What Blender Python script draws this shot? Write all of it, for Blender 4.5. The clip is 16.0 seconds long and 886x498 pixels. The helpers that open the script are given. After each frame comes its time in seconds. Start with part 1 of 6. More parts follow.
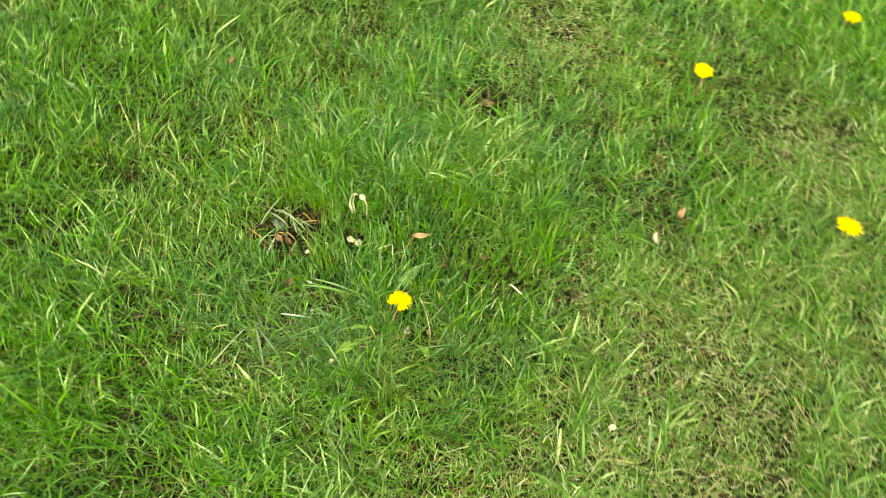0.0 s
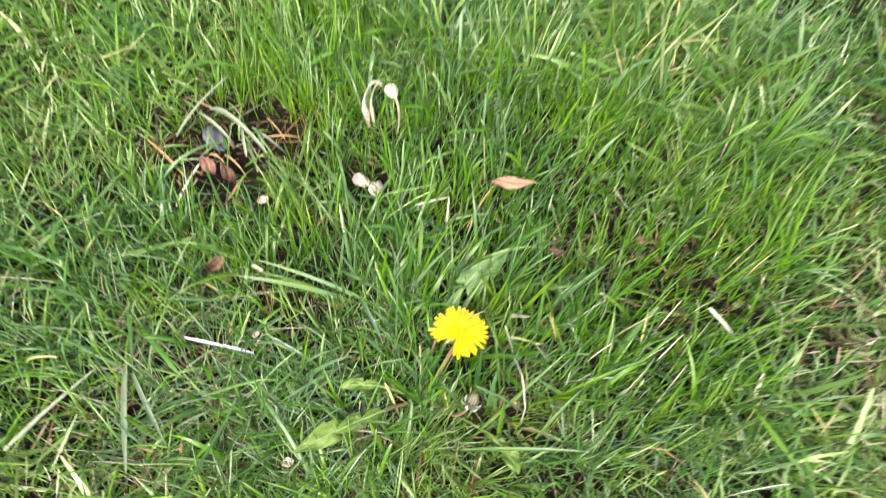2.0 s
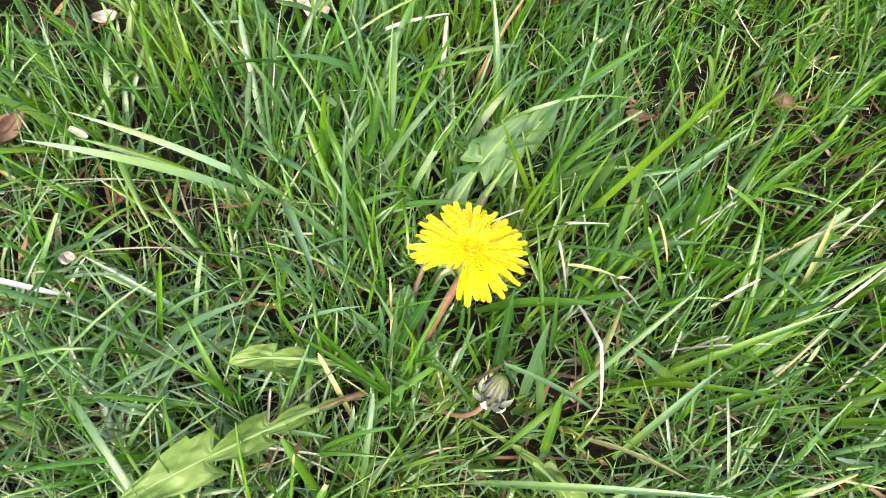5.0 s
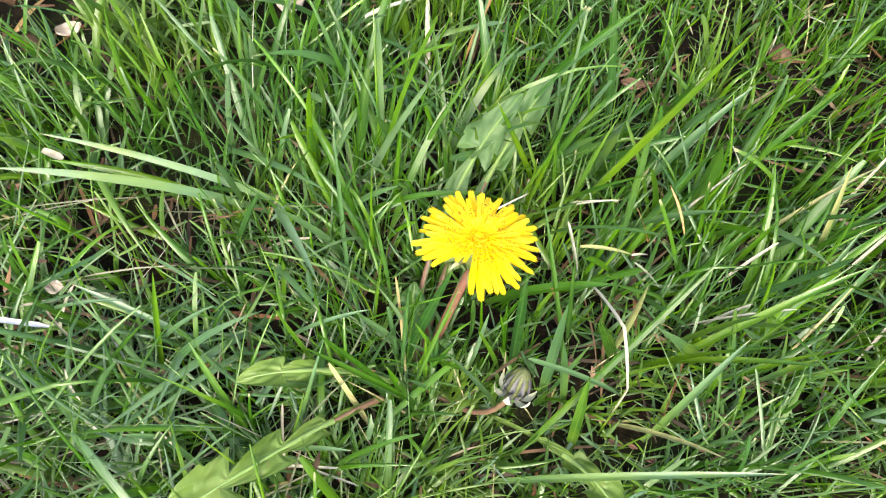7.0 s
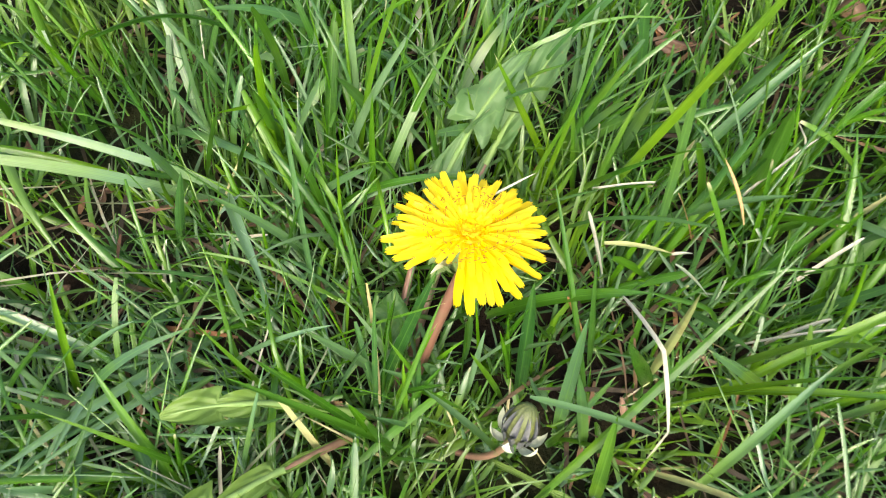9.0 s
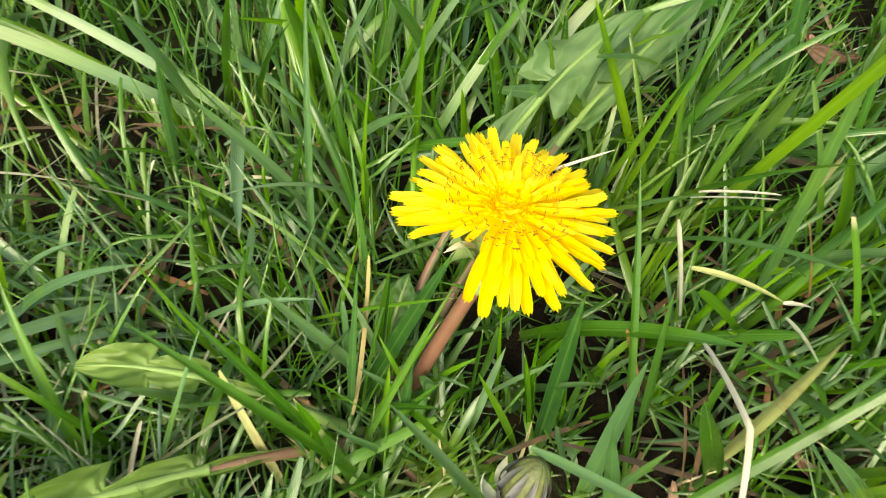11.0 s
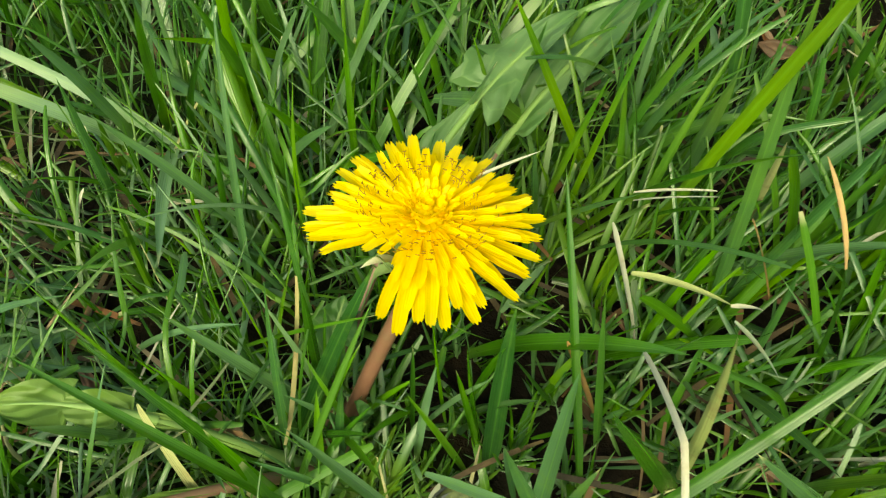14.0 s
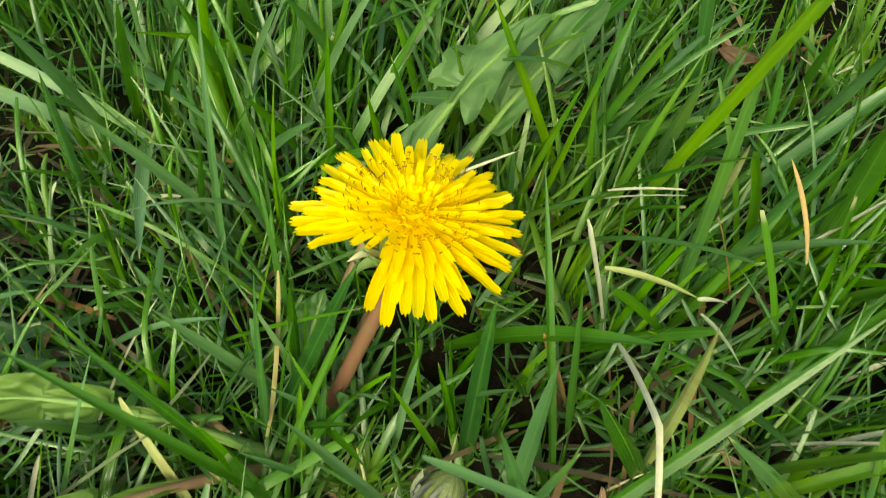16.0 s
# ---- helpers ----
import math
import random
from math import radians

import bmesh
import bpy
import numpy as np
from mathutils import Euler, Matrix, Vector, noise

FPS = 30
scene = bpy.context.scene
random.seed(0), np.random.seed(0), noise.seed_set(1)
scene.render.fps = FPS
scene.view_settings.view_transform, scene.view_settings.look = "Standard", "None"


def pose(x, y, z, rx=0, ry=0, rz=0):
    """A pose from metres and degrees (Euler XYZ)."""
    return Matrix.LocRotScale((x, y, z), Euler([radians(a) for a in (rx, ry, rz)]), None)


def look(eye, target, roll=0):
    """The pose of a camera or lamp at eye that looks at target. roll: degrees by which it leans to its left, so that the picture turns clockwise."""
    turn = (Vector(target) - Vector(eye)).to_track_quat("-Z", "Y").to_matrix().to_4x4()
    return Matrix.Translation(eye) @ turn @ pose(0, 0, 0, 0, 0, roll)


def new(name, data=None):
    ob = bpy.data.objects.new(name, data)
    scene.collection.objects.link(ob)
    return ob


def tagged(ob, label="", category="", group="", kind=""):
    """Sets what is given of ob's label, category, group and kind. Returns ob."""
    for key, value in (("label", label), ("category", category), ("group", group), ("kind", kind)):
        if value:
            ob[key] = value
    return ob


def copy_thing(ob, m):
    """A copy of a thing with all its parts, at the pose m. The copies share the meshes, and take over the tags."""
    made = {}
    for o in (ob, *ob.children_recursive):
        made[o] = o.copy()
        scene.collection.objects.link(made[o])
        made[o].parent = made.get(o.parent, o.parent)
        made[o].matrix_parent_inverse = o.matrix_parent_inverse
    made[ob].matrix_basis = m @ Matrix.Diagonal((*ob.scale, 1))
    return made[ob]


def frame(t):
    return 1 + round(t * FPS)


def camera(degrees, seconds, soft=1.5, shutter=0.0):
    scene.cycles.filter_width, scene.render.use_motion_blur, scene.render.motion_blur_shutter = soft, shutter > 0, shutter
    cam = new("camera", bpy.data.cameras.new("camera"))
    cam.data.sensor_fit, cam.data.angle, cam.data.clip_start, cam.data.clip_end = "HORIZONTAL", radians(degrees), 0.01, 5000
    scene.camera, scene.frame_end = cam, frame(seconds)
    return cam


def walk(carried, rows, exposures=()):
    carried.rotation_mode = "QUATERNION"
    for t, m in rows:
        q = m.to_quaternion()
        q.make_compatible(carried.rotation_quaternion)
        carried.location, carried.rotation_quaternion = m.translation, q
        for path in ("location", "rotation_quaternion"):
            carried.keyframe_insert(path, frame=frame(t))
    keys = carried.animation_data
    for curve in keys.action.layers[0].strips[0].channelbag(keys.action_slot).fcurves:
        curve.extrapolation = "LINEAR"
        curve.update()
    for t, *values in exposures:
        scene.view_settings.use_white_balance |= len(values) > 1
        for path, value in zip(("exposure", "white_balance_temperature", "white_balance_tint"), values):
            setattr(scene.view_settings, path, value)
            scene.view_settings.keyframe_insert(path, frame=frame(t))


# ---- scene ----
cam = camera(62.6, 16.0, soft=1.1, shutter=0.5)
PATH = [
    (0, (0.161, -0.458, 0.99), (-0.071, 0.579, -0.705), 6.0),
    (0.5, (0.109, -0.407, 0.891), (-0.118, 0.644, -0.795), 13.1),
    (1, (0.077, -0.301, 0.755), (-0.157, 0.616, -1.007), 11.3),
    (1.5, (0.021, -0.177, 0.597), (-0.159, 0.661, -1.21), 13.6),
    (2, (0.034, -0.154, 0.469), (-0.242, 0.75, -1.294), 6.6),
    (2.5, (0.032, -0.147, 0.38), (-0.25, 0.691, -1.414), 5.1),
    (3, (0.029, -0.122, 0.336), (-0.212, 0.751, -1.446), 6.8),
    (3.5, (0.029, -0.107, 0.282), (-0.057, 0.751, -1.523), 17.2),
    (4, (0.018, -0.095, 0.262), (-0.203, 0.735, -1.544), 9.0),
    (6.3, (0.013, -0.073, 0.245), (-0.138, 0.702, -1.593), 8.2),
    (6.5, (0.01, -0.073, 0.245), (-0.129, 0.709, -1.59), 8.1),
    (7, (0.009, -0.074, 0.241), (-0.161, 0.702, -1.595), 5.7),
    (7.5, (0.015, -0.071, 0.231), (-0.127, 0.695, -1.611), 8.8),
    (8, (0.016, -0.071, 0.225), (-0.16, 0.703, -1.61), 6.5),
    (8.2, (0.014, -0.068, 0.219), (-0.165, 0.709, -1.615), 5.1),
    (10.3, (0.029, -0.044, 0.166), (-0.372, 0.769, -1.617), -3.3),
    (10.5, (0.031, -0.048, 0.163), (-0.38, 0.802, -1.6), -0.9),
    (11, (0.023, -0.041, 0.152), (-0.471, 0.707, -1.636), -1.8),
    (11.5, (0.022, -0.035, 0.139), (-0.448, 0.762, -1.634), 1.1),
    (12, (0.018, -0.031, 0.139), (-0.462, 0.807, -1.612), 1.6),
    (12.5, (0.021, -0.03, 0.138), (-0.428, 0.838, -1.607), 2.6),
    (13, (0.027, -0.035, 0.142), (-0.398, 0.852, -1.599), 2.1),
    (13.5, (0.029, -0.036, 0.144), (-0.414, 0.829, -1.604), 0.8),
    (14, (0.034, -0.033, 0.145), (-0.509, 0.758, -1.61), -5.3),
    (14.5, (0.037, -0.034, 0.146), (-0.498, 0.76, -1.611), -4.7),
    (15, (0.034, -0.034, 0.144), (-0.375, 0.832, -1.612), 2.2),
    (15.5, (0.028, -0.034, 0.145), (-0.394, 0.835, -1.606), 1.8),
    (16, (0.031, -0.037, 0.148), (-0.398, 0.81, -1.612), 1.6),
]
walk(cam, [(t, look(eye, target, roll)) for t, eye, target, roll in PATH],
     exposures=[(0.0, 1.80, 12600, -31), (0.5, 1.90, 11000, -20), (1.0, 1.97, 8900, -12), (1.5, 2.00, 8000, -4), (2.0, 2.02, 7200, 10), (4.0, 2.02, 7000, 10), (7.0, 1.84, 7100, 6), (8.2, 1.79, 7100, 3), (10.5, 1.62, 8100, -2), (12.5, 1.30, 9600, -18), (16.0, 1.10, 9600, -27)])

# ---- light: a bright overcast sky with a broad veiled sun ----
SUN_ELEV, SUN_AZ = 50.0, 172.0
world = bpy.data.worlds.new("overcast_sky")
scene.world = world
world.use_nodes = True
wn = world.node_tree
bg = wn.nodes["Background"]
sky = wn.nodes.new("ShaderNodeTexSky")
sky.sky_type, sky.sun_disc = "NISHITA", False
sky.sun_elevation, sky.sun_rotation = radians(SUN_ELEV), radians(SUN_AZ)
sky.air_density, sky.dust_density, sky.ozone_density = 1.0, 4.0, 1.0
wn.links.new(sky.outputs[0], bg.inputs[0])
bg.inputs[1].default_value = 0.12
sun_data = bpy.data.lights.new("sun", "SUN")
sun_data.energy, sun_data.angle, sun_data.color = 1.5, radians(32), (1.0, 0.95, 0.86)
sun = new("sun", sun_data)
sun_dir = Vector((math.sin(radians(SUN_AZ)) * math.cos(radians(SUN_ELEV)), math.cos(radians(SUN_AZ)) * math.cos(radians(SUN_ELEV)), math.sin(radians(SUN_ELEV))))
sun.matrix_world = look(sun_dir * 20, (0, 0, 0))


# ---- materials ----
def shader(name):
    m = bpy.data.materials.new(name)
    m.use_nodes = True
    nt = m.node_tree
    nt.nodes.clear()
    return m, nt, nt.nodes.new("ShaderNodeOutputMaterial")


def add(nt, kind, **values):
    n = nt.nodes.new(kind)
    for key, v in values.items():
        n.inputs[key.replace("_", " ")].default_value = v
    return n


def ramp(nt, source, stops):
    n = nt.nodes.new("ShaderNodeValToRGB")
    el = n.color_ramp.elements
    while len(el) < len(stops):
        el.new(0.5)
    for e, (p, c) in zip(el, stops):
        e.position, e.color = p, (*c, 1)
    nt.links.new(source, n.inputs[0])
    return n.outputs[0]


def mixc(nt, f, a, b, how="MIX"):
    n = nt.nodes.new("ShaderNodeMix")
    n.data_type, n.blend_type = "RGBA", how
    for sock, v in ((0, f), (6, a), (7, b)):
        if isinstance(v, (int, float)):
            n.inputs[sock].default_value = v
        elif isinstance(v, tuple):
            n.inputs[sock].default_value = (*v, 1)
        else:
            nt.links.new(v, n.inputs[sock])
    return n.outputs[2]


def arith(nt, op, a, b=0.0, c=0.0):
    n = nt.nodes.new("ShaderNodeMath")
    n.operation = op
    for i, v in enumerate((a, b, c)):
        if isinstance(v, (int, float)):
            n.inputs[i].default_value = v
        else:
            nt.links.new(v, n.inputs[i])
    return n.outputs[0]


def remap(nt, v, a, b, c=0.0, d=1.0):
    n = nt.nodes.new("ShaderNodeMapRange")
    n.interpolation_type = "SMOOTHSTEP"
    nt.links.new(v, n.inputs[0])
    for i, x in enumerate((a, b, c, d)):
        n.inputs[i + 1].default_value = x
    return n.outputs[0]


def noise_of(nt, scale, detail=3.0, coord=None, rough=0.55):
    n = add(nt, "ShaderNodeTexNoise", Scale=scale, Detail=detail, Roughness=rough)
    if coord is None:
        coord = nt.nodes.new("ShaderNodeNewGeometry").outputs["Position"]
    nt.links.new(coord, n.inputs["Vector"])
    return n.outputs[0]


def surface(nt, out, colour, rough, height=None, bump=0.2, dist=0.0005, glow=0.0, glow_colour=None, spec=0.5):
    p = add(nt, "ShaderNodeBsdfPrincipled", Roughness=rough if isinstance(rough, (int, float)) else 0.5)
    p.inputs["Specular IOR Level"].default_value = spec
    if not isinstance(rough, (int, float)):
        nt.links.new(rough, p.inputs["Roughness"])
    if isinstance(colour, tuple):
        p.inputs["Base Color"].default_value = (*colour, 1)
    else:
        nt.links.new(colour, p.inputs["Base Color"])
    normal = None
    if height is not None:
        b = add(nt, "ShaderNodeBump", Strength=bump, Distance=dist)
        nt.links.new(height, b.inputs["Height"])
        normal = b.outputs[0]
        nt.links.new(normal, p.inputs["Normal"])
    result = p.outputs[0]
    if glow > 0:
        tr = nt.nodes.new("ShaderNodeBsdfTranslucent")
        source = glow_colour if glow_colour is not None else colour
        if isinstance(source, tuple):
            tr.inputs[0].default_value = (*source, 1)
        else:
            nt.links.new(source, tr.inputs[0])
        mix = nt.nodes.new("ShaderNodeMixShader")
        mix.inputs[0].default_value = glow
        nt.links.new(result, mix.inputs[1])
        nt.links.new(tr.outputs[0], mix.inputs[2])
        result = mix.outputs[0]
    nt.links.new(result, out.inputs[0])


def blade_material(name, stops, single=False, tip_dry=0.90, patches=True, tip=(0.46, 0.44, 0.26), foot=(0.17, 0.21, 0.08)):
    """A living or withered grass blade: long veins, a keel, a paler foot, some dry tips."""
    m, nt, out = shader(name)
    if single:
        rnd = nt.nodes.new("ShaderNodeObjectInfo").outputs["Random"]
    else:
        rnd = nt.nodes.new("ShaderNodeNewGeometry").outputs["Random Per Island"]
    uv = nt.nodes.new("ShaderNodeUVMap")
    sep = nt.nodes.new("ShaderNodeSeparateXYZ")
    nt.links.new(uv.outputs[0], sep.inputs[0])
    u, v = sep.outputs[0], sep.outputs[1]
    col = ramp(nt, rnd, stops)
    if patches:
        col = mixc(nt, remap(nt, noise_of(nt, 9.0, 2.0), 0.46, 0.64, 0.0, 0.5), col, (0.034, 0.118, 0.028))
        col = mixc(nt, remap(nt, noise_of(nt, 3.4, 3.0), 0.50, 0.68, 0.0, 0.4), col, (0.150, 0.275, 0.004))
        # deep green clumps, partly painted shade between the tufts
        col = mixc(nt, remap(nt, noise_of(nt, 31.0, 2.0), 0.50, 0.66, 0.0, 0.45), col, (0.016, 0.070, 0.004))
        col = mixc(nt, remap(nt, noise_of(nt, 23.0, 2.0), 0.54, 0.70, 0.0, 0.40), col, (0.175, 0.275, 0.006))
        col = mixc(nt, remap(nt, noise_of(nt, 6.0, 4.0), 0.56, 0.70, 0.0, 0.26), col, (0.200, 0.245, 0.050))
    veins = arith(nt, "SINE", arith(nt, "MULTIPLY", u, 44.0))
    col = mixc(nt, arith(nt, "MULTIPLY_ADD", veins, 0.035, 0.035), col, (0.15, 0.30, 0.10))
    keel = remap(nt, arith(nt, "ABSOLUTE", arith(nt, "SUBTRACT", u, 0.5)), 0.0, 0.07, 0.30, 0.0)
    col = mixc(nt, keel, col, (0.16, 0.34, 0.06))
    streak = noise_of(nt, 260.0, 3.0)
    col = mixc(nt, remap(nt, streak, 0.5, 0.75, 0.0, 0.3), col, (0.12, 0.24, 0.03))
    rnd2 = arith(nt, "FRACT", arith(nt, "MULTIPLY", rnd, 17.3))
    rnd3 = arith(nt, "FRACT", arith(nt, "MULTIPLY", rnd, 71.7))
    dry = arith(nt, "MULTIPLY", remap(nt, v, 0.93, 0.99), remap(nt, rnd2, tip_dry, tip_dry + 0.05))
    col = mixc(nt, dry, col, tip)
    low = remap(nt, v, 0.0, 0.15, 0.22, 0.0)
    col = mixc(nt, low, col, foot)
    rough = arith(nt, "MULTIPLY_ADD", rnd3, 0.20, 0.20)
    back = mixc(nt, 1.0, col, (1.35, 1.5, 0.5), "MULTIPLY")
    surface(nt, out, col, rough, arith(nt, "ADD", veins, noise_of(nt, 700.0, 2.0)), 0.16, 0.0002, 0.28, back, spec=0.85)
    return m


GREENS = [(0.0, (0.019, 0.076, 0.004)), (0.18, (0.044, 0.148, 0.003)), (0.36, (0.084, 0.225, 0.003)), (0.48, (0.029, 0.108, 0.009)), (0.60, (0.114, 0.255, 0.003)), (0.70, (0.044, 0.128, 0.034)), (0.84, (0.078, 0.168, 0.070)), (1.0, (0.150, 0.240, 0.130))]
MAT_GRASS = blade_material("grass_green", GREENS)
MAT_BLADE = blade_material("grass_blade_green", GREENS, single=True, tip_dry=0.85)
MAT_BLADE_DARK = blade_material("grass_blade_dark", [(0.0, (0.018, 0.075, 0.014)), (1.0, (0.028, 0.095, 0.022))], single=True, tip_dry=0.9)
# extra bright yellow-green: the glow of light through the blade is in its colour
MAT_BLADE_LIME = blade_material("grass_blade_lime", [(0.0, (0.13, 0.28, 0.006)), (1.0, (0.17, 0.32, 0.008))], single=True, tip_dry=0.7)
# bluish-green blades, colour lightened to carry the whitish sky highlights
MAT_BLADE_PALE = blade_material("grass_blade_pale", [(0.0, (0.075, 0.175, 0.072)), (1.0, (0.170, 0.280, 0.170))], single=True, tip_dry=0.5)
MAT_GRASS_LIME = blade_material("grass_lime", [(0.0, (0.036, 0.125, 0.003)), (0.4, (0.070, 0.190, 0.003)), (0.7, (0.108, 0.240, 0.003)), (1.0, (0.048, 0.140, 0.008))], patches=False)
MAT_GRASS_OLIVE = blade_material("grass_olive", [(0.0, (0.046, 0.130, 0.006)), (0.4, (0.080, 0.175, 0.016)), (0.75, (0.122, 0.205, 0.038)), (1.0, (0.205, 0.240, 0.095))], patches=False)
MAT_GRASS_GREY = blade_material("grass_greyish", [(0.0, (0.022, 0.076, 0.012)), (0.35, (0.060, 0.140, 0.030)), (0.65, (0.076, 0.160, 0.092)), (0.85, (0.104, 0.200, 0.012)), (1.0, (0.155, 0.240, 0.190))], patches=False)
STRAWS = [(0.0, (0.40, 0.38, 0.17)), (0.35, (0.52, 0.47, 0.27)), (0.6, (0.34, 0.33, 0.12)), (0.75, (0.48, 0.36, 0.18)), (1.0, (0.68, 0.66, 0.56))]


def plain(name, colours, scale, rough, glow=0.0, bump=0.3, dist=0.0003, spec=0.4):
    """A natural surface whose colour wanders over two scales of noise."""
    m, nt, out = shader(name)
    tex = nt.nodes.new("ShaderNodeTexCoord").outputs["Object"]
    a, b = noise_of(nt, scale, 4.0, tex), noise_of(nt, scale * 6, 3.0, tex)
    s = arith(nt, "MULTIPLY_ADD", b, 0.4, arith(nt, "MULTIPLY", a, 0.6))
    k = len(colours)
    col = ramp(nt, s, [(0.3 + 0.4 * i / max(1, k - 1), c) for i, c in enumerate(colours)])
    surface(nt, out, col, rough, b, bump, dist, glow, spec=spec)
    return m


def straw_material(name, stops, single=False):
    m, nt, out = shader(name)
    rnd = nt.nodes.new("ShaderNodeObjectInfo").outputs["Random"] if single else nt.nodes.new("ShaderNodeNewGeometry").outputs["Random Per Island"]
    uv = nt.nodes.new("ShaderNodeUVMap")
    sep = nt.nodes.new("ShaderNodeSeparateXYZ")
    nt.links.new(uv.outputs[0], sep.inputs[0])
    veins = arith(nt, "SINE", arith(nt, "MULTIPLY", sep.outputs[0], 38.0))
    col = mixc(nt, arith(nt, "MULTIPLY_ADD", veins, 0.06, 0.06), ramp(nt, rnd, stops), (0.24, 0.17, 0.08))
    col = mixc(nt, remap(nt, noise_of(nt, 180.0), 0.5, 0.72, 0.0, 0.5), col, (0.23, 0.14, 0.06))
    surface(nt, out, col, 0.55, veins, 0.3, 0.0002, 0.2)
    return m


MAT_STRAW = straw_material("dry_straw", STRAWS)
MAT_STRAW_ONE = straw_material("dry_straw_single", [(0.0, (0.50, 0.46, 0.37)), (1.0, (0.62, 0.60, 0.54))], single=True)
MAT_STRAW_WHITE = plain("straw_bluish_white", [(0.38, 0.41, 0.47), (0.56, 0.58, 0.64)], 90.0, 0.4, 0.1)
MAT_STRAW_PALE = straw_material("bleached_blade", [(0.0, (0.15, 0.22, 0.14)), (1.0, (0.29, 0.35, 0.26))], single=True)
MAT_STRAW_GREEN = straw_material("withered_blade", [(0.0, (0.34, 0.38, 0.14)), (1.0, (0.52, 0.50, 0.26))], single=True)
MAT_STRAW_TAN = straw_material("dry_straw_tan", [(0.0, (0.42, 0.22, 0.09)), (1.0, (0.52, 0.33, 0.16))], single=True)
MAT_CLIPPING = straw_material("bleached_clippings", [(0.0, (0.22, 0.24, 0.12)), (0.5, (0.34, 0.33, 0.20)), (0.8, (0.50, 0.46, 0.36)), (1.0, (0.66, 0.63, 0.56))])
MAT_CLIPPING_DULL = straw_material("dull_clippings", [(0.0, (0.07, 0.11, 0.05)), (0.5, (0.14, 0.18, 0.10)), (0.8, (0.24, 0.25, 0.17)), (1.0, (0.46, 0.43, 0.35))])
MAT_DEBRIS = straw_material("reddish_debris", [(0.0, (0.040, 0.020, 0.012)), (0.4, (0.11, 0.050, 0.026)), (0.75, (0.23, 0.10, 0.050)), (1.0, (0.42, 0.27, 0.18))])
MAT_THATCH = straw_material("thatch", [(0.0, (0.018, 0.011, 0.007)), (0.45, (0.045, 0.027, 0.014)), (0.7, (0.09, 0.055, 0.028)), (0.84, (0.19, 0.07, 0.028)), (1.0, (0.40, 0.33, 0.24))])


def soil_material():
    m, nt, out = shader("lawn_soil")
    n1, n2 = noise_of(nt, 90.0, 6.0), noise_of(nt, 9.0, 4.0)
    # soil and moss are near-black: the deep shade between blades is in the colour
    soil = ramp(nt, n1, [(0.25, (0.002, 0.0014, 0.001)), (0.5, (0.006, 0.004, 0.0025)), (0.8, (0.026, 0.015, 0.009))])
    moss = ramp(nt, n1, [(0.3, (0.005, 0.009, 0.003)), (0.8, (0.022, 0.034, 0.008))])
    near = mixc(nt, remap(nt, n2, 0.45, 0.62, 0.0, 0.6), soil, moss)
    # far ground in grass green, darkened for the turf's own shadowing
    lawn = ramp(nt, noise_of(nt, 4.0, 8.0), [(0.3, (0.016, 0.044, 0.006)), (0.55, (0.028, 0.068, 0.009)), (0.75, (0.046, 0.080, 0.016))])
    pos = nt.nodes.new("ShaderNodeNewGeometry").outputs["Position"]
    ln = nt.nodes.new("ShaderNodeVectorMath")
    ln.operation = "DISTANCE"
    ln.inputs[1].default_value = (-0.1, 0.375, 0.0)
    nt.links.new(pos, ln.inputs[0])
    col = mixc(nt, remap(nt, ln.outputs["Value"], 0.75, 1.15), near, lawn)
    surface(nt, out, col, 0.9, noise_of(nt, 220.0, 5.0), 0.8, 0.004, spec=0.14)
    return m


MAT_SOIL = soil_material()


def petal_material():
    m, nt, out = shader("dandelion_yellow")
    uv = nt.nodes.new("ShaderNodeUVMap")
    sep = nt.nodes.new("ShaderNodeSeparateXYZ")
    nt.links.new(uv.outputs[0], sep.inputs[0])
    lines = arith(nt, "SINE", arith(nt, "MULTIPLY", sep.outputs[0], 31.4))
    rnd = nt.nodes.new("ShaderNodeObjectInfo").outputs["Random"]
    col = mixc(nt, rnd, (0.95, 0.665, 0.016), (0.97, 0.740, 0.040))
    col = mixc(nt, remap(nt, sep.outputs[1], 0.0, 0.45, 0.5, 0.0), col, (0.94, 0.65, 0.006))
    col = mixc(nt, arith(nt, "MULTIPLY_ADD", lines, 0.05, 0.05), col, (0.88, 0.62, 0.004))
    surface(nt, out, col, 0.5, lines, 0.2, 0.00012, 0.42, (0.97, 0.76, 0.010), spec=0.4)
    return m


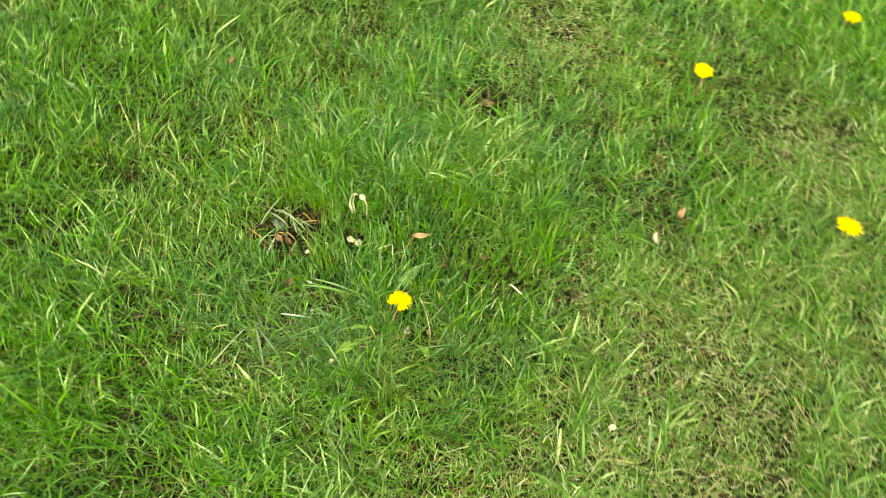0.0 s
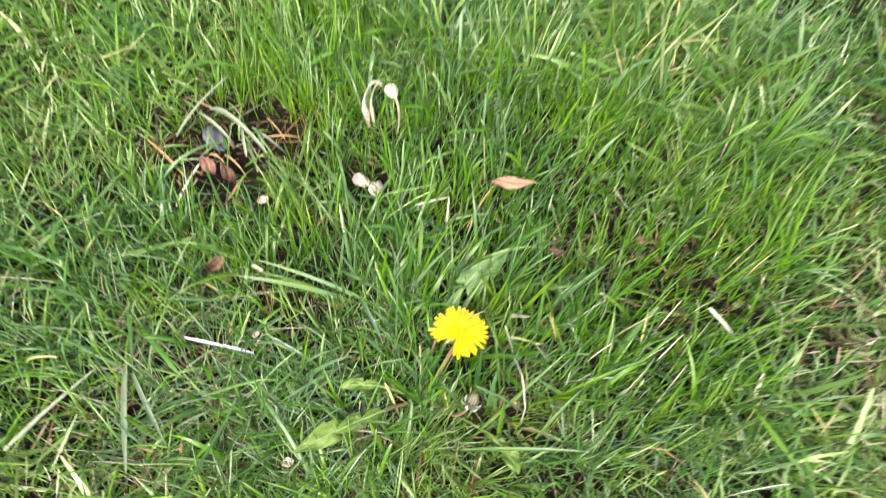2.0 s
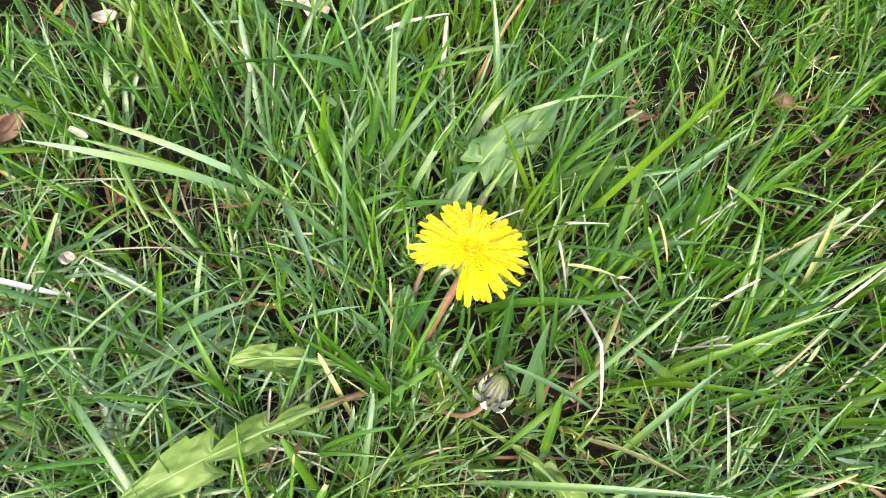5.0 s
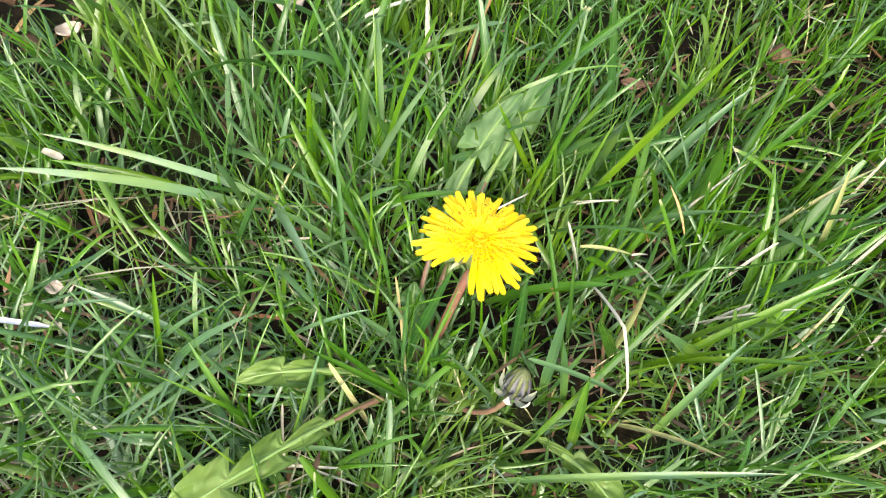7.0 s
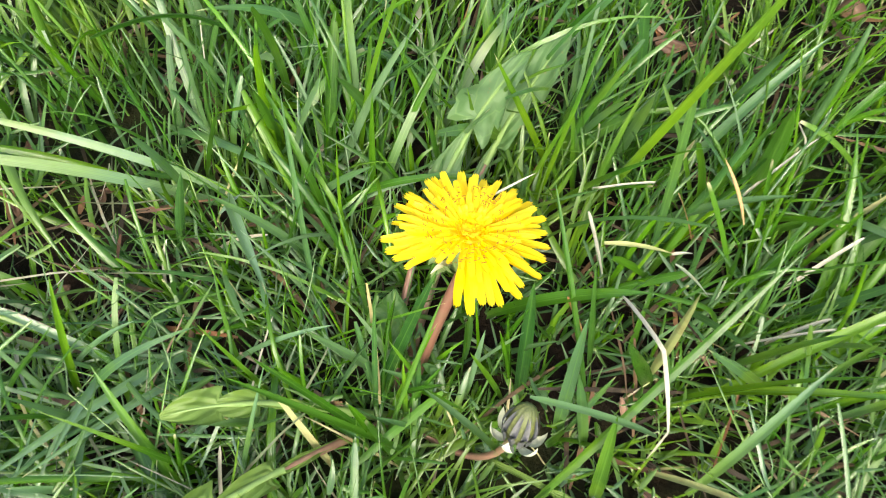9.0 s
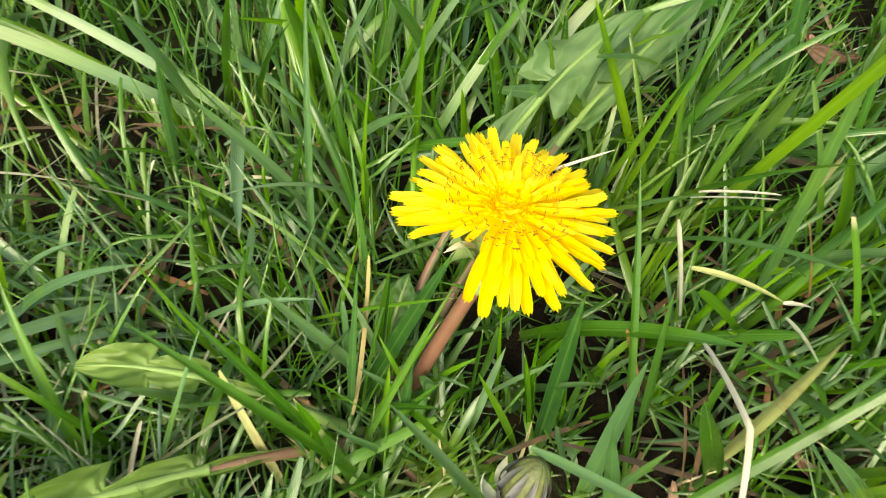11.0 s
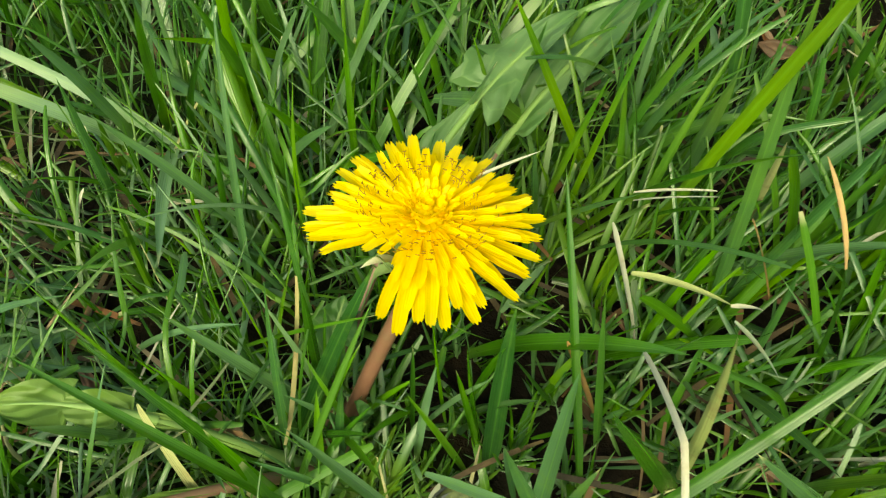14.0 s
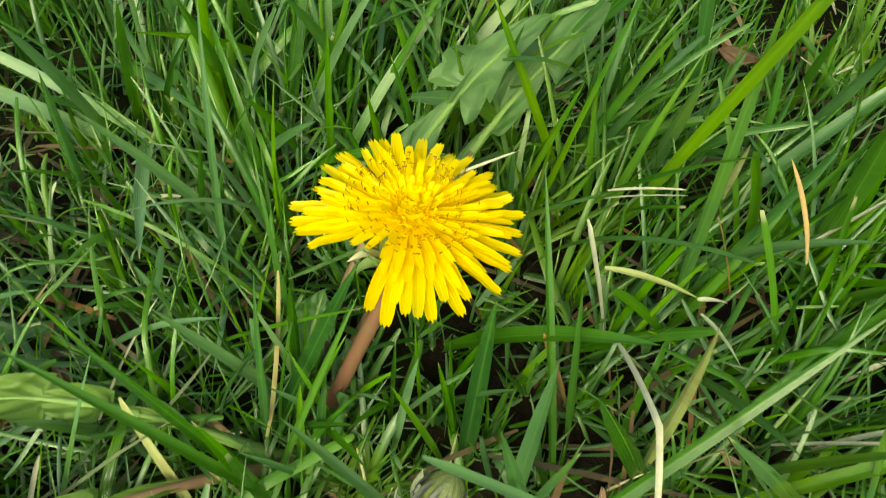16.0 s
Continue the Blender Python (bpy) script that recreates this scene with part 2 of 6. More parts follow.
def leaf_material(name, stops):
    m, nt, out = shader(name)
    uv = nt.nodes.new("ShaderNodeUVMap")
    sep = nt.nodes.new("ShaderNodeSeparateXYZ")
    nt.links.new(uv.outputs[0], sep.inputs[0])
    u, v = sep.outputs[0], sep.outputs[1]
    a = noise_of(nt, 70.0, 4.0)
    col = ramp(nt, a, stops)
    off = arith(nt, "ABSOLUTE", arith(nt, "SUBTRACT", u, 0.5))
    side = arith(nt, "SINE", arith(nt, "ADD", arith(nt, "MULTIPLY", v, 61.0), arith(nt, "MULTIPLY", off, -26.0)))
    col = mixc(nt, remap(nt, side, 0.90, 1.0, 0.0, 0.18), col, (0.24, 0.40, 0.13))
    col = mixc(nt, remap(nt, off, 0.0, 0.05, 0.45, 0.0), col, (0.20, 0.33, 0.10))
    col = mixc(nt, remap(nt, noise_of(nt, 420.0, 2.0), 0.66, 0.74, 0.0, 0.5), col, (0.20, 0.17, 0.06))
    bumps = arith(nt, "ADD", side, noise_of(nt, 300.0, 3.0))
    surface(nt, out, col, 0.50, bumps, 0.4, 0.0004, 0.30, mixc(nt, 1.0, col, (1.5, 1.4, 0.5), "MULTIPLY"), spec=0.55)
    return m


MAT_PETAL = petal_material()
MAT_STIGMA = plain("stigma_ochre", [(0.50, 0.27, 0.006), (0.20, 0.095, 0.010)], 900.0, 0.6)
MAT_LEAF = leaf_material("dandelion_leaf", [(0.3, (0.046, 0.128, 0.026)), (0.5, (0.078, 0.185, 0.050)), (0.72, (0.130, 0.245, 0.092))])
MAT_LEAF_PALE = leaf_material("dandelion_leaf_yellowing", [(0.3, (0.088, 0.160, 0.022)), (0.5, (0.126, 0.214, 0.038)), (0.72, (0.176, 0.266, 0.066))])
# greyish leaf skin, its base colour paled for the glint of the sky
MAT_LEAF_GREY = leaf_material("dandelion_leaf_greyish", [(0.3, (0.062, 0.142, 0.040)), (0.5, (0.096, 0.190, 0.066)), (0.72, (0.148, 0.245, 0.108))])
MAT_RIB = plain("leaf_rib", [(0.17, 0.29, 0.08), (0.22, 0.32, 0.11)], 60.0, 0.45, 0.1)
MAT_PETIOLE = plain("petiole_russet", [(0.15, 0.15, 0.06), (0.22, 0.13, 0.09), (0.19, 0.09, 0.075)], 60.0, 0.45)
MAT_STEM = plain("stem_russet", [(0.20, 0.135, 0.080), (0.215, 0.100, 0.070), (0.155, 0.066, 0.048)], 45.0, 0.35, 0.1)
MAT_BRACT = plain("bract_green", [(0.14, 0.22, 0.07), (0.24, 0.32, 0.13)], 200.0, 0.5, 0.15)
MAT_BRACT_PALE = plain("bract_pale", [(0.42, 0.46, 0.34), (0.62, 0.62, 0.52)], 300.0, 0.6, 0.1)
MAT_BUD = plain("bud_grey_green", [(0.045, 0.055, 0.030), (0.105, 0.125, 0.045), (0.19, 0.21, 0.065)], 260.0, 0.55)
MAT_BUD_DARK = plain("bud_dark_purple", [(0.030, 0.030, 0.040), (0.075, 0.074, 0.085), (0.13, 0.14, 0.10)], 200.0, 0.5)
MAT_WHITE = plain("blossom_white", [(0.36, 0.27, 0.22), (0.58, 0.50, 0.45), (0.72, 0.66, 0.61)], 120.0, 0.55, 0.3)
MAT_BROWN = plain("dead_leaf_brown", [(0.05, 0.028, 0.020), (0.12, 0.065, 0.042), (0.22, 0.14, 0.09)], 80.0, 0.6, 0.15)
MAT_RUST = plain("dead_leaf_rust", [(0.13, 0.066, 0.050), (0.22, 0.118, 0.088), (0.30, 0.19, 0.15)], 80.0, 0.6, 0.15)
MAT_TAN = plain("dead_leaf_tan", [(0.24, 0.14, 0.10), (0.35, 0.215, 0.155), (0.43, 0.29, 0.22)], 80.0, 0.6, 0.2)
MAT_GREY = plain("dead_leaf_grey", [(0.03, 0.03, 0.04), (0.07, 0.075, 0.09), (0.13, 0.135, 0.15)], 80.0, 0.5)
MAT_CREAM = plain("dry_leaf_cream", [(0.50, 0.42, 0.30), (0.66, 0.58, 0.45)], 90.0, 0.6, 0.25)


# ---- mesh helpers ----
def mesh_of(name, verts, quads, uvs, material, smooth=True):
    """A mesh from arrays: verts (n,3), quads (m,4), one uv per vert."""
    me = bpy.data.meshes.new(name)
    quads = np.asarray(quads, dtype=np.int32)
    me.vertices.add(len(verts))
    me.vertices.foreach_set("co", np.asarray(verts, dtype=np.float32).ravel())
    me.loops.add(quads.size)
    me.loops.foreach_set("vertex_index", quads.ravel())
    me.polygons.add(len(quads))
    me.polygons.foreach_set("loop_start", np.arange(0, quads.size, 4, dtype=np.int32))
    me.update(calc_edges=True)
    if uvs is not None:
        layer = me.uv_layers.new(name="UVMap")
        layer.data.foreach_set("uv", np.asarray(uvs, dtype=np.float32)[quads.ravel()].ravel())
    me.polygons.foreach_set("use_smooth", np.full(len(quads), smooth))
    me.materials.append(material)
    me.update()
    return me


def grid_quads(rows, cols, wrap=False):
    c = cols if wrap else cols - 1
    i, j = np.meshgrid(np.arange(rows - 1), np.arange(c), indexing="ij")
    a = i * cols + j
    b = i * cols + (j + 1) % cols
    return np.stack([a, b, b + cols, a + cols], axis=-1).reshape(-1, 4)


def part(name, me, parent, label="", at=None):
    ob = new(name, me)
    ob.parent = parent
    if at is not None:
        ob.matrix_local = at
    if label:
        tagged(ob, label)
    return ob


def base(name, place, label, category, group=""):
    ob = new(name)
    ob.location = place
    ob.empty_display_size = 0.01
    return tagged(ob, label, category, group)


def bezier(points, n):
    """n+1 places on the curve of those control points."""
    pts = np.array(points, dtype=float)
    t = np.linspace(0, 1, n + 1)[:, None]
    k = len(pts) - 1
    return sum(math.comb(k, i) * (1 - t) ** (k - i) * t ** i * pts[i] for i in range(k + 1))


def frames_along(path):
    tan = np.gradient(path, axis=0)
    tan /= np.linalg.norm(tan, axis=1)[:, None] + 1e-12
    ref = np.array([0.0, 0.0, 1.0])
    side = np.cross(tan, ref)
    bad = np.linalg.norm(side, axis=1) < 1e-4
    side[bad] = (1, 0, 0)
    side /= np.linalg.norm(side, axis=1)[:, None]
    up = np.cross(side, tan)
    return tan, side, up


def tube(name, path, radii, material, sides=10, ridges=0.0):
    tan, side, up = frames_along(path)
    a = np.linspace(0, 2 * np.pi, sides, endpoint=False)
    r = np.asarray(radii, dtype=float)[:, None] * (1 + ridges * np.cos(a * 5))[None, :]
    v = path[:, None, :] + r[..., None] * (np.cos(a)[None, :, None] * side[:, None, :] + np.sin(a)[None, :, None] * up[:, None, :])
    uv = np.stack(np.meshgrid(np.linspace(0, 1, len(path)), np.linspace(0, 1, sides), indexing="ij")[::-1], -1).reshape(-1, 2)
    return mesh_of(name, v.reshape(-1, 3), grid_quads(len(path), sides, True), uv, material)


def field(x, y, scale, seed):
    """A smooth wandering field, about -1 to 1."""
    rs = np.random.RandomState(seed)
    s = np.zeros_like(x)
    for k in range(7):
        a, ph, f = rs.uniform(0, 2 * np.pi), rs.uniform(0, 2 * np.pi), scale * rs.uniform(0.6, 1.9)
        s = s + np.sin(f * (x * np.cos(a) + y * np.sin(a)) + ph)
    return s / 3.2


def ground_height(x, y):
    return 0.004 * field(x, y, 14.0, 3) + 0.010 * field(x, y, 3.0, 4) * np.minimum(1, np.hypot(x, y) / 0.6)


# x, y, height and radius of what stays uncovered: the flower, its leaves and bud, fallen petals, straws
GUARDS = ((0.000, 0.011, 0.036, 0.018), (0.004, -0.004, 0.034, 0.010), (-0.003, -0.010, 0.026, 0.005), (0.023, -0.021, 0.030, 0.010), (0.022, -0.032, 0.034, 0.008), (-0.003, 0.067, 0.043, 0.005),
          (-0.034, -0.054, 0.034, 0.006), (-0.048, -0.072, 0.034, 0.008), (-0.0666, -0.0971, 0.022, 0.009), (-0.048, -0.038, 0.028, 0.006), (0.056, -0.044, 0.016, 0.007),
          (-0.115, 0.106, 0.012, 0.013), (-0.102, 0.106, 0.011, 0.013), (-0.110, 0.094, 0.026, 0.010), (-0.176, 0.057, 0.020, 0.009), (-0.004, 0.134, 0.034, 0.012), (-0.126, 0.154, 0.020, 0.020),
          (-0.238, 0.098, 0.014, 0.020), (-0.210, 0.100, 0.014, 0.020), (-0.216, 0.070, 0.012, 0.014), (-0.190, 0.120, 0.018, 0.016), (0.344, 0.264, 0.016, 0.016), (0.377, 0.325, 0.014, 0.016))
WAYS = (((0.0457, 0.000, 0.042), (0.037, 0.015, 0.030)), ((0.0457, 0.000, 0.042), (0.0545, -0.0105, 0.018)), ((0.015, 0.034, 0.040), (0.038, 0.039, 0.042)), ((0.024, 0.0305, 0.036), (0.033, 0.0305, 0.014)),
        ((0.0464, 0.038, 0.056), (0.0555, 0.0305, 0.046)), ((-0.140, 0.000, 0.026), (-0.100, -0.030, 0.022)), ((0.020, 0.012, 0.040), (0.028, 0.000, 0.030)), ((-0.160, -0.0525, 0.014), (-0.116, -0.044, 0.014)), ((0.0457, 0.000, 0.042), (0.050, -0.0050, 0.030)), ((-0.0165, -0.0330, 0.018), (-0.0255, -0.0445, 0.023)))


def uncovered(px, py, pz):
    keep = np.ones(len(px), dtype=bool)
    rows = list(GUARDS)
    for a, b in WAYS:
        for k in np.linspace(0, 1, 5):
            rows.append(tuple((1 - k) * p + k * q for p, q in zip(a, b)) + (0.0035,))
    for x, y, z, r in rows:
        keep &= ~((np.hypot(px - x, py - y) < r) & (pz > z)).any(1)
    return keep


def blades(name, root, azim, length, lean, bend, width, twist, fold, cut, segs, material, across=3, kink=None, kink_at=None):
    """Many grass blades in one mesh. lean: from upright at the foot; bend: how far it turns over on the way; kink: a sudden turn on the way."""
    n = len(root)
    s = np.linspace(0, 1, segs + 1)
    th = lean[:, None] + bend[:, None] * s[None, :] ** 1.4
    if kink is not None:
        th = th + kink[:, None] * (s[None, :] > kink_at[:, None])
    th = np.minimum(th, 2.2)
    step = length[:, None] / segs
    mid = 0.5 * (th[:, 1:] + th[:, :-1])
    h = np.concatenate([np.zeros((n, 1)), np.cumsum(np.sin(mid) * step, 1)], 1)
    z = np.concatenate([np.zeros((n, 1)), np.cumsum(np.cos(mid) * step, 1)], 1)
    z = np.maximum(z, 0.0015)
    ca, sa = np.cos(azim)[:, None], np.sin(azim)[:, None]
    bow = 0.12 * length[:, None] * np.sin(twist)[:, None] * s[None, :] ** 2
    px = root[:, 0:1] + ca * h - sa * bow
    py = root[:, 1:2] + sa * h + ca * bow
    pz = root[:, 2:3] + z
    k = uncovered(px, py, pz)
    px, py, pz, th, ca, sa = px[k], py[k], pz[k], th[k], ca[k], sa[k]
    root, width, twist, fold, cut = root[k], width[k], twist[k], fold[k], cut[k]
    n = len(root)
    prof = np.minimum(1.0, 0.55 + 1.8 * s)[None, :] * (1 - s[None, :] ** 2.6)
    blunt = np.minimum(1.0, 0.55 + 1.8 * s)[None, :] * np.where(s < 0.999, 1 - 0.20 * s ** 2, 0.45)[None, :]
    w = 0.5 * width[:, None] * np.where(cut[:, None], blunt, prof)
    turn = twist[:, None] * (s[None, :] - 0.2)
    tx, ty, tz = ca * np.sin(th), sa * np.sin(th), np.cos(th)
    sx, sy, sz = -sa * np.ones_like(th), ca * np.ones_like(th), np.zeros_like(th)
    nx, ny, nz = sy * tz - sz * ty, sz * tx - sx * tz, sx * ty - sy * tx
    cx, cy, cz = sx * np.cos(turn) + nx * np.sin(turn), sy * np.cos(turn) + ny * np.sin(turn), sz * np.cos(turn) + nz * np.sin(turn)
    ux, uy, uz = cy * tz - cz * ty, cz * tx - cx * tz, cx * ty - cy * tx
    cols = np.linspace(-1, 1, across)
    V = np.empty((n, segs + 1, across, 3))
    for j, c in enumerate(cols):
        d = fold[:, None] * w * abs(c)
        V[:, :, j, 0] = px + w * c * cx + d * ux
        V[:, :, j, 1] = py + w * c * cy + d * uy
        V[:, :, j, 2] = pz + w * c * cz + d * uz
    V[..., 2] = np.maximum(V[..., 2], root[:, 2][:, None, None] + 0.0008)
    q = grid_quads(segs + 1, across)
    Q = (q[None] + (np.arange(n) * (segs + 1) * across)[:, None, None]).reshape(-1, 4)
    uv1 = np.stack(np.meshgrid(s, (cols + 1) / 2, indexing="ij")[::-1], -1).reshape(-1, 2)
    return mesh_of(name, V.reshape(-1, 3), Q, np.tile(uv1, (n, 1)), material)


# ---- the ground ----
def make_ground():
    k = np.linspace(-1, 1, 221)
    c = np.sign(k) * (np.abs(k) * 1.6 + 1500.0 * np.abs(k) ** 14)
    X, Y = np.meshgrid(c, c, indexing="ij")
    Z = ground_height(X, Y) * np.exp(-np.hypot(X, Y) / 30)
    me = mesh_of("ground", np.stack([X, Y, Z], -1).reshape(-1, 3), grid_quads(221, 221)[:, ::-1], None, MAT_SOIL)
    tagged(new("ground", me), "brown lawn soil with moss, darkened for the shade under the grass", "ground", kind="structure")


make_ground()

# ---- the lawn ----
BARE = ((-0.228, 0.098, 0.042), (-0.195, 0.112, 0.035), (-0.215, 0.070, 0.022), (-0.005, 0.462, 0.055), (0.640, 0.640, 0.03))
PALE = ((0.60, 0.57, 0.12), (0.38, 0.12, 0.12), (0.58, 0.08, 0.22), (0.11, 0.72, 0.14), (0.85, 0.42, 0.20), (0.45, -0.12, 0.16), (0.25, -0.22, 0.12), (-0.17, -0.15, 0.06))
THIN = ((-0.11, -0.088, 0.040), (-0.165, -0.060, 0.045), (-0.035, -0.080, 0.024), (-0.145, -0.120, 0.030), (-0.098, 0.000, 0.013))
LIME = ((-0.38, -0.28, 0.20), (-0.60, -0.02, 0.18), (-0.18, -0.27, 0.12), (-0.66, 0.33, 0.16), (-0.30, 0.42, 0.10), (0.06, 0.25, 0.07), (0.68, 0.88, 0.16), (0.15, -0.22, 0.10), (0.45, 0.46, 0.10), (0.28, 0.62, 0.10), (-0.42, 0.12, 0.08))
OLIVE = PALE + ((0.04, 0.20, 0.05), (0.01, 0.38, 0.06), (-0.40, 0.04, 0.09), (-0.44, 0.50, 0.10), (0.04, -0.26, 0.08))
LIME_NEAR = ((-0.22, -0.12, 0.06), (-0.20, 0.20, 0.06), (0.02, 0.22, 0.04), (-0.06, 0.13, 0.03), (0.17, -0.10, 0.05), (0.12, 0.08, 0.04), (0.11, 0.14, 0.05), (0.19, 0.20, 0.06))
OLIVE_NEAR = ((0.10, 0.22, 0.05), (0.17, 0.14, 0.025), (0.07, 0.16, 0.025), (-0.13, 0.24, 0.04), (-0.12, -0.10, 0.03), (0.16, 0.02, 0.03))
LUSH = ((0.58, 0.81, 0.16), (0.144, 0.30, 0.10), (-0.15, 0.26, 0.10))


def spots(x, y, rows):
    return sum((np.exp(-((x - a) ** 2 + (y - b) ** 2) / r ** 2) for a, b, r in rows), np.zeros_like(x))


HEAD = (0.0003, 0.0121, 0.0497)


def lawn_stand(x, y):
    """How thick (0 to 1) and how tall (metres) the grass stands at a place."""
    thick = 0.92 + 0.20 * field(x, y, 11.0, 8) + 0.20 * field(x, y, 44.0, 9)
    thick = thick - 1.1 * spots(x, y, BARE) - 0.06 * spots(x, y, PALE) + 0.3 * spots(x, y, LUSH)
    tall = 0.046 + 0.014 * field(x, y, 9.0, 10) + 0.010 * field(x, y, 32.0, 14) + 0.012 * spots(x, y, LUSH) - 0.014 * spots(x, y, PALE) - 0.02 * spots(x, y, BARE) - 0.016 * spots(x, y, ((0.24, 0.14, 0.14), (0.30, 0.36, 0.14)))
    thick = thick - 0.22 * spots(x, y, ((0.13, 0.0, 0.09),)) - 0.34 * spots(x, y, THIN)
    return np.clip(thick, 0.04, 1), np.clip(tall, 0.016, 0.085)


# places kept low so that the flower, its leaves and its bud stay clear: x, y, radius, greatest height
CLEAR = ((0.000, 0.012, 0.018, 0.032), (0.023, -0.022, 0.007, 0.024), (-0.001, 0.068, 0.007, 0.040),
         (-0.034, -0.054, 0.008, 0.024), (-0.052, -0.078, 0.010, 0.024), (-0.048, -0.038, 0.005, 0.026), (0.054, -0.044, 0.008, 0.020),
         (0.030, -0.050, 0.045, 0.050), (0.000, -0.02, 0.030, 0.046))

NEAR = (-0.26, -0.15, 0.20, 0.27)
VIEW = (-1.40, -0.93, 1.20, 1.68)
FAR = (-4.0, -4.0, 4.0, 4.0)


def within_reach(box, x, y, rs):
    """The fine turf passes into the coarser one along a ragged edge."""
    reach, edge = np.hypot(x + 0.1, y - 0.375), rs.uniform(1.08, 1.30, len(x))
    return reach < edge if box == VIEW else reach > edge if box == FAR else np.ones(len(x), dtype=bool)


def grow(name, box, per_m2, seed, segs, across, material, label, wide=1.0, inner=None, hi=1.0, kind_of="grass", fallen=0.06, lean_by=0.31, only=None, but=None):
    rs = np.random.RandomState(seed)
    x0, y0, x1, y1 = box
    n = int((x1 - x0) * (y1 - y0) * per_m2)
    x, y = rs.uniform(x0, x1, n), rs.uniform(y0, y1, n)
    # blades stand in tufts
    tuft = 0.012
    gx, gy = np.round(x / tuft), np.round(y / tuft)
    jx = np.mod(np.sin(gx * 127.1 + gy * 311.7) * 43758.5, 1.0) - 0.5
    jy = np.mod(np.sin(gx * 269.5 + gy * 183.3) * 28001.8, 1.0) - 0.5
    x = x + 0.45 * ((gx + jx) * tuft - x)
    y = y + 0.45 * ((gy + jy) * tuft - y)
    thick, tall = lawn_stand(x, y)
    keep = (rs.uniform(0, 1, n) < thick) & (np.hypot(x, y) < 4.0 * np.sqrt(rs.uniform(0.15, 1, n)))
    keep &= within_reach(box, x, y, rs)
    if kind_of == "dry grass":
        keep &= rs.uniform(0, 1, n) < 0.22 + 0.7 * spots(x, y, PALE) + 0.25 * field(x, y, 17.0, 12) + 0.5 * spots(x, y, BARE)
    if only is not None:
        keep &= rs.uniform(0, 1, n) < np.minimum(0.85, spots(x, y, only) * (1 + 0.5 * field(x, y, 26.0, 15)))
    if but is not None:
        keep &= rs.uniform(0, 1, n) > np.minimum(0.85, spots(x, y, but) * (1 + 0.5 * field(x, y, 26.0, 15)))
    if inner is not None:
        keep &= ~((x > inner[0]) & (x < inner[2]) & (y > inner[1]) & (y < inner[3]))
    x, y, tall = x[keep], y[keep], tall[keep]
    n = len(x)
    out = np.arctan2(y + 0.035, x - 0.005)
    drift = 0.9 + 1.3 * field(x, y, 5.0, 21) + 0.9 * field(x, y, 22.0, 22)
    near = np.exp(-np.hypot(x, y) / 0.22)
    # each clump of a few centimetres has a lean and a height of its own
    kx, ky = np.round(x / 0.028 + 0.6 * np.sin(y * 61)), np.round(y / 0.028 + 0.6 * np.sin(x * 53))
    c1 = np.mod(np.sin(kx * 12.9898 + ky * 78.233) * 43758.5, 1.0)
    c2 = np.mod(np.sin(kx * 39.346 + ky * 11.135) * 24634.6, 1.0)
    spread = rs.normal(0, 1, n) * (1.5 - 0.4 * near)
    pick = rs.uniform(0, 1, n)
    az = np.where(pick < 0.10 + 0.22 * near, out, np.where(pick < 0.62, 2 * np.pi * c1, drift)) + spread
    if box == NEAR:
        # round the dandelion the blades lean outwards together, but lie criss-cross where the turf is thin
        fan = np.arctan2(y + 0.075, x) + 0.5 * field(x, y, 30.0, 23) + rs.normal(0, 0.55, n)
        az = np.where(rs.uniform(0, 1, n) < (0.54 - 0.4 * np.minimum(1, spots(x, y, THIN))) * (0.45 + 0.55 * np.exp(-(np.hypot(x, y) / 0.13) ** 4)), fan, az)
        tall = tall * (0.84 + 0.16 * np.exp(-(np.hypot(x, y) / 0.13) ** 4))
    length = tall * rs.uniform(0.5, 1.6, n) * hi * (0.6 + 0.8 * c2)
    tangle = 0.62 + 0.60 / (1 + np.exp((y - 0.005) / 0.018)) if box == NEAR else 1.0
    lean = np.abs(rs.normal(lean_by, 0.31, n)) * tangle + 0.20 * np.minimum(1, spots(x, y, PALE)) + 0.12 * c2
    bend = np.abs(rs.normal(0.80, 0.65, n)) * np.clip(length / 0.05, 0.5, 1.5) * tangle
    # some blades have fallen over, some are snapped
    flat = rs.uniform(0, 1, n) < fallen
    lean = np.where(flat, rs.uniform(0.95, 1.45, n), lean)
    bend = np.where(flat, rs.normal(0.15, 0.25, n), bend)
    kink = np.where(rs.uniform(0, 1, n) < 0.12, rs.uniform(0.5, 1.3, n), 0.0)
    kink_at = rs.uniform(0.35, 0.8, n)
    for cx, cy, r, top in CLEAR:
        d = np.hypot(x - cx, y - cy)
        inside = d < r
        length = np.where(inside, np.minimum(length, top * rs.uniform(0.6, 1.0, n)), length)
        tox = np.arctan2(y - cy, x - cx)
        az = np.where((d < r * 1.2) & (d > 0.3 * r) & (r < 0.02), tox + 0.9 * spread, az)
    width = np.clip(rs.gamma(4.0, 0.00038, n), 0.0007, 0.0032) * np.clip(length / 0.045, 0.7, 1.2) * wide
    root = np.stack([x, y, ground_height(x, y) - 0.001 + np.where(flat, rs.uniform(0.0, 0.55, n) * tall, 0.0)], 1)
    me = blades(name, root, az, length, lean, bend, width, rs.normal(0, 0.9, n), np.clip(rs.normal(0.6, 0.35, n), 0, 1.4), rs.uniform(0, 1, n) < 0.4, segs, material, across, kink, kink_at)
    return tagged(new(name, me), label, kind_of, kind="stuff")


grow("grass", NEAR, 44000, 31, 11, 3, MAT_GRASS, "long green lawn grass blades round the dandelion", but=LIME_NEAR + OLIVE_NEAR)
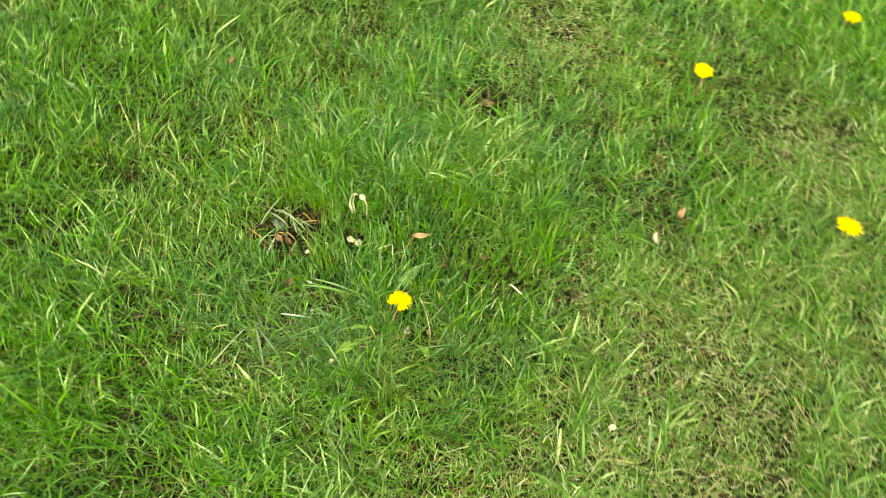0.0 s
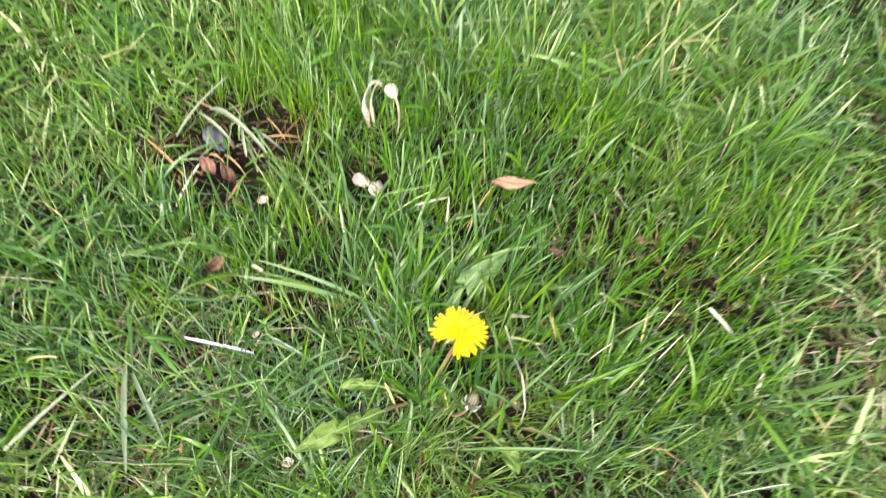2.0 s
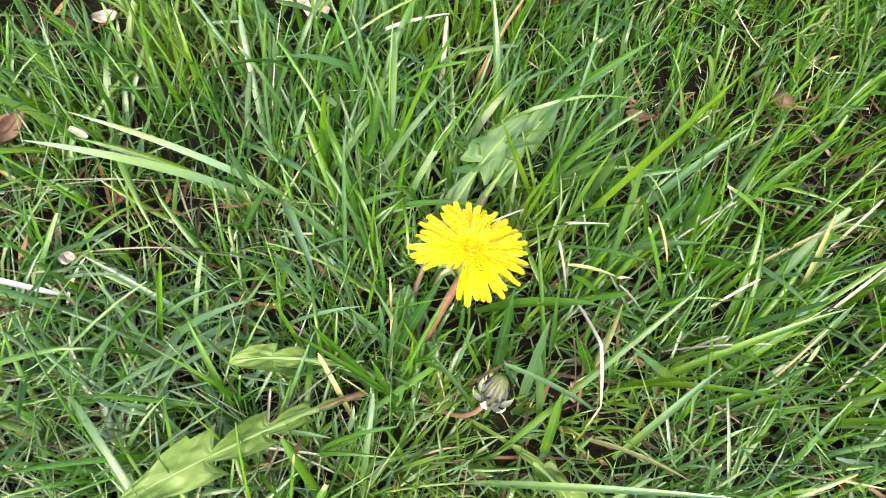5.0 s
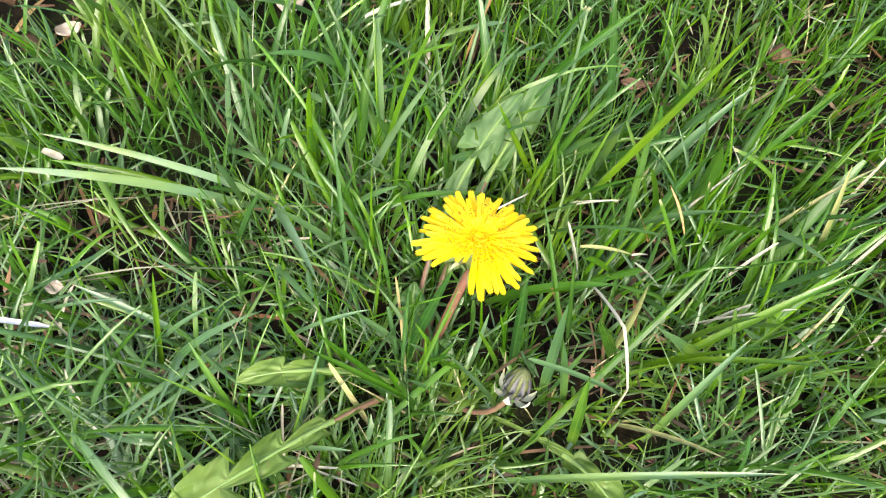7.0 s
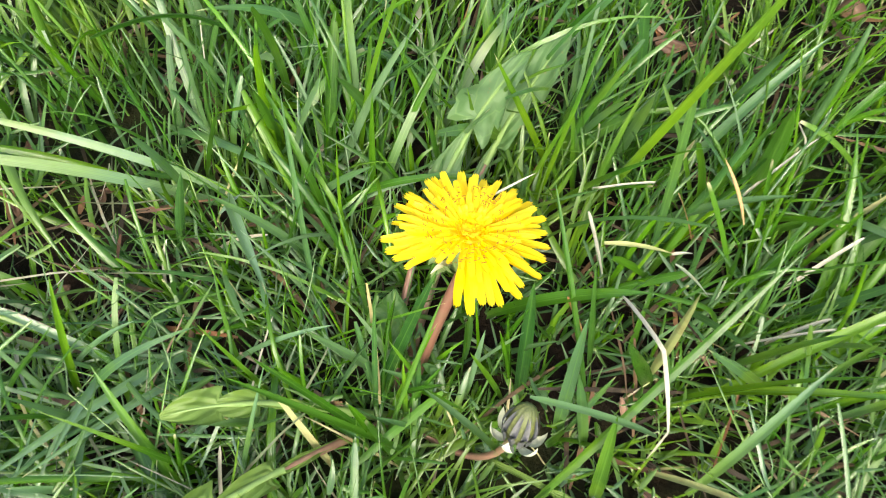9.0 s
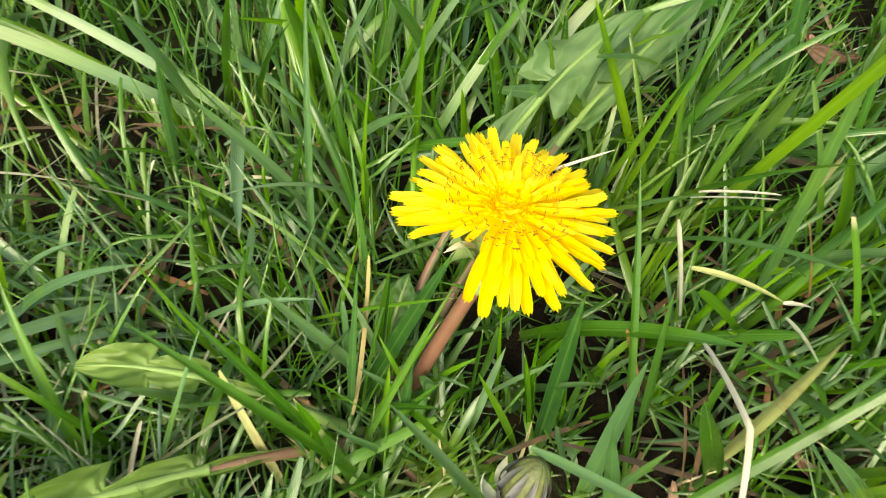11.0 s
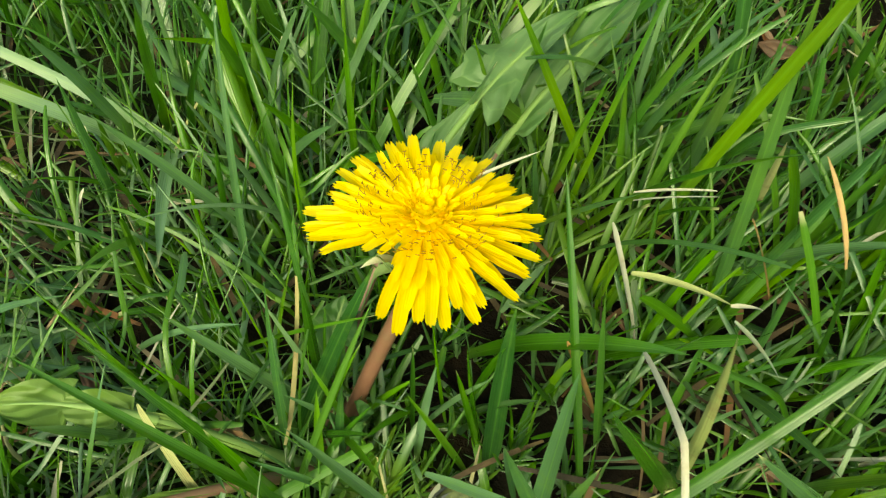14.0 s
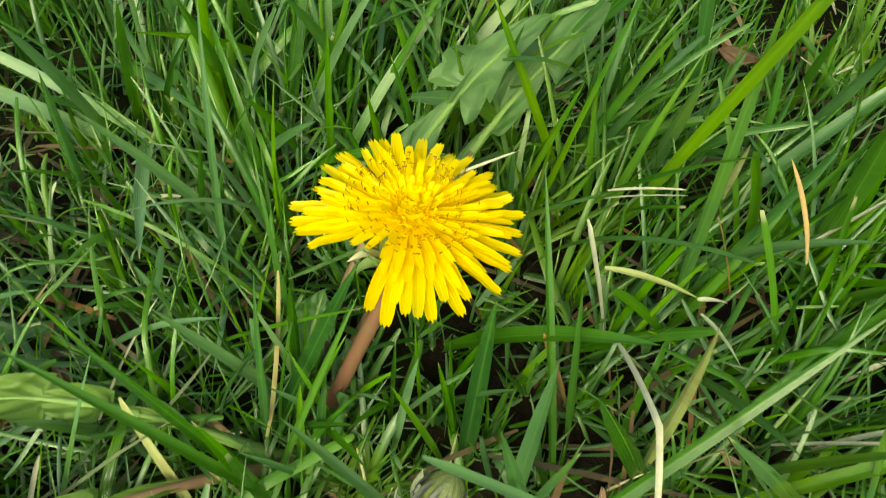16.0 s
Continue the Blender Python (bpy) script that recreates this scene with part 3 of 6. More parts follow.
grow("grass", NEAR, 42000, 47, 9, 3, MAT_GRASS_LIME, "yellowish-green lawn grass in tufts round the dandelion", only=LIME_NEAR)
grow("grass", NEAR, 42000, 48, 7, 3, MAT_GRASS_OLIVE, "short pale olive grass in thin patches round the dandelion", hi=0.8, fallen=0.16, only=OLIVE_NEAR)
grow("grass", NEAR, 62000, 32, 5, 3, MAT_GRASS, "short dark green lawn grass low between the blades", hi=0.55, wide=0.85, fallen=0.2)
grow("grass", NEAR, 70000, 50, 7, 3, MAT_GRASS_GREY, "fine greyish-green grass lying criss-cross in thin turf", hi=0.72, wide=0.62, fallen=0.35, lean_by=0.75, only=THIN)
grow("grass", (-0.10, -0.12, 0.17, 0.035), 52000, 52, 7, 3, MAT_GRASS_GREY, "short greyish-green grass filling the turf before the dandelion", hi=0.55, wide=0.8, fallen=0.30, lean_by=0.6)
grow("grass", (-0.035, -0.065, 0.045, 0.030), 36000, 37, 8, 3, MAT_GRASS, "thick short grass round the foot of the dandelion", hi=0.62, wide=0.9)
grow("grass", NEAR, 26000, 38, 7, 3, MAT_GRASS, "fine thin lawn grass between the broader blades", hi=0.72, wide=0.55, fallen=0.12)
grow("grass", VIEW, 54000, 33, 3, 2, MAT_GRASS, "dense green lawn grass with thin yellowish patches", inner=NEAR, hi=0.72, wide=1.05, fallen=0.12, lean_by=0.45, but=LIME + OLIVE)
grow("grass", VIEW, 48000, 45, 3, 2, MAT_GRASS_LIME, "yellowish-green lawn grass in lush patches", inner=NEAR, hi=0.75, wide=1.05, fallen=0.10, lean_by=0.45, only=LIME)
grow("grass", VIEW, 62000, 46, 2, 2, MAT_GRASS_OLIVE, "short pale olive grass in the thin patches", inner=NEAR, hi=0.85, wide=1.35, fallen=0.16, lean_by=0.6, only=OLIVE)
grow("grass", VIEW, 10000, 39, 2, 2, MAT_GRASS, "short green lawn grass low between the blades", inner=NEAR, hi=0.46, wide=1.1, fallen=0.25, lean_by=0.6)
grow("grass", FAR, 4400, 34, 2, 2, MAT_GRASS, "green lawn grass further off", wide=3.4)
grow("dry_grass", NEAR, 6500, 35, 9, 3, MAT_STRAW, "withered straw-coloured blades among the green", hi=0.85, wide=0.55, kind_of="dry grass")
grow("dry_grass", VIEW, 16000, 36, 3, 2, MAT_STRAW, "withered straw-coloured blades in the lawn", inner=NEAR, hi=0.62, wide=0.62, lean_by=0.7, kind_of="dry grass")


def lay(name, box, per_m2, seed, segs, material, label, long, wide, inner=None, within=None):
    """Dead stalks and blades lying flat on the soil, criss-cross."""
    rs = np.random.RandomState(seed)
    n = int((box[2] - box[0]) * (box[3] - box[1]) * per_m2)
    x, y = rs.uniform(box[0], box[2], n), rs.uniform(box[1], box[3], n)
    if inner is not None:
        keep = ~((x > inner[0]) & (x < inner[2]) & (y > inner[1]) & (y < inner[3])) & within_reach(box, x, y, rs)
        x, y = x[keep], y[keep]
        n = len(x)
    if within is not None:
        keep = rs.uniform(0, 1, n) < 0.6 * np.minimum(1, spots(x, y, within))
        x, y = x[keep], y[keep]
        n = len(x)
    root = np.stack([x, y, ground_height(x, y) + rs.uniform(0.0, 0.008 if within is None else 0.018, n)], 1)
    length = rs.uniform(0.3, 1.0, n) * long
    me = blades(name, root, rs.uniform(0, 2 * np.pi, n), length, rs.normal(1.45, 0.12, n), rs.normal(0.1, 0.15, n), rs.uniform(0.4, 1.0, n) * wide,
                rs.normal(0, 1.2, n), rs.uniform(0, 0.8, n), rs.uniform(0, 1, n) < 0.6, segs, material, 2)
    return tagged(new(name, me), label, "thatch", kind="stuff")


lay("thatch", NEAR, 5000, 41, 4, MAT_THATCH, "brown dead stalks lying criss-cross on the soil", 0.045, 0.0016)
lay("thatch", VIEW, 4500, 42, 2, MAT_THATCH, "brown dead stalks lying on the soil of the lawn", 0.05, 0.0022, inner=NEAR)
lay("clippings", NEAR, 26000, 44, 3, MAT_CLIPPING_DULL, "thin greyish stalks lying low in the grass", 0.045, 0.0008, within=THIN)
lay("thatch", NEAR, 9000, 49, 3, MAT_DEBRIS, "short reddish-brown dead bits low in the thin turf", 0.014, 0.0020, within=THIN + BARE[:3])
lay("clippings", NEAR, 9000, 51, 3, MAT_CLIPPING, "short bleached clippings among the olive grass", 0.022, 0.0010, within=OLIVE_NEAR[:4])
lay("clippings", VIEW, 22000, 43, 3, MAT_CLIPPING, "short bleached clippings lying in the thin patches of the lawn", 0.022, 0.0012, inner=NEAR, within=PALE)


# ---- the dandelion ----
def petal_mesh(name, length, width, droop, seed):
    """A strap-shaped floret: narrow foot, shallow channel, five small teeth at the tip."""
    rs = np.random.RandomState(seed)
    rows, cols = 11, 7
    s = np.linspace(0, 1, rows)
    c = np.linspace(-1, 1, cols)
    half = 0.5 * width * np.minimum(1, 0.30 + 1.25 * s) * np.where(s > 0.6, 1 - 0.24 * ((s - 0.6) / 0.4) ** 2.2, 1)
    teeth = np.array([0.0, 0.02, -0.035, 0.03, -0.03, 0.015, -0.01]) * length * rs.uniform(0.5, 1.2)
    bow = rs.normal(0, 0.05) * length
    V = np.empty((rows, cols, 3))
    V[..., 0] = (s * length)[:, None] + teeth[None, :] * (s ** 8)[:, None] - (np.abs(c) ** 3)[None, :] * (s ** 8)[:, None] * 0.04 * length
    V[..., 1] = half[:, None] * c[None, :] + (bow * s ** 2)[:, None]
    V[..., 2] = (-droop * s ** 2 * length)[:, None] + 0.28 * half[:, None] * (c ** 2)[None, :] + rs.normal(0, 0.00012, (rows, 1)) + 0.06 * half[:, None] * np.sin(c * 6)[None, :]
    uv = np.stack(np.meshgrid(s, (c + 1) / 2, indexing="ij")[::-1], -1).reshape(-1, 2)
    return mesh_of(name, V.reshape(-1, 3), grid_quads(rows, cols), uv, MAT_PETAL)


# ring: how many, length, width, rise in degrees, droop, start radius, start height
RINGS = ((29, 0.0152, 0.0022, 2, 0.05, 0.0027, 0.0000), (29, 0.0136, 0.0019, 7, 0.08, 0.0025, 0.0004), (30, 0.0120, 0.0016, 11, 0.06, 0.0021, 0.0009),
         (27, 0.0098, 0.0015, 15, 0.05, 0.0018, 0.0015), (26, 0.0074, 0.0012, 22, 0.03, 0.0014, 0.0021), (28, 0.0050, 0.0010, 36, 0.0, 0.0011, 0.0025), (24, 0.0036, 0.0009, 55, 0.0, 0.0008, 0.0027), (14, 0.0030, 0.0008, 76, 0.0, 0.0003, 0.0028))
PETALS = [[petal_mesh("petal", ln, w, d, 100 + 10 * i + k) for k in range(5)] for i, (_, ln, w, _, d, _, _) in enumerate(RINGS)]


def stigma_mesh(count, seed):
    """Thin styles that end in two curled arms, over the middle of the head."""
    rs = np.random.RandomState(seed)
    V, Q, uv = [], [], []
    for k in range(count):
        r, a = 0.0104 * math.sqrt(rs.uniform(0.28, 1)), rs.uniform(0, 2 * np.pi)
        foot = np.array([r * math.cos(a), r * math.sin(a), 0.0052 - 0.06 * r])
        tilt = np.array([math.cos(a), math.sin(a), 0]) * rs.uniform(0.1, 0.7) + rs.normal(0, 0.2, 3) * (1, 1, 0)
        top = foot + 0.0011 * rs.uniform(0.6, 1.2) * (np.array([0, 0, 1]) + tilt) / 1.2
        for sgn in (-1, 1):
            side = np.array([-math.sin(a), math.cos(a), 0]) * sgn
            q = np.linspace(0, 1, 7)[:, None]
            ang = q * 4.2
            curl = top + 0.00030 * (np.sin(ang) * side + (1 - np.cos(ang)) * np.array([0, 0, -0.55]) + 0.9 * q * np.array([0, 0, 1]))
            path = np.concatenate([foot[None], curl]) if sgn > 0 else curl
            tan, sd, up = frames_along(path)
            ring = np.array([[1, 0], [-0.5, 0.87], [-0.5, -0.87]])
            pts = path[:, None] + 0.000058 * (ring[None, :, 0:1] * sd[:, None] + ring[None, :, 1:2] * up[:, None])
            o = sum(len(v) for v in V)
            V.append(pts.reshape(-1, 3))
            Q.append(grid_quads(len(path), 3, True) + o)
    return mesh_of("stigma_tuft", np.concatenate(V), np.concatenate(Q), None, MAT_STIGMA)


STIGMAS = stigma_mesh(150, 5)


def cup_mesh():
    prof = bezier([(0.0016, 0, -0.0105), (0.0058, 0, -0.0110), (0.0058, 0, -0.0040), (0.0042, 0, -0.0005), (0.0, 0, 0.0012)], 12)
    a = np.linspace(0, 2 * np.pi, 18, endpoint=False)
    V = np.stack([prof[:, 0:1] * np.cos(a), prof[:, 0:1] * np.sin(a), np.repeat(prof[:, 2:3], 18, 1)], -1)
    return mesh_of("flower_head", V.reshape(-1, 3), grid_quads(13, 18, True), None, MAT_BRACT)


def lance_mesh(name, path, width, material, hollow=0.3):
    """A small pointed bract or sepal along a path."""
    path = np.asarray(path)
    tan, side, up = frames_along(path)
    s = np.linspace(0, 1, len(path))
    half = 0.5 * width * np.minimum(1, 0.5 + 2 * s) * (1 - s ** 2.5)
    c = np.linspace(-1, 1, 5)
    V = path[:, None] + half[:, None, None] * c[None, :, None] * side[:, None] + hollow * half[:, None, None] * (c ** 2)[None, :, None] * up[:, None]
    uv = np.stack(np.meshgrid(s, (c + 1) / 2, indexing="ij")[::-1], -1).reshape(-1, 2)
    return mesh_of(name, V.reshape(-1, 3), grid_quads(len(path), 5), uv, material)


CUP = cup_mesh()


def disc_mesh():
    """The low yellow dome of closed florets in the middle of the head."""
    r = np.linspace(0.0, 1.0, 9)[:, None]
    a = np.linspace(0, 2 * np.pi, 28, endpoint=False)[None, :]
    knob = 1 + 0.05 * np.cos(7 * a + 9 * r) * np.sin(6 * r)
    V = np.stack([0.0052 * r * knob * np.cos(a), 0.0052 * r * knob * np.sin(a), 0.0012 + 0.0034 * np.cos(1.5 * r) * knob], -1)
    uv = np.stack(np.broadcast_arrays(a / 6.283, 0.5 + 0.4 * r), -1).reshape(-1, 2)
    return mesh_of("floret_disc", V.reshape(-1, 3), grid_quads(9, 28, True), uv, MAT_PETAL)


DISC = disc_mesh()
BRACT = lance_mesh("bract", bezier([(0.0040, 0, -0.0095), (0.0075, 0, -0.0070), (0.0075, 0, -0.0020), (0.0095, 0, 0.0002)], 8), 0.0024, MAT_BRACT)
BRACT_LOW = lance_mesh("bract", bezier([(0.0035, 0, -0.0098), (0.0070, 0, -0.0085), (0.0085, 0, -0.0100), (0.0085, 0, -0.0125)], 8), 0.0022, MAT_BRACT)

BRACT_TIP = lance_mesh("bract", bezier([(0.0045, 0, -0.0060), (0.0070, 0, -0.0030), (0.0090, 0, -0.0022), (0.0115, 0, -0.0028)], 8), 0.0018, MAT_BRACT_PALE)


def flower_head(plant, at, seed, gap=None, rings=RINGS):
    rs = np.random.RandomState(seed)
    head = part("flower_head", CUP, plant, "green cup full of yellow florets", at)
    for i, (count, ln, w, rise, droop, r0, z0) in enumerate(rings):
        for k in range(count):
            a = 2 * np.pi * (k + 0.5 * (i % 2) + rs.normal(0, 0.16)) / count
            if gap is not None and i < 3:
                off = (a - gap[0] + np.pi) % (2 * np.pi) - np.pi
                if abs(off) < gap[1] * (1.15 - 0.16 * i):
                    continue
            turn = math.degrees(a)
            size = rs.normal(1.0, 0.06)
            m = Matrix.Translation((r0 * math.cos(a), r0 * math.sin(a), z0)) @ pose(0, 0, 0, rs.normal(0, 9), -(rise + rs.normal(0, 3.0)), turn + rs.normal(0, 2)) @ Matrix.Scale(size, 4)
            part("petal", PETALS[i][rs.randint(5)], head, "", m)
    for k in range(70 if rings is RINGS else 0):
        a, r = rs.uniform(0, 360), 0.0034 * math.sqrt(rs.uniform(0, 1))
        b = rs.uniform(0, 2 * np.pi)
        m = Matrix.Translation((r * math.cos(b), r * math.sin(b), 0.0030 - 60 * r * r)) @ pose(0, 0, 0, rs.normal(0, 20), -rs.uniform(35, 80), math.degrees(b) + rs.normal(0, 40)) @ Matrix.Scale(rs.uniform(0.7, 1.05), 4)
        part("petal", PETALS[-1][rs.randint(5)], head, "", m)
    part("floret_disc", DISC, head, "dome of closed yellow florets")
    part("stigma_tuft", STIGMAS, head, "ochre curled stigmas")
    if gap is not None:
        part("bract", BRACT_TIP, head, "pale bract tip under the petals", pose(0, 0, 0, 0, 0, math.degrees(gap[0]) - 12))
    for k in range(13):
        part("bract", BRACT, head, "", pose(0, 0, 0, 0, 0, 360 * k / 13 + rs.normal(0, 4)))
    for k in range(9):
        part("bract", BRACT_LOW, head, "green folded-back bract", pose(0, 0, 0, 0, 0, 360 * k / 9 + rs.normal(0, 6)))
    return head


def leaf(plant, spine, width, lobes, seed, blade_from=0.25, waist=0.25, sweep=0.55, label="green toothed dandelion leaf", bare=True, stalk=MAT_PETIOLE, skin=MAT_LEAF):
    """A jagged dandelion leaf along a spine that starts at the plant's foot; the bare stalk is russet."""
    rs = np.random.RandomState(seed)
    rows, cols = 91, 9
    path = bezier(spine, rows - 1)
    tan, side, up = frames_along(path)
    s = np.linspace(0, 1, rows)
    c = np.linspace(-1, 1, cols)
    b = np.clip((s - blade_from) / (1 - blade_from), 0, 1)
    env = np.minimum(1, 0.12 + 1.2 * b) * np.clip((1 - b) / 0.22, 0, 1) ** 0.6
    V = np.empty((rows, cols, 3))
    for j, cc in enumerate(c):
        ph = 0.0 if cc < 0 else 0.13
        saw = 1.0 - (b * lobes + ph) % 1.0
        jag = np.where(b < 1.0 - 0.9 / lobes, waist + (1 - waist) * np.sin(1.57 * saw) ** 1.2 * np.minimum(1, (1 - saw) / 0.12), 0.9)
        half = np.maximum(0.5 * width * env * jag * (1 + 0.12 * math.sin(seed + 3 * cc)), 0.0007)
        back = sweep * half * np.abs(cc) ** 1.5
        wave = 0.38 * half * np.sin(b * lobes * 6.3 + 2 * cc + seed) * abs(cc) + 0.10 * half * np.sin(b * lobes * 17 + 5 * cc + seed) * abs(cc)
        V[:, j] = path + (half * cc)[:, None] * side - back[:, None] * tan + (0.22 * half * cc * cc + wave)[:, None] * up
    uv = np.stack(np.meshgrid(s, (c + 1) / 2, indexing="ij")[::-1], -1).reshape(-1, 2)
    me = mesh_of("leaf", V.reshape(-1, 3), grid_quads(rows, cols), uv, skin)
    ob = part("leaf", me, plant, label)
    cut = int(rows * (blade_from + 0.12))
    if bare:
        part("leaf_stalk", tube("leaf_stalk", path[:cut] - 0.0006 * up[:cut], np.linspace(0.0016, 0.0007, cut), stalk, 8), ob, "russet leaf stalk" if stalk == MAT_PETIOLE else "pale green leaf stalk")
    part("midrib", tube("midrib", path[cut - 1:-3] - 0.0003 * up[cut - 1:-3], np.linspace(0.0010, 0.0003, rows - cut - 2), MAT_RIB, 6), ob, "pale midrib")
    return ob


FOOT = Vector((-0.006, -0.022, 0.002))


def from_foot(*p):
    return tuple(np.array(p) - np.array(FOOT))


def make_dandelion():
    plant = base("dandelion", FOOT, "yellow dandelion in full bloom in the grass", "flower")
    stem = bezier([(0, 0, 0), from_foot(-0.0056, -0.012, 0.008), from_foot(-0.0034, -0.004, 0.024), from_foot(0.0005, 0.0095, 0.0395)], 18)
    part("stem", tube("stem", stem, np.linspace(0.0015, 0.0014, 19), MAT_STEM, 12, 0.02), plant, "russet hollow flower stem")
    hx, hy, hz = from_foot(*HEAD)
    flower_head(plant, pose(hx, hy, hz, -10, 0, 0), 7, gap=(math.radians(254), math.radians(19.5)))
    leaf(plant, [(0, 0, 0.002), from_foot(-0.020, 0.000, 0.004), from_foot(-0.016, 0.040, 0.042), from_foot(-0.0012, 0.0725, 0.041)], 0.0160, 3.3, 1, 0.46, 0.10, 1.2, label="pale greyish-green toothed dandelion leaf", skin=MAT_LEAF_GREY)
    leaf(plant, [(0, 0, 0.002), from_foot(-0.014, 0.010, 0.000), from_foot(-0.006, 0.050, 0.034), from_foot(0.0068, 0.087, 0.036)], 0.013, 2.6, 6, 0.52, 0.16, 0.9, label="pale greyish-green toothed dandelion leaf", skin=MAT_LEAF_GREY)
    leaf(plant, [(0, 0, 0.002), from_foot(-0.019, -0.034, 0.012), from_foot(-0.034, -0.056, 0.038), from_foot(-0.062, -0.092, 0.034)], 0.0195, 4.3, 2, 0.34, 0.20, 0.95, label="yellowish-green toothed dandelion leaf", skin=MAT_LEAF_PALE)
    leaf(plant, [(0, 0, 0.002), from_foot(-0.020, -0.026, 0.006), from_foot(-0.034, -0.030, 0.034), from_foot(-0.056, -0.043, 0.026)], 0.0108, 2.6, 3, 0.46, 0.24, label="yellowish-green toothed dandelion leaf", stalk=MAT_RIB, skin=MAT_LEAF_PALE)
    leaf(plant, [(0, 0, 0.002), from_foot(0.018, -0.026, 0.000), from_foot(0.048, -0.024, 0.014), from_foot(0.065, -0.047, 0.020)], 0.012, 3, 4, 0.55, 0.4, label="yellowish-green toothed dandelion leaf", bare=False, skin=MAT_LEAF_PALE)
    leaf(plant, [(0, 0, 0.002), from_foot(-0.014, -0.014, 0.006), from_foot(-0.016, 0.000, 0.014), from_foot(-0.0165, 0.006, 0.019)], 0.010, 3, 5, 0.30, 0.6, stalk=MAT_RIB)
    leaf(plant, [(0, 0, 0.002), from_foot(-0.003, -0.016, 0.010), from_foot(-0.001, -0.012, 0.018), from_foot(0.001, -0.013, 0.022)], 0.009, 3, 8, 0.35, 0.3, label="small ragged young leaf")
    # the closed bud on its own short stalk
    bud_at = from_foot(0.023, -0.020, 0.034)
    bud_path = bezier([(0, 0, 0.001), from_foot(0.010, -0.026, 0.000), from_foot(0.021, -0.029, 0.004), bud_at], 12)
    part("bud_stalk", tube("bud_stalk", bud_path, np.full(13, 0.0009), MAT_PETIOLE, 9), plant, "short russet bud stalk")
    prof = bezier([(0.0010, 0, -0.0060), (0.0068, 0, -0.0050), (0.0062, 0, 0.0050), (0.0030, 0, 0.0066), (0.0, 0, 0.0066)], 12)
    a = np.linspace(0, 2 * np.pi, 30, endpoint=False)
    rr = prof[:, 0:1] * (0.86 * (1 + 0.10 * np.cos(a * 10)))
    V = np.stack([rr * np.cos(a), rr * np.sin(a), np.repeat(prof[:, 2:3], 30, 1)], -1)
    bud = part("bud", mesh_of("bud", V.reshape(-1, 3), grid_quads(13, 30, True), None, MAT_BUD), plant, "closed grey and yellowish-green flower bud", pose(*bud_at, -40, 6, 0) @ Matrix.Diagonal((0.72, 0.72, 0.86, 1)))
    fold = lance_mesh("sepal", bezier([(0.0030, 0, -0.0058), (0.0072, 0, -0.0064), (0.0096, 0, -0.0042), (0.0090, 0, -0.0008)], 7), 0.0048, MAT_BRACT_PALE)
    scale_leaf = lance_mesh("bract", bezier([(0.0042, 0, -0.0052), (0.0064, 0, -0.0020), (0.0058, 0, 0.0030), (0.0016, 0, 0.0062)], 8), 0.0025, MAT_BUD_DARK)
    for k in range(10):
        part("bract", scale_leaf, bud, "", pose(0, 0, 0, 0, 0, 36 * k))
    for k in range(6):
        part("sepal", fold, bud, "whitish folded sepal", pose(0, 0, 0, 0, 0, 60 * k + 12))


make_dandelion()

SPARSE = tuple((max(10, int(n * 0.8)), ln, w, r, d, r0, z0) for n, ln, w, r, d, r0, z0 in RINGS[:5])


def far_dandelion():
    plant = base("dandelion", (0.37, 0.655, 0.0), "yellow dandelion standing further off in the lawn", "flower", "dandelions in the lawn")
    part("stem", tube("stem", bezier([(0.004, -0.016, 0), (0.004, -0.010, 0.02), (0, 0, 0.036)], 10), np.full(11, 0.0017), MAT_STEM, 9), plant, "russet flower stem")
    flower_head(plant, pose(0, 0, 0.046, 6, 4, 0), 17, rings=SPARSE)
    return plant


other = far_dandelion()
copy_thing(other, pose(0.635, 0.375, 0.0, 0, 0, 130) @ Matrix.Scale(1.2, 4))
copy_thing(other, pose(0.638, 0.916, 0.0, 0, 0, 250))


# ---- fallen petals, dead leaves and straws ----
def flake_mesh(name, size, curl, material, ratio=0.6, seed=0, blunt=0.7):
    """A small fallen petal or leaf scrap, cupped and a little crumpled; a low blunt makes it round."""
    s, c = np.linspace(0, 1, 13), np.linspace(-1, 1, 9)
    half = 0.5 * size * ratio * np.sin(np.pi * np.clip(s * 0.93 + 0.05, 0, 1)) ** blunt
    V = np.empty((13, 9, 3))
    V[..., 0] = ((s - 0.5) * size)[:, None] + 0.07 * size * np.cos(c * 4 + seed)[None, :] * s[:, None]
    V[..., 1] = half[:, None] * c[None, :]
    V[..., 2] = curl * size * ((s - 0.5) ** 2)[:, None] * 2 + curl * half[:, None] * (c ** 2)[None, :] + (0.06 + 0.05 * (ratio > 0.7)) * size * np.sin(8 * s[:, None] + 5 * c[None, :] + seed)
    V = np.concatenate([V, V[:, ::-1] + (0, 0, 0.0003)], 1)
    uv = np.stack(np.meshgrid(s, np.linspace(0, 1, 18), indexing="ij")[::-1], -1).reshape(-1, 2)
    return mesh_of(name, V.reshape(-1, 3), grid_quads(13, 18, True), uv, material)


def flake(name, place, size, curl, turn, tilt, material, label, category, ratio=0.6, seed=0, blunt=0.7):
    rs = np.random.RandomState(seed)
    ob = new(name, flake_mesh(name, size, curl, material, ratio, seed, blunt))
    ob.matrix_world = pose(*place, tilt, rs.normal(0, 10), turn)
    return tagged(ob, label, category)


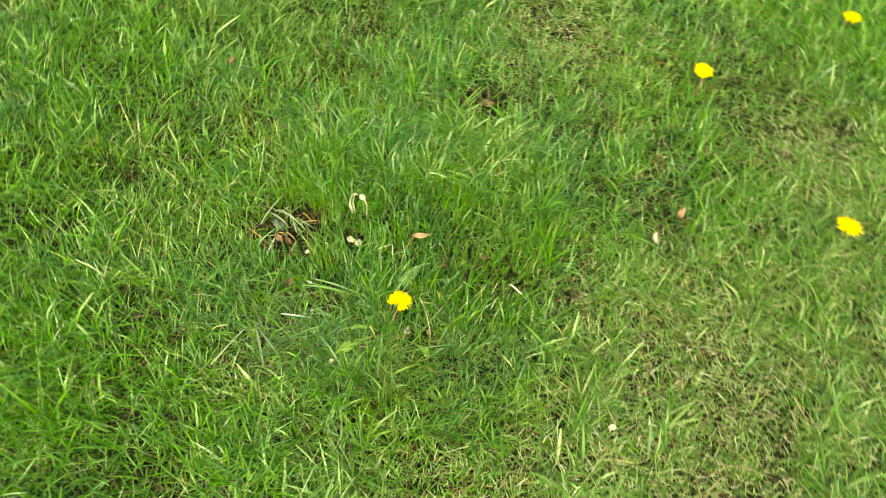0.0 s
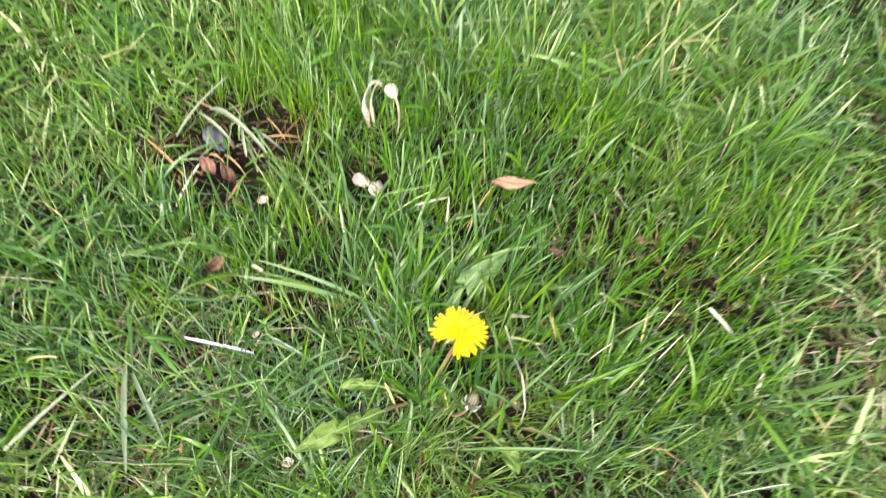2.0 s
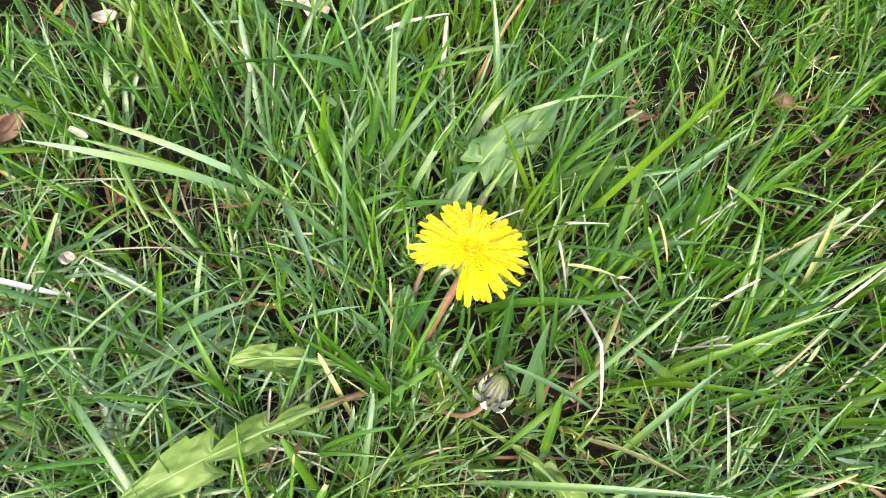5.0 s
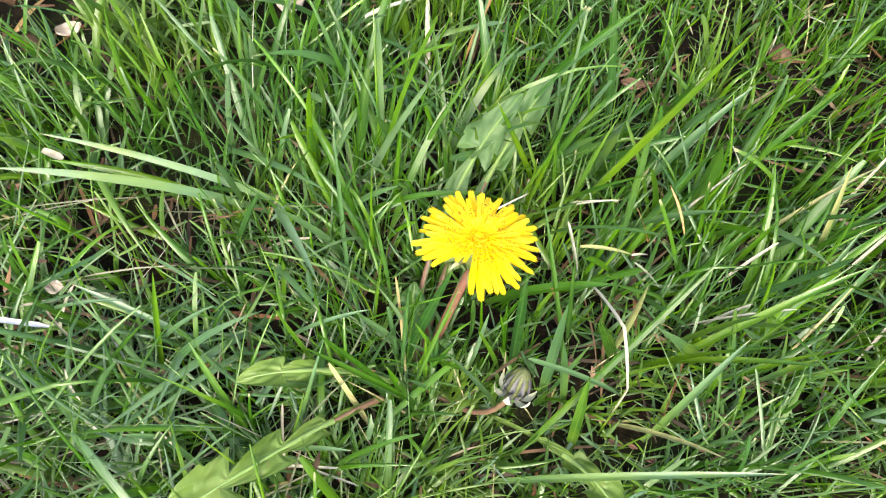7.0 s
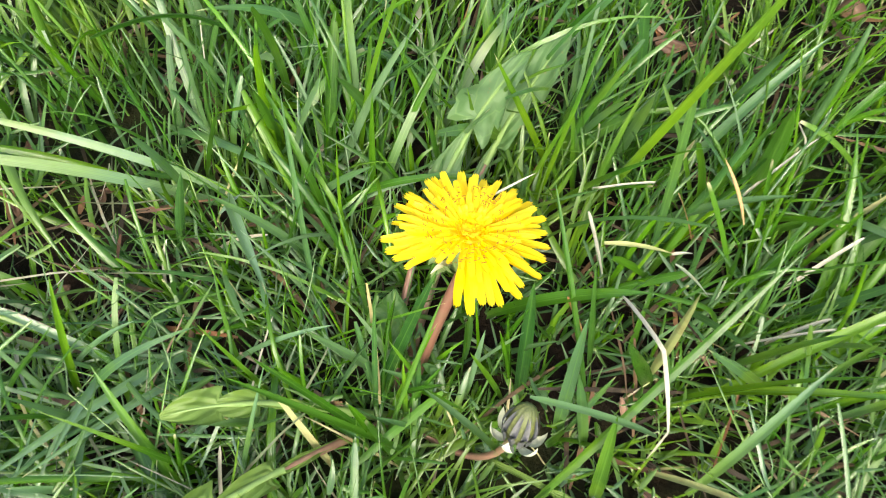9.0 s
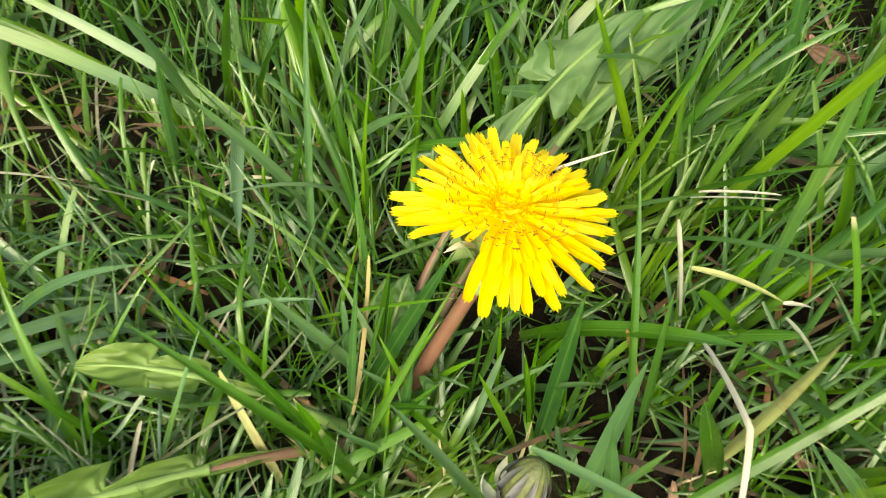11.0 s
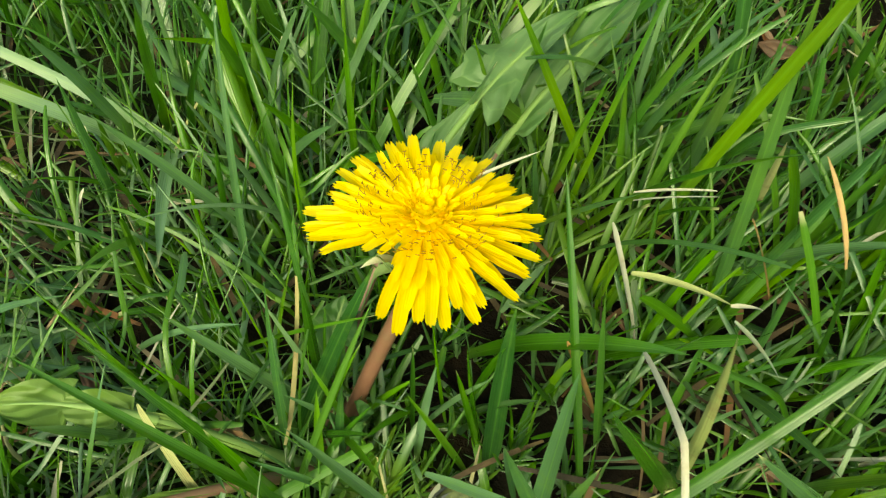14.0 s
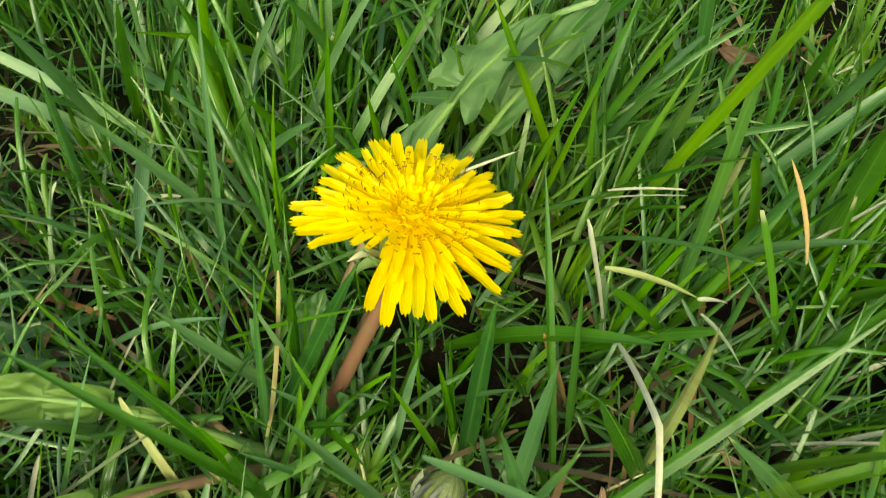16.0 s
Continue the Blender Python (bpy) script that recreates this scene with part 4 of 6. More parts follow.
def strand(name, root, tip, rise, width, material, label, category="grass blade", via=None, fold=0.5, twist=0.6, blunt=False, group="", turn=0.0):
    """One long blade or straw from its root to its tip; via: a kink on the way."""
    root, tip = np.array(root), np.array(tip)
    if via is None:
        path = bezier([root, root + 0.42 * (tip - root) + np.array([0, 0, rise]), tip], 16)
    else:
        via = np.array(via)
        path = np.concatenate([bezier([root, 0.5 * (root + via) + np.array([0, 0, rise]), via], 9)[:-1], bezier([via, 0.5 * (via + tip) + np.array([0, 0, rise]), tip], 9)])
    k = len(path)
    local = path - root
    tan, side, up = frames_along(local)
    s = np.linspace(0, 1, k)
    t = turn + twist * (s - 0.3)
    ws = np.cos(t)[:, None] * side + np.sin(t)[:, None] * up
    wu = -np.sin(t)[:, None] * side + np.cos(t)[:, None] * up
    half = 0.5 * width * np.minimum(1, 0.6 + 1.6 * s) * (np.where(s < 0.98, 1 - 0.3 * s ** 2, 0.3) if blunt else 1 - s ** 5)
    c = np.linspace(-1, 1, 5)
    V = local[:, None] + half[:, None, None] * c[None, :, None] * ws[:, None] + fold * half[:, None, None] * np.abs(c)[None, :, None] * wu[:, None]
    uv = np.stack(np.meshgrid(s, (c + 1) / 2, indexing="ij")[::-1], -1).reshape(-1, 2)
    ob = new(name, mesh_of(name, V.reshape(-1, 3), grid_quads(k, 5), uv, material))
    ob.location = root
    return tagged(ob, label, category, group)


flake("fallen_petal", (-0.1145, 0.1075, 0.015), 0.0130, -0.5, 0, 12, MAT_WHITE, "white fallen blossom petal lying on the grass", "petal", 0.75, 1, 0.42)
flake("fallen_petal", (-0.1035, 0.1070, 0.014), 0.0125, -0.5, -50, 10, MAT_WHITE, "white fallen blossom petal, slightly browned", "petal", 0.95, 2, 0.42)
flake("fallen_petal", (-0.169, 0.058, 0.021), 0.009, 0.5, 60, 20, MAT_WHITE, "small white fallen petal caught in the grass", "petal", 0.6, 3)
flake("fallen_petal", (0.344, 0.268, 0.020), 0.020, 0.5, 100, 35, MAT_WHITE, "white fallen blossom petal beside a dead leaf", "petal", 0.6, 4)
flake("fallen_petal", (-0.0666, -0.0941, 0.014), 0.0075, 0.7, 40, 30, MAT_WHITE, "pinkish-white fallen petal at the tip of a leaf", "petal", 0.75, 15)
flake("dead_leaf", (0.377, 0.328, 0.020), 0.024, 0.9, 80, 10, MAT_TAN, "pinkish-tan curled dead leaf lying on the lawn", "dead leaf", 0.5, 5)
flake("dead_leaf", (-0.009, 0.137, 0.037), 0.030, 0.3, 22, 20, MAT_TAN, "tan-orange dead leaf held up by the grass", "dead leaf", 0.28, 6)
strand("dry_straw", (-0.030, 0.106, 0.002), (-0.020, 0.131, 0.038), 0.010, 0.0015, MAT_STRAW_TAN, "tan straw bent over beside the dead leaf", "straw")


def withered_blossom():
    """A pinkish withered blossom that hangs over like a hoop on its thin stalk."""
    ob = base("withered_blossom", (-0.134, 0.160, 0.004), "pinkish-white withered blossom hanging over in the grass", "blossom")
    strap = bezier([(0, 0, 0), (-0.008, 0.002, 0.034), (0.004, 0.004, 0.062), (0.011, 0.004, 0.050)], 14)
    part("petal", lance_mesh("petal", strap, 0.0060, MAT_WHITE, 0.5), ob, "pinkish-white drooping petal")
    part("petal", lance_mesh("petal", strap * (0.7, 1, 0.93) + (0.003, 0.003, 0), 0.0034, MAT_CREAM, 0.5), ob, "cream shrivelled petal")
    stalk = bezier([(0.022, 0.006, 0), (0.026, 0.006, 0.030), (0.021, 0.005, 0.044), (0.016, 0.005, 0.052)], 12)
    part("stalk", tube("stalk", stalk, np.linspace(0.0008, 0.0012, 13), MAT_CREAM, 8), ob, "thin cream stalk")
    part("petal", flake_mesh("petal", 0.0115, -0.6, MAT_WHITE, 0.8, 31, 0.45), ob, "pink rounded petal", pose(0.0175, 0.004, 0.050, 25, 15, -30))


withered_blossom()
flake("dead_leaf", (-0.222, 0.072, 0.012), 0.016, 0.7, -20, 15, MAT_RUST, "rust-brown crumpled dead leaf in a bare patch", "dead leaf", 0.6, 7)
flake("dead_leaf", (-0.206, 0.071, 0.009), 0.018, 0.8, 150, 10, MAT_BROWN, "dark brown dead leaf on the bare soil", "dead leaf", 0.5, 8)
flake("dead_leaf", (-0.238, 0.099, 0.011), 0.028, -0.6, -25, 14, MAT_GREY, "dark slate-grey curled dead leaf on the bare soil", "dead leaf", 0.5, 9)
flake("dead_leaf", (-0.175, -0.002, 0.016), 0.020, 1.0, 80, 20, MAT_BROWN, "brown curled dead leaf among thin grass", "dead leaf", 0.45, 10)
flake("dead_leaf", (0.004, 0.466, 0.006), 0.030, 0.6, 30, 10, MAT_BROWN, "brown dead leaf lying in a bare patch", "dead leaf", 0.5, 11)
flake("dead_leaf", (-0.030, 0.450, 0.006), 0.026, 0.6, 110, 10, MAT_BROWN, "brown dead leaf lying in a bare patch", "dead leaf", 0.5, 12)
flake("dead_leaf", (0.0376, 0.1132, 0.010), 0.012, 0.4, 10, 10, MAT_BROWN, "brown dead leaf scrap between the blades", "dead leaf", 0.4, 13)
flake("fallen_petal", (0.335, -0.065, 0.026), 0.011, 0.5, 30, 20, MAT_WHITE, "white fallen petal in pale thin grass", "petal", 0.7, 16)
flake("dead_leaf", (-0.452, 0.372, 0.040), 0.022, 0.6, 80, 50, MAT_RUST, "orange-brown dead leaf caught upright in the grass", "dead leaf", 0.35, 17)
flake("fallen_petal", (-0.1227, -0.0326, 0.022), 0.005, 0.8, 30, 20, MAT_WHITE, "tiny white crumpled petal in the grass", "petal", 0.9, 14)


def nut(place, size, label, material, seed):
    """A small uneven seed or pebble with a flat crown."""
    bm = bmesh.new()
    bmesh.ops.create_icosphere(bm, subdivisions=3, radius=size)
    for v in bm.verts:
        d = 1 + 0.18 * noise.noise(v.co * (1.1 / size) + Vector((seed, 0, 0)))
        v.co = Vector((v.co.x * d, v.co.y * d * 0.8, v.co.z * d * (0.9 if v.co.z > 0 else 0.7)))
    me = bpy.data.meshes.new("seed")
    bm.to_mesh(me)
    bm.free()
    me.polygons.foreach_set("use_smooth", np.full(len(me.polygons), True))
    me.materials.append(material)
    ob = new("seed", me)
    ob.location = place
    return tagged(ob, label, "seed")


nut((-0.190, 0.056, 0.008), 0.0045, "brown seed husk lying in the grass", MAT_BROWN, 1)
nut((0.091, 0.151, 0.006), 0.0045, "dull purple-brown seed husk among the blades", MAT_BROWN, 2)


def stalk_mess(count, seed, middle, spread):
    """Dead stalks and blades fallen criss-cross over a bare patch."""
    rs = np.random.RandomState(seed)
    for k in range(count):
        x, y = middle[0] + rs.normal(0, spread), middle[1] + rs.normal(0, 0.7 * spread)
        a, ln = rs.uniform(0, 2 * math.pi), rs.uniform(0.018, 0.048)
        skin, words = ((MAT_STRAW_PALE, "bleached grey-green stalk fallen over bare soil"), (MAT_BLADE_PALE, "pale bluish-green blade fallen over bare soil"), (MAT_BLADE, "green blade fallen over bare soil"), (MAT_STRAW_TAN, "tan stalk fallen over bare soil"))[rs.randint(4)]
        strand("dry_straw", (x, y, 0.004), (x + ln * math.cos(a), y + ln * math.sin(a), rs.uniform(0.006, 0.018)), rs.uniform(0.002, 0.016), rs.uniform(0.0010, 0.0026), skin, words, "straw", twist=0.8, group="stalks over the bare patch")


def litter(count, seed, area):
    """Small orange and brown leaf scraps that show between the blades."""
    rs = np.random.RandomState(seed)
    for k in range(count):
        x, y = rs.uniform(area[0], area[2]), rs.uniform(area[1], area[3])
        if math.hypot(x, y + 0.01) < 0.035:
            continue
        z = float(ground_height(np.array([x]), np.array([y]))[0]) + 0.004
        m = (MAT_RUST, MAT_BROWN, MAT_BROWN, MAT_TAN)[rs.randint(4)]
        ob = flake("leaf_scrap", (x, y, z), rs.uniform(0.003, 0.0075), rs.uniform(0.2, 0.8), rs.uniform(0, 360), rs.uniform(-15, 15), m, "small dry brown leaf scrap on the soil", "dead leaf", rs.uniform(0.3, 0.6), 20 + k)
        tagged(ob, group="leaf scraps on the soil")


stalk_mess(26, 61, (-0.222, 0.098), 0.026)
litter(46, 9, (-0.17, -0.11, 0.13, 0.15))
litter(64, 10, (-0.24, -0.15, -0.02, 0.03))

# the blades and straws that stand out round the dandelion
strand("grass_blade", (-0.0370, -0.0032, 0.0010), (-0.0489, 0.0279, 0.0620), 0.004, 0.0015, MAT_BLADE, "tall thin green grass blade beside the dandelion", "grass blade", turn=-0.39, fold=0.50, twist=0.6, group="grass blades round the dandelion")
strand("grass_blade", (-0.0350, 0.0350, 0.0010), (-0.0325, 0.0399, 0.0520), 0.004, 0.0017, MAT_BLADE, "tall thin green grass blade beside the dandelion", "grass blade", turn=-0.85, fold=0.50, twist=0.6, group="grass blades round the dandelion")
strand("grass_blade", (-0.0421, 0.0379, 0.0010), (-0.0369, 0.0198, 0.0500), 0.006, 0.0019, MAT_BLADE, "green grass blade standing beside the dandelion", "grass blade", turn=-1.41, fold=0.50, twist=0.6, group="grass blades round the dandelion")
strand("grass_blade", (-0.0819, 0.0033, 0.0010), (-0.0612, 0.0029, 0.0600), 0.004, 0.0024, MAT_BLADE, "broad green grass blade beside the dandelion", "grass blade", turn=0.88, fold=0.50, twist=0.6, group="grass blades round the dandelion")
strand("grass_blade", (-0.0251, 0.0438, 0.0010), (-0.0212, 0.0339, 0.0450), 0.003, 0.0015, MAT_BLADE, "tall thin green grass blade beside the dandelion", "grass blade", turn=-0.55, fold=0.50, twist=0.6, group="grass blades round the dandelion")
strand("grass_blade", (-0.0522, 0.0090, 0.0010), (-0.0378, 0.0088, 0.0500), 0.003, 0.0015, MAT_BLADE, "tall thin green grass blade beside the dandelion", "grass blade", turn=0.14, fold=0.50, twist=0.6, group="grass blades round the dandelion")
strand("grass_blade", (-0.0844, 0.0196, 0.0010), (-0.0792, 0.0097, 0.0550), 0.012, 0.0024, MAT_BLADE_PALE, "pale bluish-green broad grass blade beside the dandelion", "grass blade", turn=-1.09, fold=0.20, twist=0.6, group="grass blades round the dandelion")
strand("grass_blade", (-0.0600, 0.0615, 0.0010), (-0.0739, 0.0286, 0.0394), 0.010, 0.0021, MAT_BLADE, "green grass blade with a yellowed tip", "grass blade", turn=1.41, fold=0.50, twist=0.6, group="grass blades round the dandelion")
strand("grass_blade", (-0.0416, 0.0123, 0.0010), (-0.0568, 0.0018, 0.0550), 0.010, 0.0023, MAT_BLADE, "broad green grass blade beside the dandelion", "grass blade", turn=0.97, fold=0.50, twist=0.6, group="grass blades round the dandelion")
strand("grass_blade", (0.0045, 0.0455, 0.0010), (0.0141, 0.0479, 0.0550), 0.004, 0.0015, MAT_BLADE, "tall thin green grass blade beside the dandelion", "grass blade", turn=-1.85, fold=0.50, twist=0.6, group="grass blades round the dandelion")
strand("grass_blade", (0.0289, 0.0701, 0.0010), (0.0314, 0.0609, 0.0520), 0.006, 0.0030, MAT_BLADE, "broad green grass blade beside the dandelion", "grass blade", turn=0.60, fold=0.50, twist=0.6, group="grass blades round the dandelion")
strand("grass_blade", (0.0121, 0.0622, 0.0010), (-0.0071, 0.0537, 0.0600), 0.002, 0.0019, MAT_BLADE_LIME, "bright green grass blade curving over the leaf", "grass blade", turn=1.26, fold=0.50, twist=0.2, group="grass blades round the dandelion")
strand("grass_blade", (-0.0172, 0.0768, 0.0010), (-0.0101, 0.0513, 0.0550), 0.002, 0.0019, MAT_BLADE, "green grass blade standing beside the dandelion", "grass blade", turn=-0.15, fold=0.50, twist=0.6, group="grass blades round the dandelion")
strand("grass_blade", (0.0060, 0.0432, 0.0010), (0.0081, 0.0331, 0.0500), 0.002, 0.0017, MAT_BLADE, "green grass blade standing beside the dandelion", "grass blade", turn=-0.01, fold=0.50, twist=0.6, group="grass blades round the dandelion")
strand("grass_blade", (0.0462, 0.0426, 0.0010), (0.0367, 0.0590, 0.0750), 0.004, 0.0026, MAT_BLADE, "broad green grass blade beside the dandelion", "grass blade", turn=-0.01, fold=0.50, twist=0.5, group="grass blades round the dandelion")
strand("grass_blade", (0.0553, 0.0930, 0.0010), (0.0591, 0.0819, 0.0550), 0.008, 0.0027, MAT_BLADE_PALE, "pale bluish-green broad grass blade beside the dandelion", "grass blade", turn=0.83, fold=0.50, twist=0.6, group="grass blades round the dandelion")
strand("grass_blade", (0.0704, 0.0705, 0.0010), (0.0587, 0.0560, 0.0650), 0.008, 0.0044, MAT_BLADE, "broad green grass blade beside the dandelion", "grass blade", turn=-0.79, fold=0.50, twist=0.6, group="grass blades round the dandelion")
strand("grass_blade", (0.0562, 0.0612, 0.0010), (0.0641, 0.0710, 0.0500), 0.006, 0.0023, MAT_BLADE, "green grass blade standing beside the dandelion", "grass blade", turn=0.37, fold=0.50, twist=0.6, group="grass blades round the dandelion")
strand("grass_blade", (0.0154, 0.0721, 0.0010), (0.0259, 0.0597, 0.0480), 0.010, 0.0020, MAT_BLADE_PALE, "pale bluish-green broad grass blade beside the dandelion", "grass blade", turn=1.27, fold=0.20, twist=0.6, group="grass blades round the dandelion")
strand("grass_blade", (-0.0118, -0.0253, 0.0010), (-0.0136, -0.0084, 0.0550), 0.002, 0.0014, MAT_BLADE, "tall thin green grass blade beside the dandelion", "grass blade", turn=-0.59, fold=0.50, twist=1.2, group="grass blades round the dandelion")
strand("grass_blade", (-0.0160, -0.0080, 0.0010), (-0.0102, -0.0059, 0.0500), 0.002, 0.0019, MAT_BLADE, "green grass blade standing beside the dandelion", "grass blade", turn=0.77, fold=0.50, twist=0.6, group="grass blades round the dandelion")
strand("grass_blade", (-0.0142, -0.0200, 0.0010), (-0.0041, 0.0039, 0.0470), 0.004, 0.0031, MAT_BLADE_DARK, "broad dark green blade leaning against the flower stem", "grass blade", turn=-0.58, fold=0.30, twist=0.6, group="grass blades round the dandelion")
strand("grass_blade", (-0.0061, -0.0301, 0.0010), (-0.0341, -0.0276, 0.0500), 0.008, 0.0019, MAT_BLADE, "broad green grass blade beside the dandelion", "grass blade", turn=0.11, fold=0.50, twist=0.6, group="grass blades round the dandelion")
strand("grass_blade", (0.0060, -0.0301, 0.0010), (-0.0346, -0.0345, 0.0600), 0.004, 0.0020, MAT_BLADE, "tall thin green grass blade beside the dandelion", "grass blade", turn=-0.45, fold=0.50, twist=0.6, group="grass blades round the dandelion")
strand("grass_blade", (-0.0395, -0.0266, 0.0010), (-0.0473, -0.0248, 0.0520), 0.004, 0.0018, MAT_BLADE, "green grass blade standing beside the dandelion", "grass blade", turn=0.94, fold=0.50, twist=0.6, group="grass blades round the dandelion")
strand("grass_blade", (-0.0129, -0.0130, 0.0010), (-0.0257, -0.0189, 0.0500), 0.006, 0.0023, MAT_BLADE, "broad green grass blade beside the dandelion", "grass blade", turn=0.71, fold=0.50, twist=0.6, group="grass blades round the dandelion")
strand("grass_blade", (-0.0694, 0.0023, 0.0010), (-0.0329, -0.0246, 0.0610), 0.010, 0.0023, MAT_BLADE_PALE, "pale bluish-green broad grass blade beside the dandelion", "grass blade", turn=2.24, fold=0.25, twist=0.6, group="grass blades round the dandelion")
strand("grass_blade", (-0.0349, -0.0330, 0.0010), (-0.0414, -0.0418, 0.0350), 0.006, 0.0023, MAT_BLADE, "green grass blade standing beside the dandelion", "grass blade", turn=0.12, fold=0.50, twist=0.6, group="grass blades round the dandelion")
strand("grass_blade", (-0.0373, -0.0573, 0.0010), (-0.0322, -0.0267, 0.0450), 0.002, 0.0014, MAT_BLADE_PALE, "tall thin green grass blade beside the dandelion", "grass blade", turn=-0.09, fold=0.50, twist=0.6, group="grass blades round the dandelion")
strand("grass_blade", (0.0249, -0.0240, 0.0010), (0.0023, -0.0244, 0.0580), 0.004, 0.0022, MAT_BLADE, "bright green blade bending towards the viewer", "grass blade", turn=-0.39, fold=0.50, twist=0.3, group="grass blades round the dandelion")
strand("grass_blade", (-0.0082, -0.0309, 0.0010), (-0.0009, -0.0015, 0.0480), 0.004, 0.0013, MAT_BLADE, "yellow-green thin grass blade by the stem", "grass blade", turn=-0.77, fold=0.50, twist=0.6, group="grass blades round the dandelion")
strand("grass_blade", (-0.0096, -0.0250, 0.0010), (-0.0008, -0.0062, 0.0420), 0.004, 0.0014, MAT_BLADE, "yellow-green thin grass blade by the stem", "grass blade", turn=-0.37, fold=0.50, twist=0.6, group="grass blades round the dandelion")
strand("grass_blade", (-0.0047, -0.0315, 0.0010), (-0.0137, -0.0287, 0.0420), 0.004, 0.0025, MAT_BLADE, "green grass blade standing beside the dandelion", "grass blade", turn=-0.06, fold=0.50, twist=0.6, group="grass blades round the dandelion")
strand("grass_blade", (-0.0400, -0.0141, 0.0010), (-0.0001, -0.0019, 0.0440), 0.006, 0.0013, MAT_BLADE, "tall thin green grass blade beside the dandelion", "grass blade", turn=-1.71, fold=0.50, twist=0.6, group="grass blades round the dandelion")
strand("grass_blade", (0.0397, -0.0046, 0.0010), (0.0146, 0.0307, 0.0520), 0.004, 0.0017, MAT_BLADE, "tall thin green grass blade beside the dandelion", "grass blade", turn=-0.27, fold=0.50, twist=0.3, group="grass blades round the dandelion")
strand("grass_blade", (0.0374, 0.0081, 0.0010), (0.0285, 0.0156, 0.0480), 0.003, 0.0016, MAT_BLADE, "green grass blade standing beside the dandelion", "grass blade", turn=0.96, fold=0.50, twist=0.6, group="grass blades round the dandelion")
strand("grass_blade", (0.0181, -0.0032, 0.0010), (0.0135, 0.0010, 0.0420), 0.003, 0.0021, MAT_BLADE, "green grass blade standing beside the dandelion", "grass blade", turn=1.24, fold=0.50, twist=0.6, group="grass blades round the dandelion")
strand("grass_blade", (0.0132, 0.0022, 0.0010), (0.0264, -0.0003, 0.0380), 0.003, 0.0013, MAT_BLADE, "green grass blade standing beside the dandelion", "grass blade", turn=-0.52, fold=0.50, twist=0.6, group="grass blades round the dandelion")
strand("grass_blade", (0.0213, -0.0069, 0.0010), (0.0168, 0.0110, 0.0400), 0.004, 0.0035, MAT_BLADE_DARK, "broad green grass blade beside the dandelion", "grass blade", turn=-0.15, fold=0.70, twist=0.6, group="grass blades round the dandelion")
strand("grass_blade", (0.0334, -0.0125, 0.0010), (0.0301, 0.0042, 0.0450), 0.004, 0.0034, MAT_BLADE_PALE, "pale bluish-green broad grass blade beside the dandelion", "grass blade", turn=0.45, fold=0.20, twist=0.6, group="grass blades round the dandelion")
strand("grass_blade", (0.0351, -0.0120, 0.0010), (0.0379, -0.0080, 0.0500), 0.004, 0.0016, MAT_BLADE_PALE, "tall thin green grass blade beside the dandelion", "grass blade", turn=-0.80, fold=0.50, twist=0.6, group="grass blades round the dandelion")
strand("grass_blade", (0.0535, 0.0068, 0.0010), (0.0358, -0.0075, 0.0700), 0.004, 0.0035, MAT_BLADE, "broad green grass blade beside the dandelion", "grass blade", turn=1.67, fold=0.50, twist=0.6, group="grass blades round the dandelion")
strand("grass_blade", (0.0294, -0.0356, 0.0010), (0.0666, 0.0255, 0.0620), 0.008, 0.0025, MAT_BLADE, "long green grass blade lying across", "grass blade", turn=-0.63, fold=0.35, twist=0.3, group="grass blades round the dandelion")
strand("grass_blade", (0.0836, 0.0154, 0.0010), (0.0531, 0.0013, 0.0550), 0.004, 0.0029, MAT_BLADE, "broad green grass blade beside the dandelion", "grass blade", turn=0.97, fold=0.50, twist=0.6, group="grass blades round the dandelion")
strand("grass_blade", (0.0410, -0.0146, 0.0010), (0.0280, -0.0172, 0.0750), 0.003, 0.0026, MAT_BLADE, "broad green grass blade beside the dandelion", "grass blade", turn=0.98, fold=0.50, twist=0.6, group="grass blades round the dandelion")
strand("grass_blade", (0.0532, 0.0092, 0.0010), (0.0418, -0.0028, 0.0880), 0.004, 0.0021, MAT_STRAW_GREEN, "withered greenish-tan grass blade", "grass blade", turn=-0.29, fold=0.50, twist=0.6, group="grass blades round the dandelion")
strand("grass_blade", (0.0463, 0.0710, 0.0010), (0.0428, 0.0524, 0.0500), 0.002, 0.0015, MAT_STRAW_GREEN, "withered greenish-tan grass blade", "grass blade", turn=-0.23, fold=0.50, twist=0.6, group="grass blades round the dandelion")
strand("grass_blade", (0.0434, 0.0536, 0.0010), (0.0687, 0.0482, 0.0450), 0.008, 0.0026, MAT_BLADE, "broad green grass blade beside the dandelion", "grass blade", turn=-0.40, fold=0.50, twist=0.6, group="grass blades round the dandelion")
strand("grass_blade", (0.0555, 0.0324, 0.0010), (0.0641, 0.0053, 0.0500), 0.004, 0.0017, MAT_BLADE, "green grass blade standing beside the dandelion", "grass blade", turn=-1.20, fold=0.50, twist=0.6, group="grass blades round the dandelion")
strand("grass_blade", (0.0525, 0.1065, 0.0010), (0.0490, 0.0832, 0.0550), 0.004, 0.0022, MAT_BLADE, "green grass blade standing beside the dandelion", "grass blade", turn=0.38, fold=0.50, twist=0.6, group="grass blades round the dandelion")
strand("grass_blade", (0.0111, 0.0740, 0.0010), (0.0135, 0.0544, 0.0550), 0.003, 0.0017, MAT_BLADE, "green grass blade standing beside the dandelion", "grass blade", turn=0.24, fold=0.50, twist=0.6, group="grass blades round the dandelion")
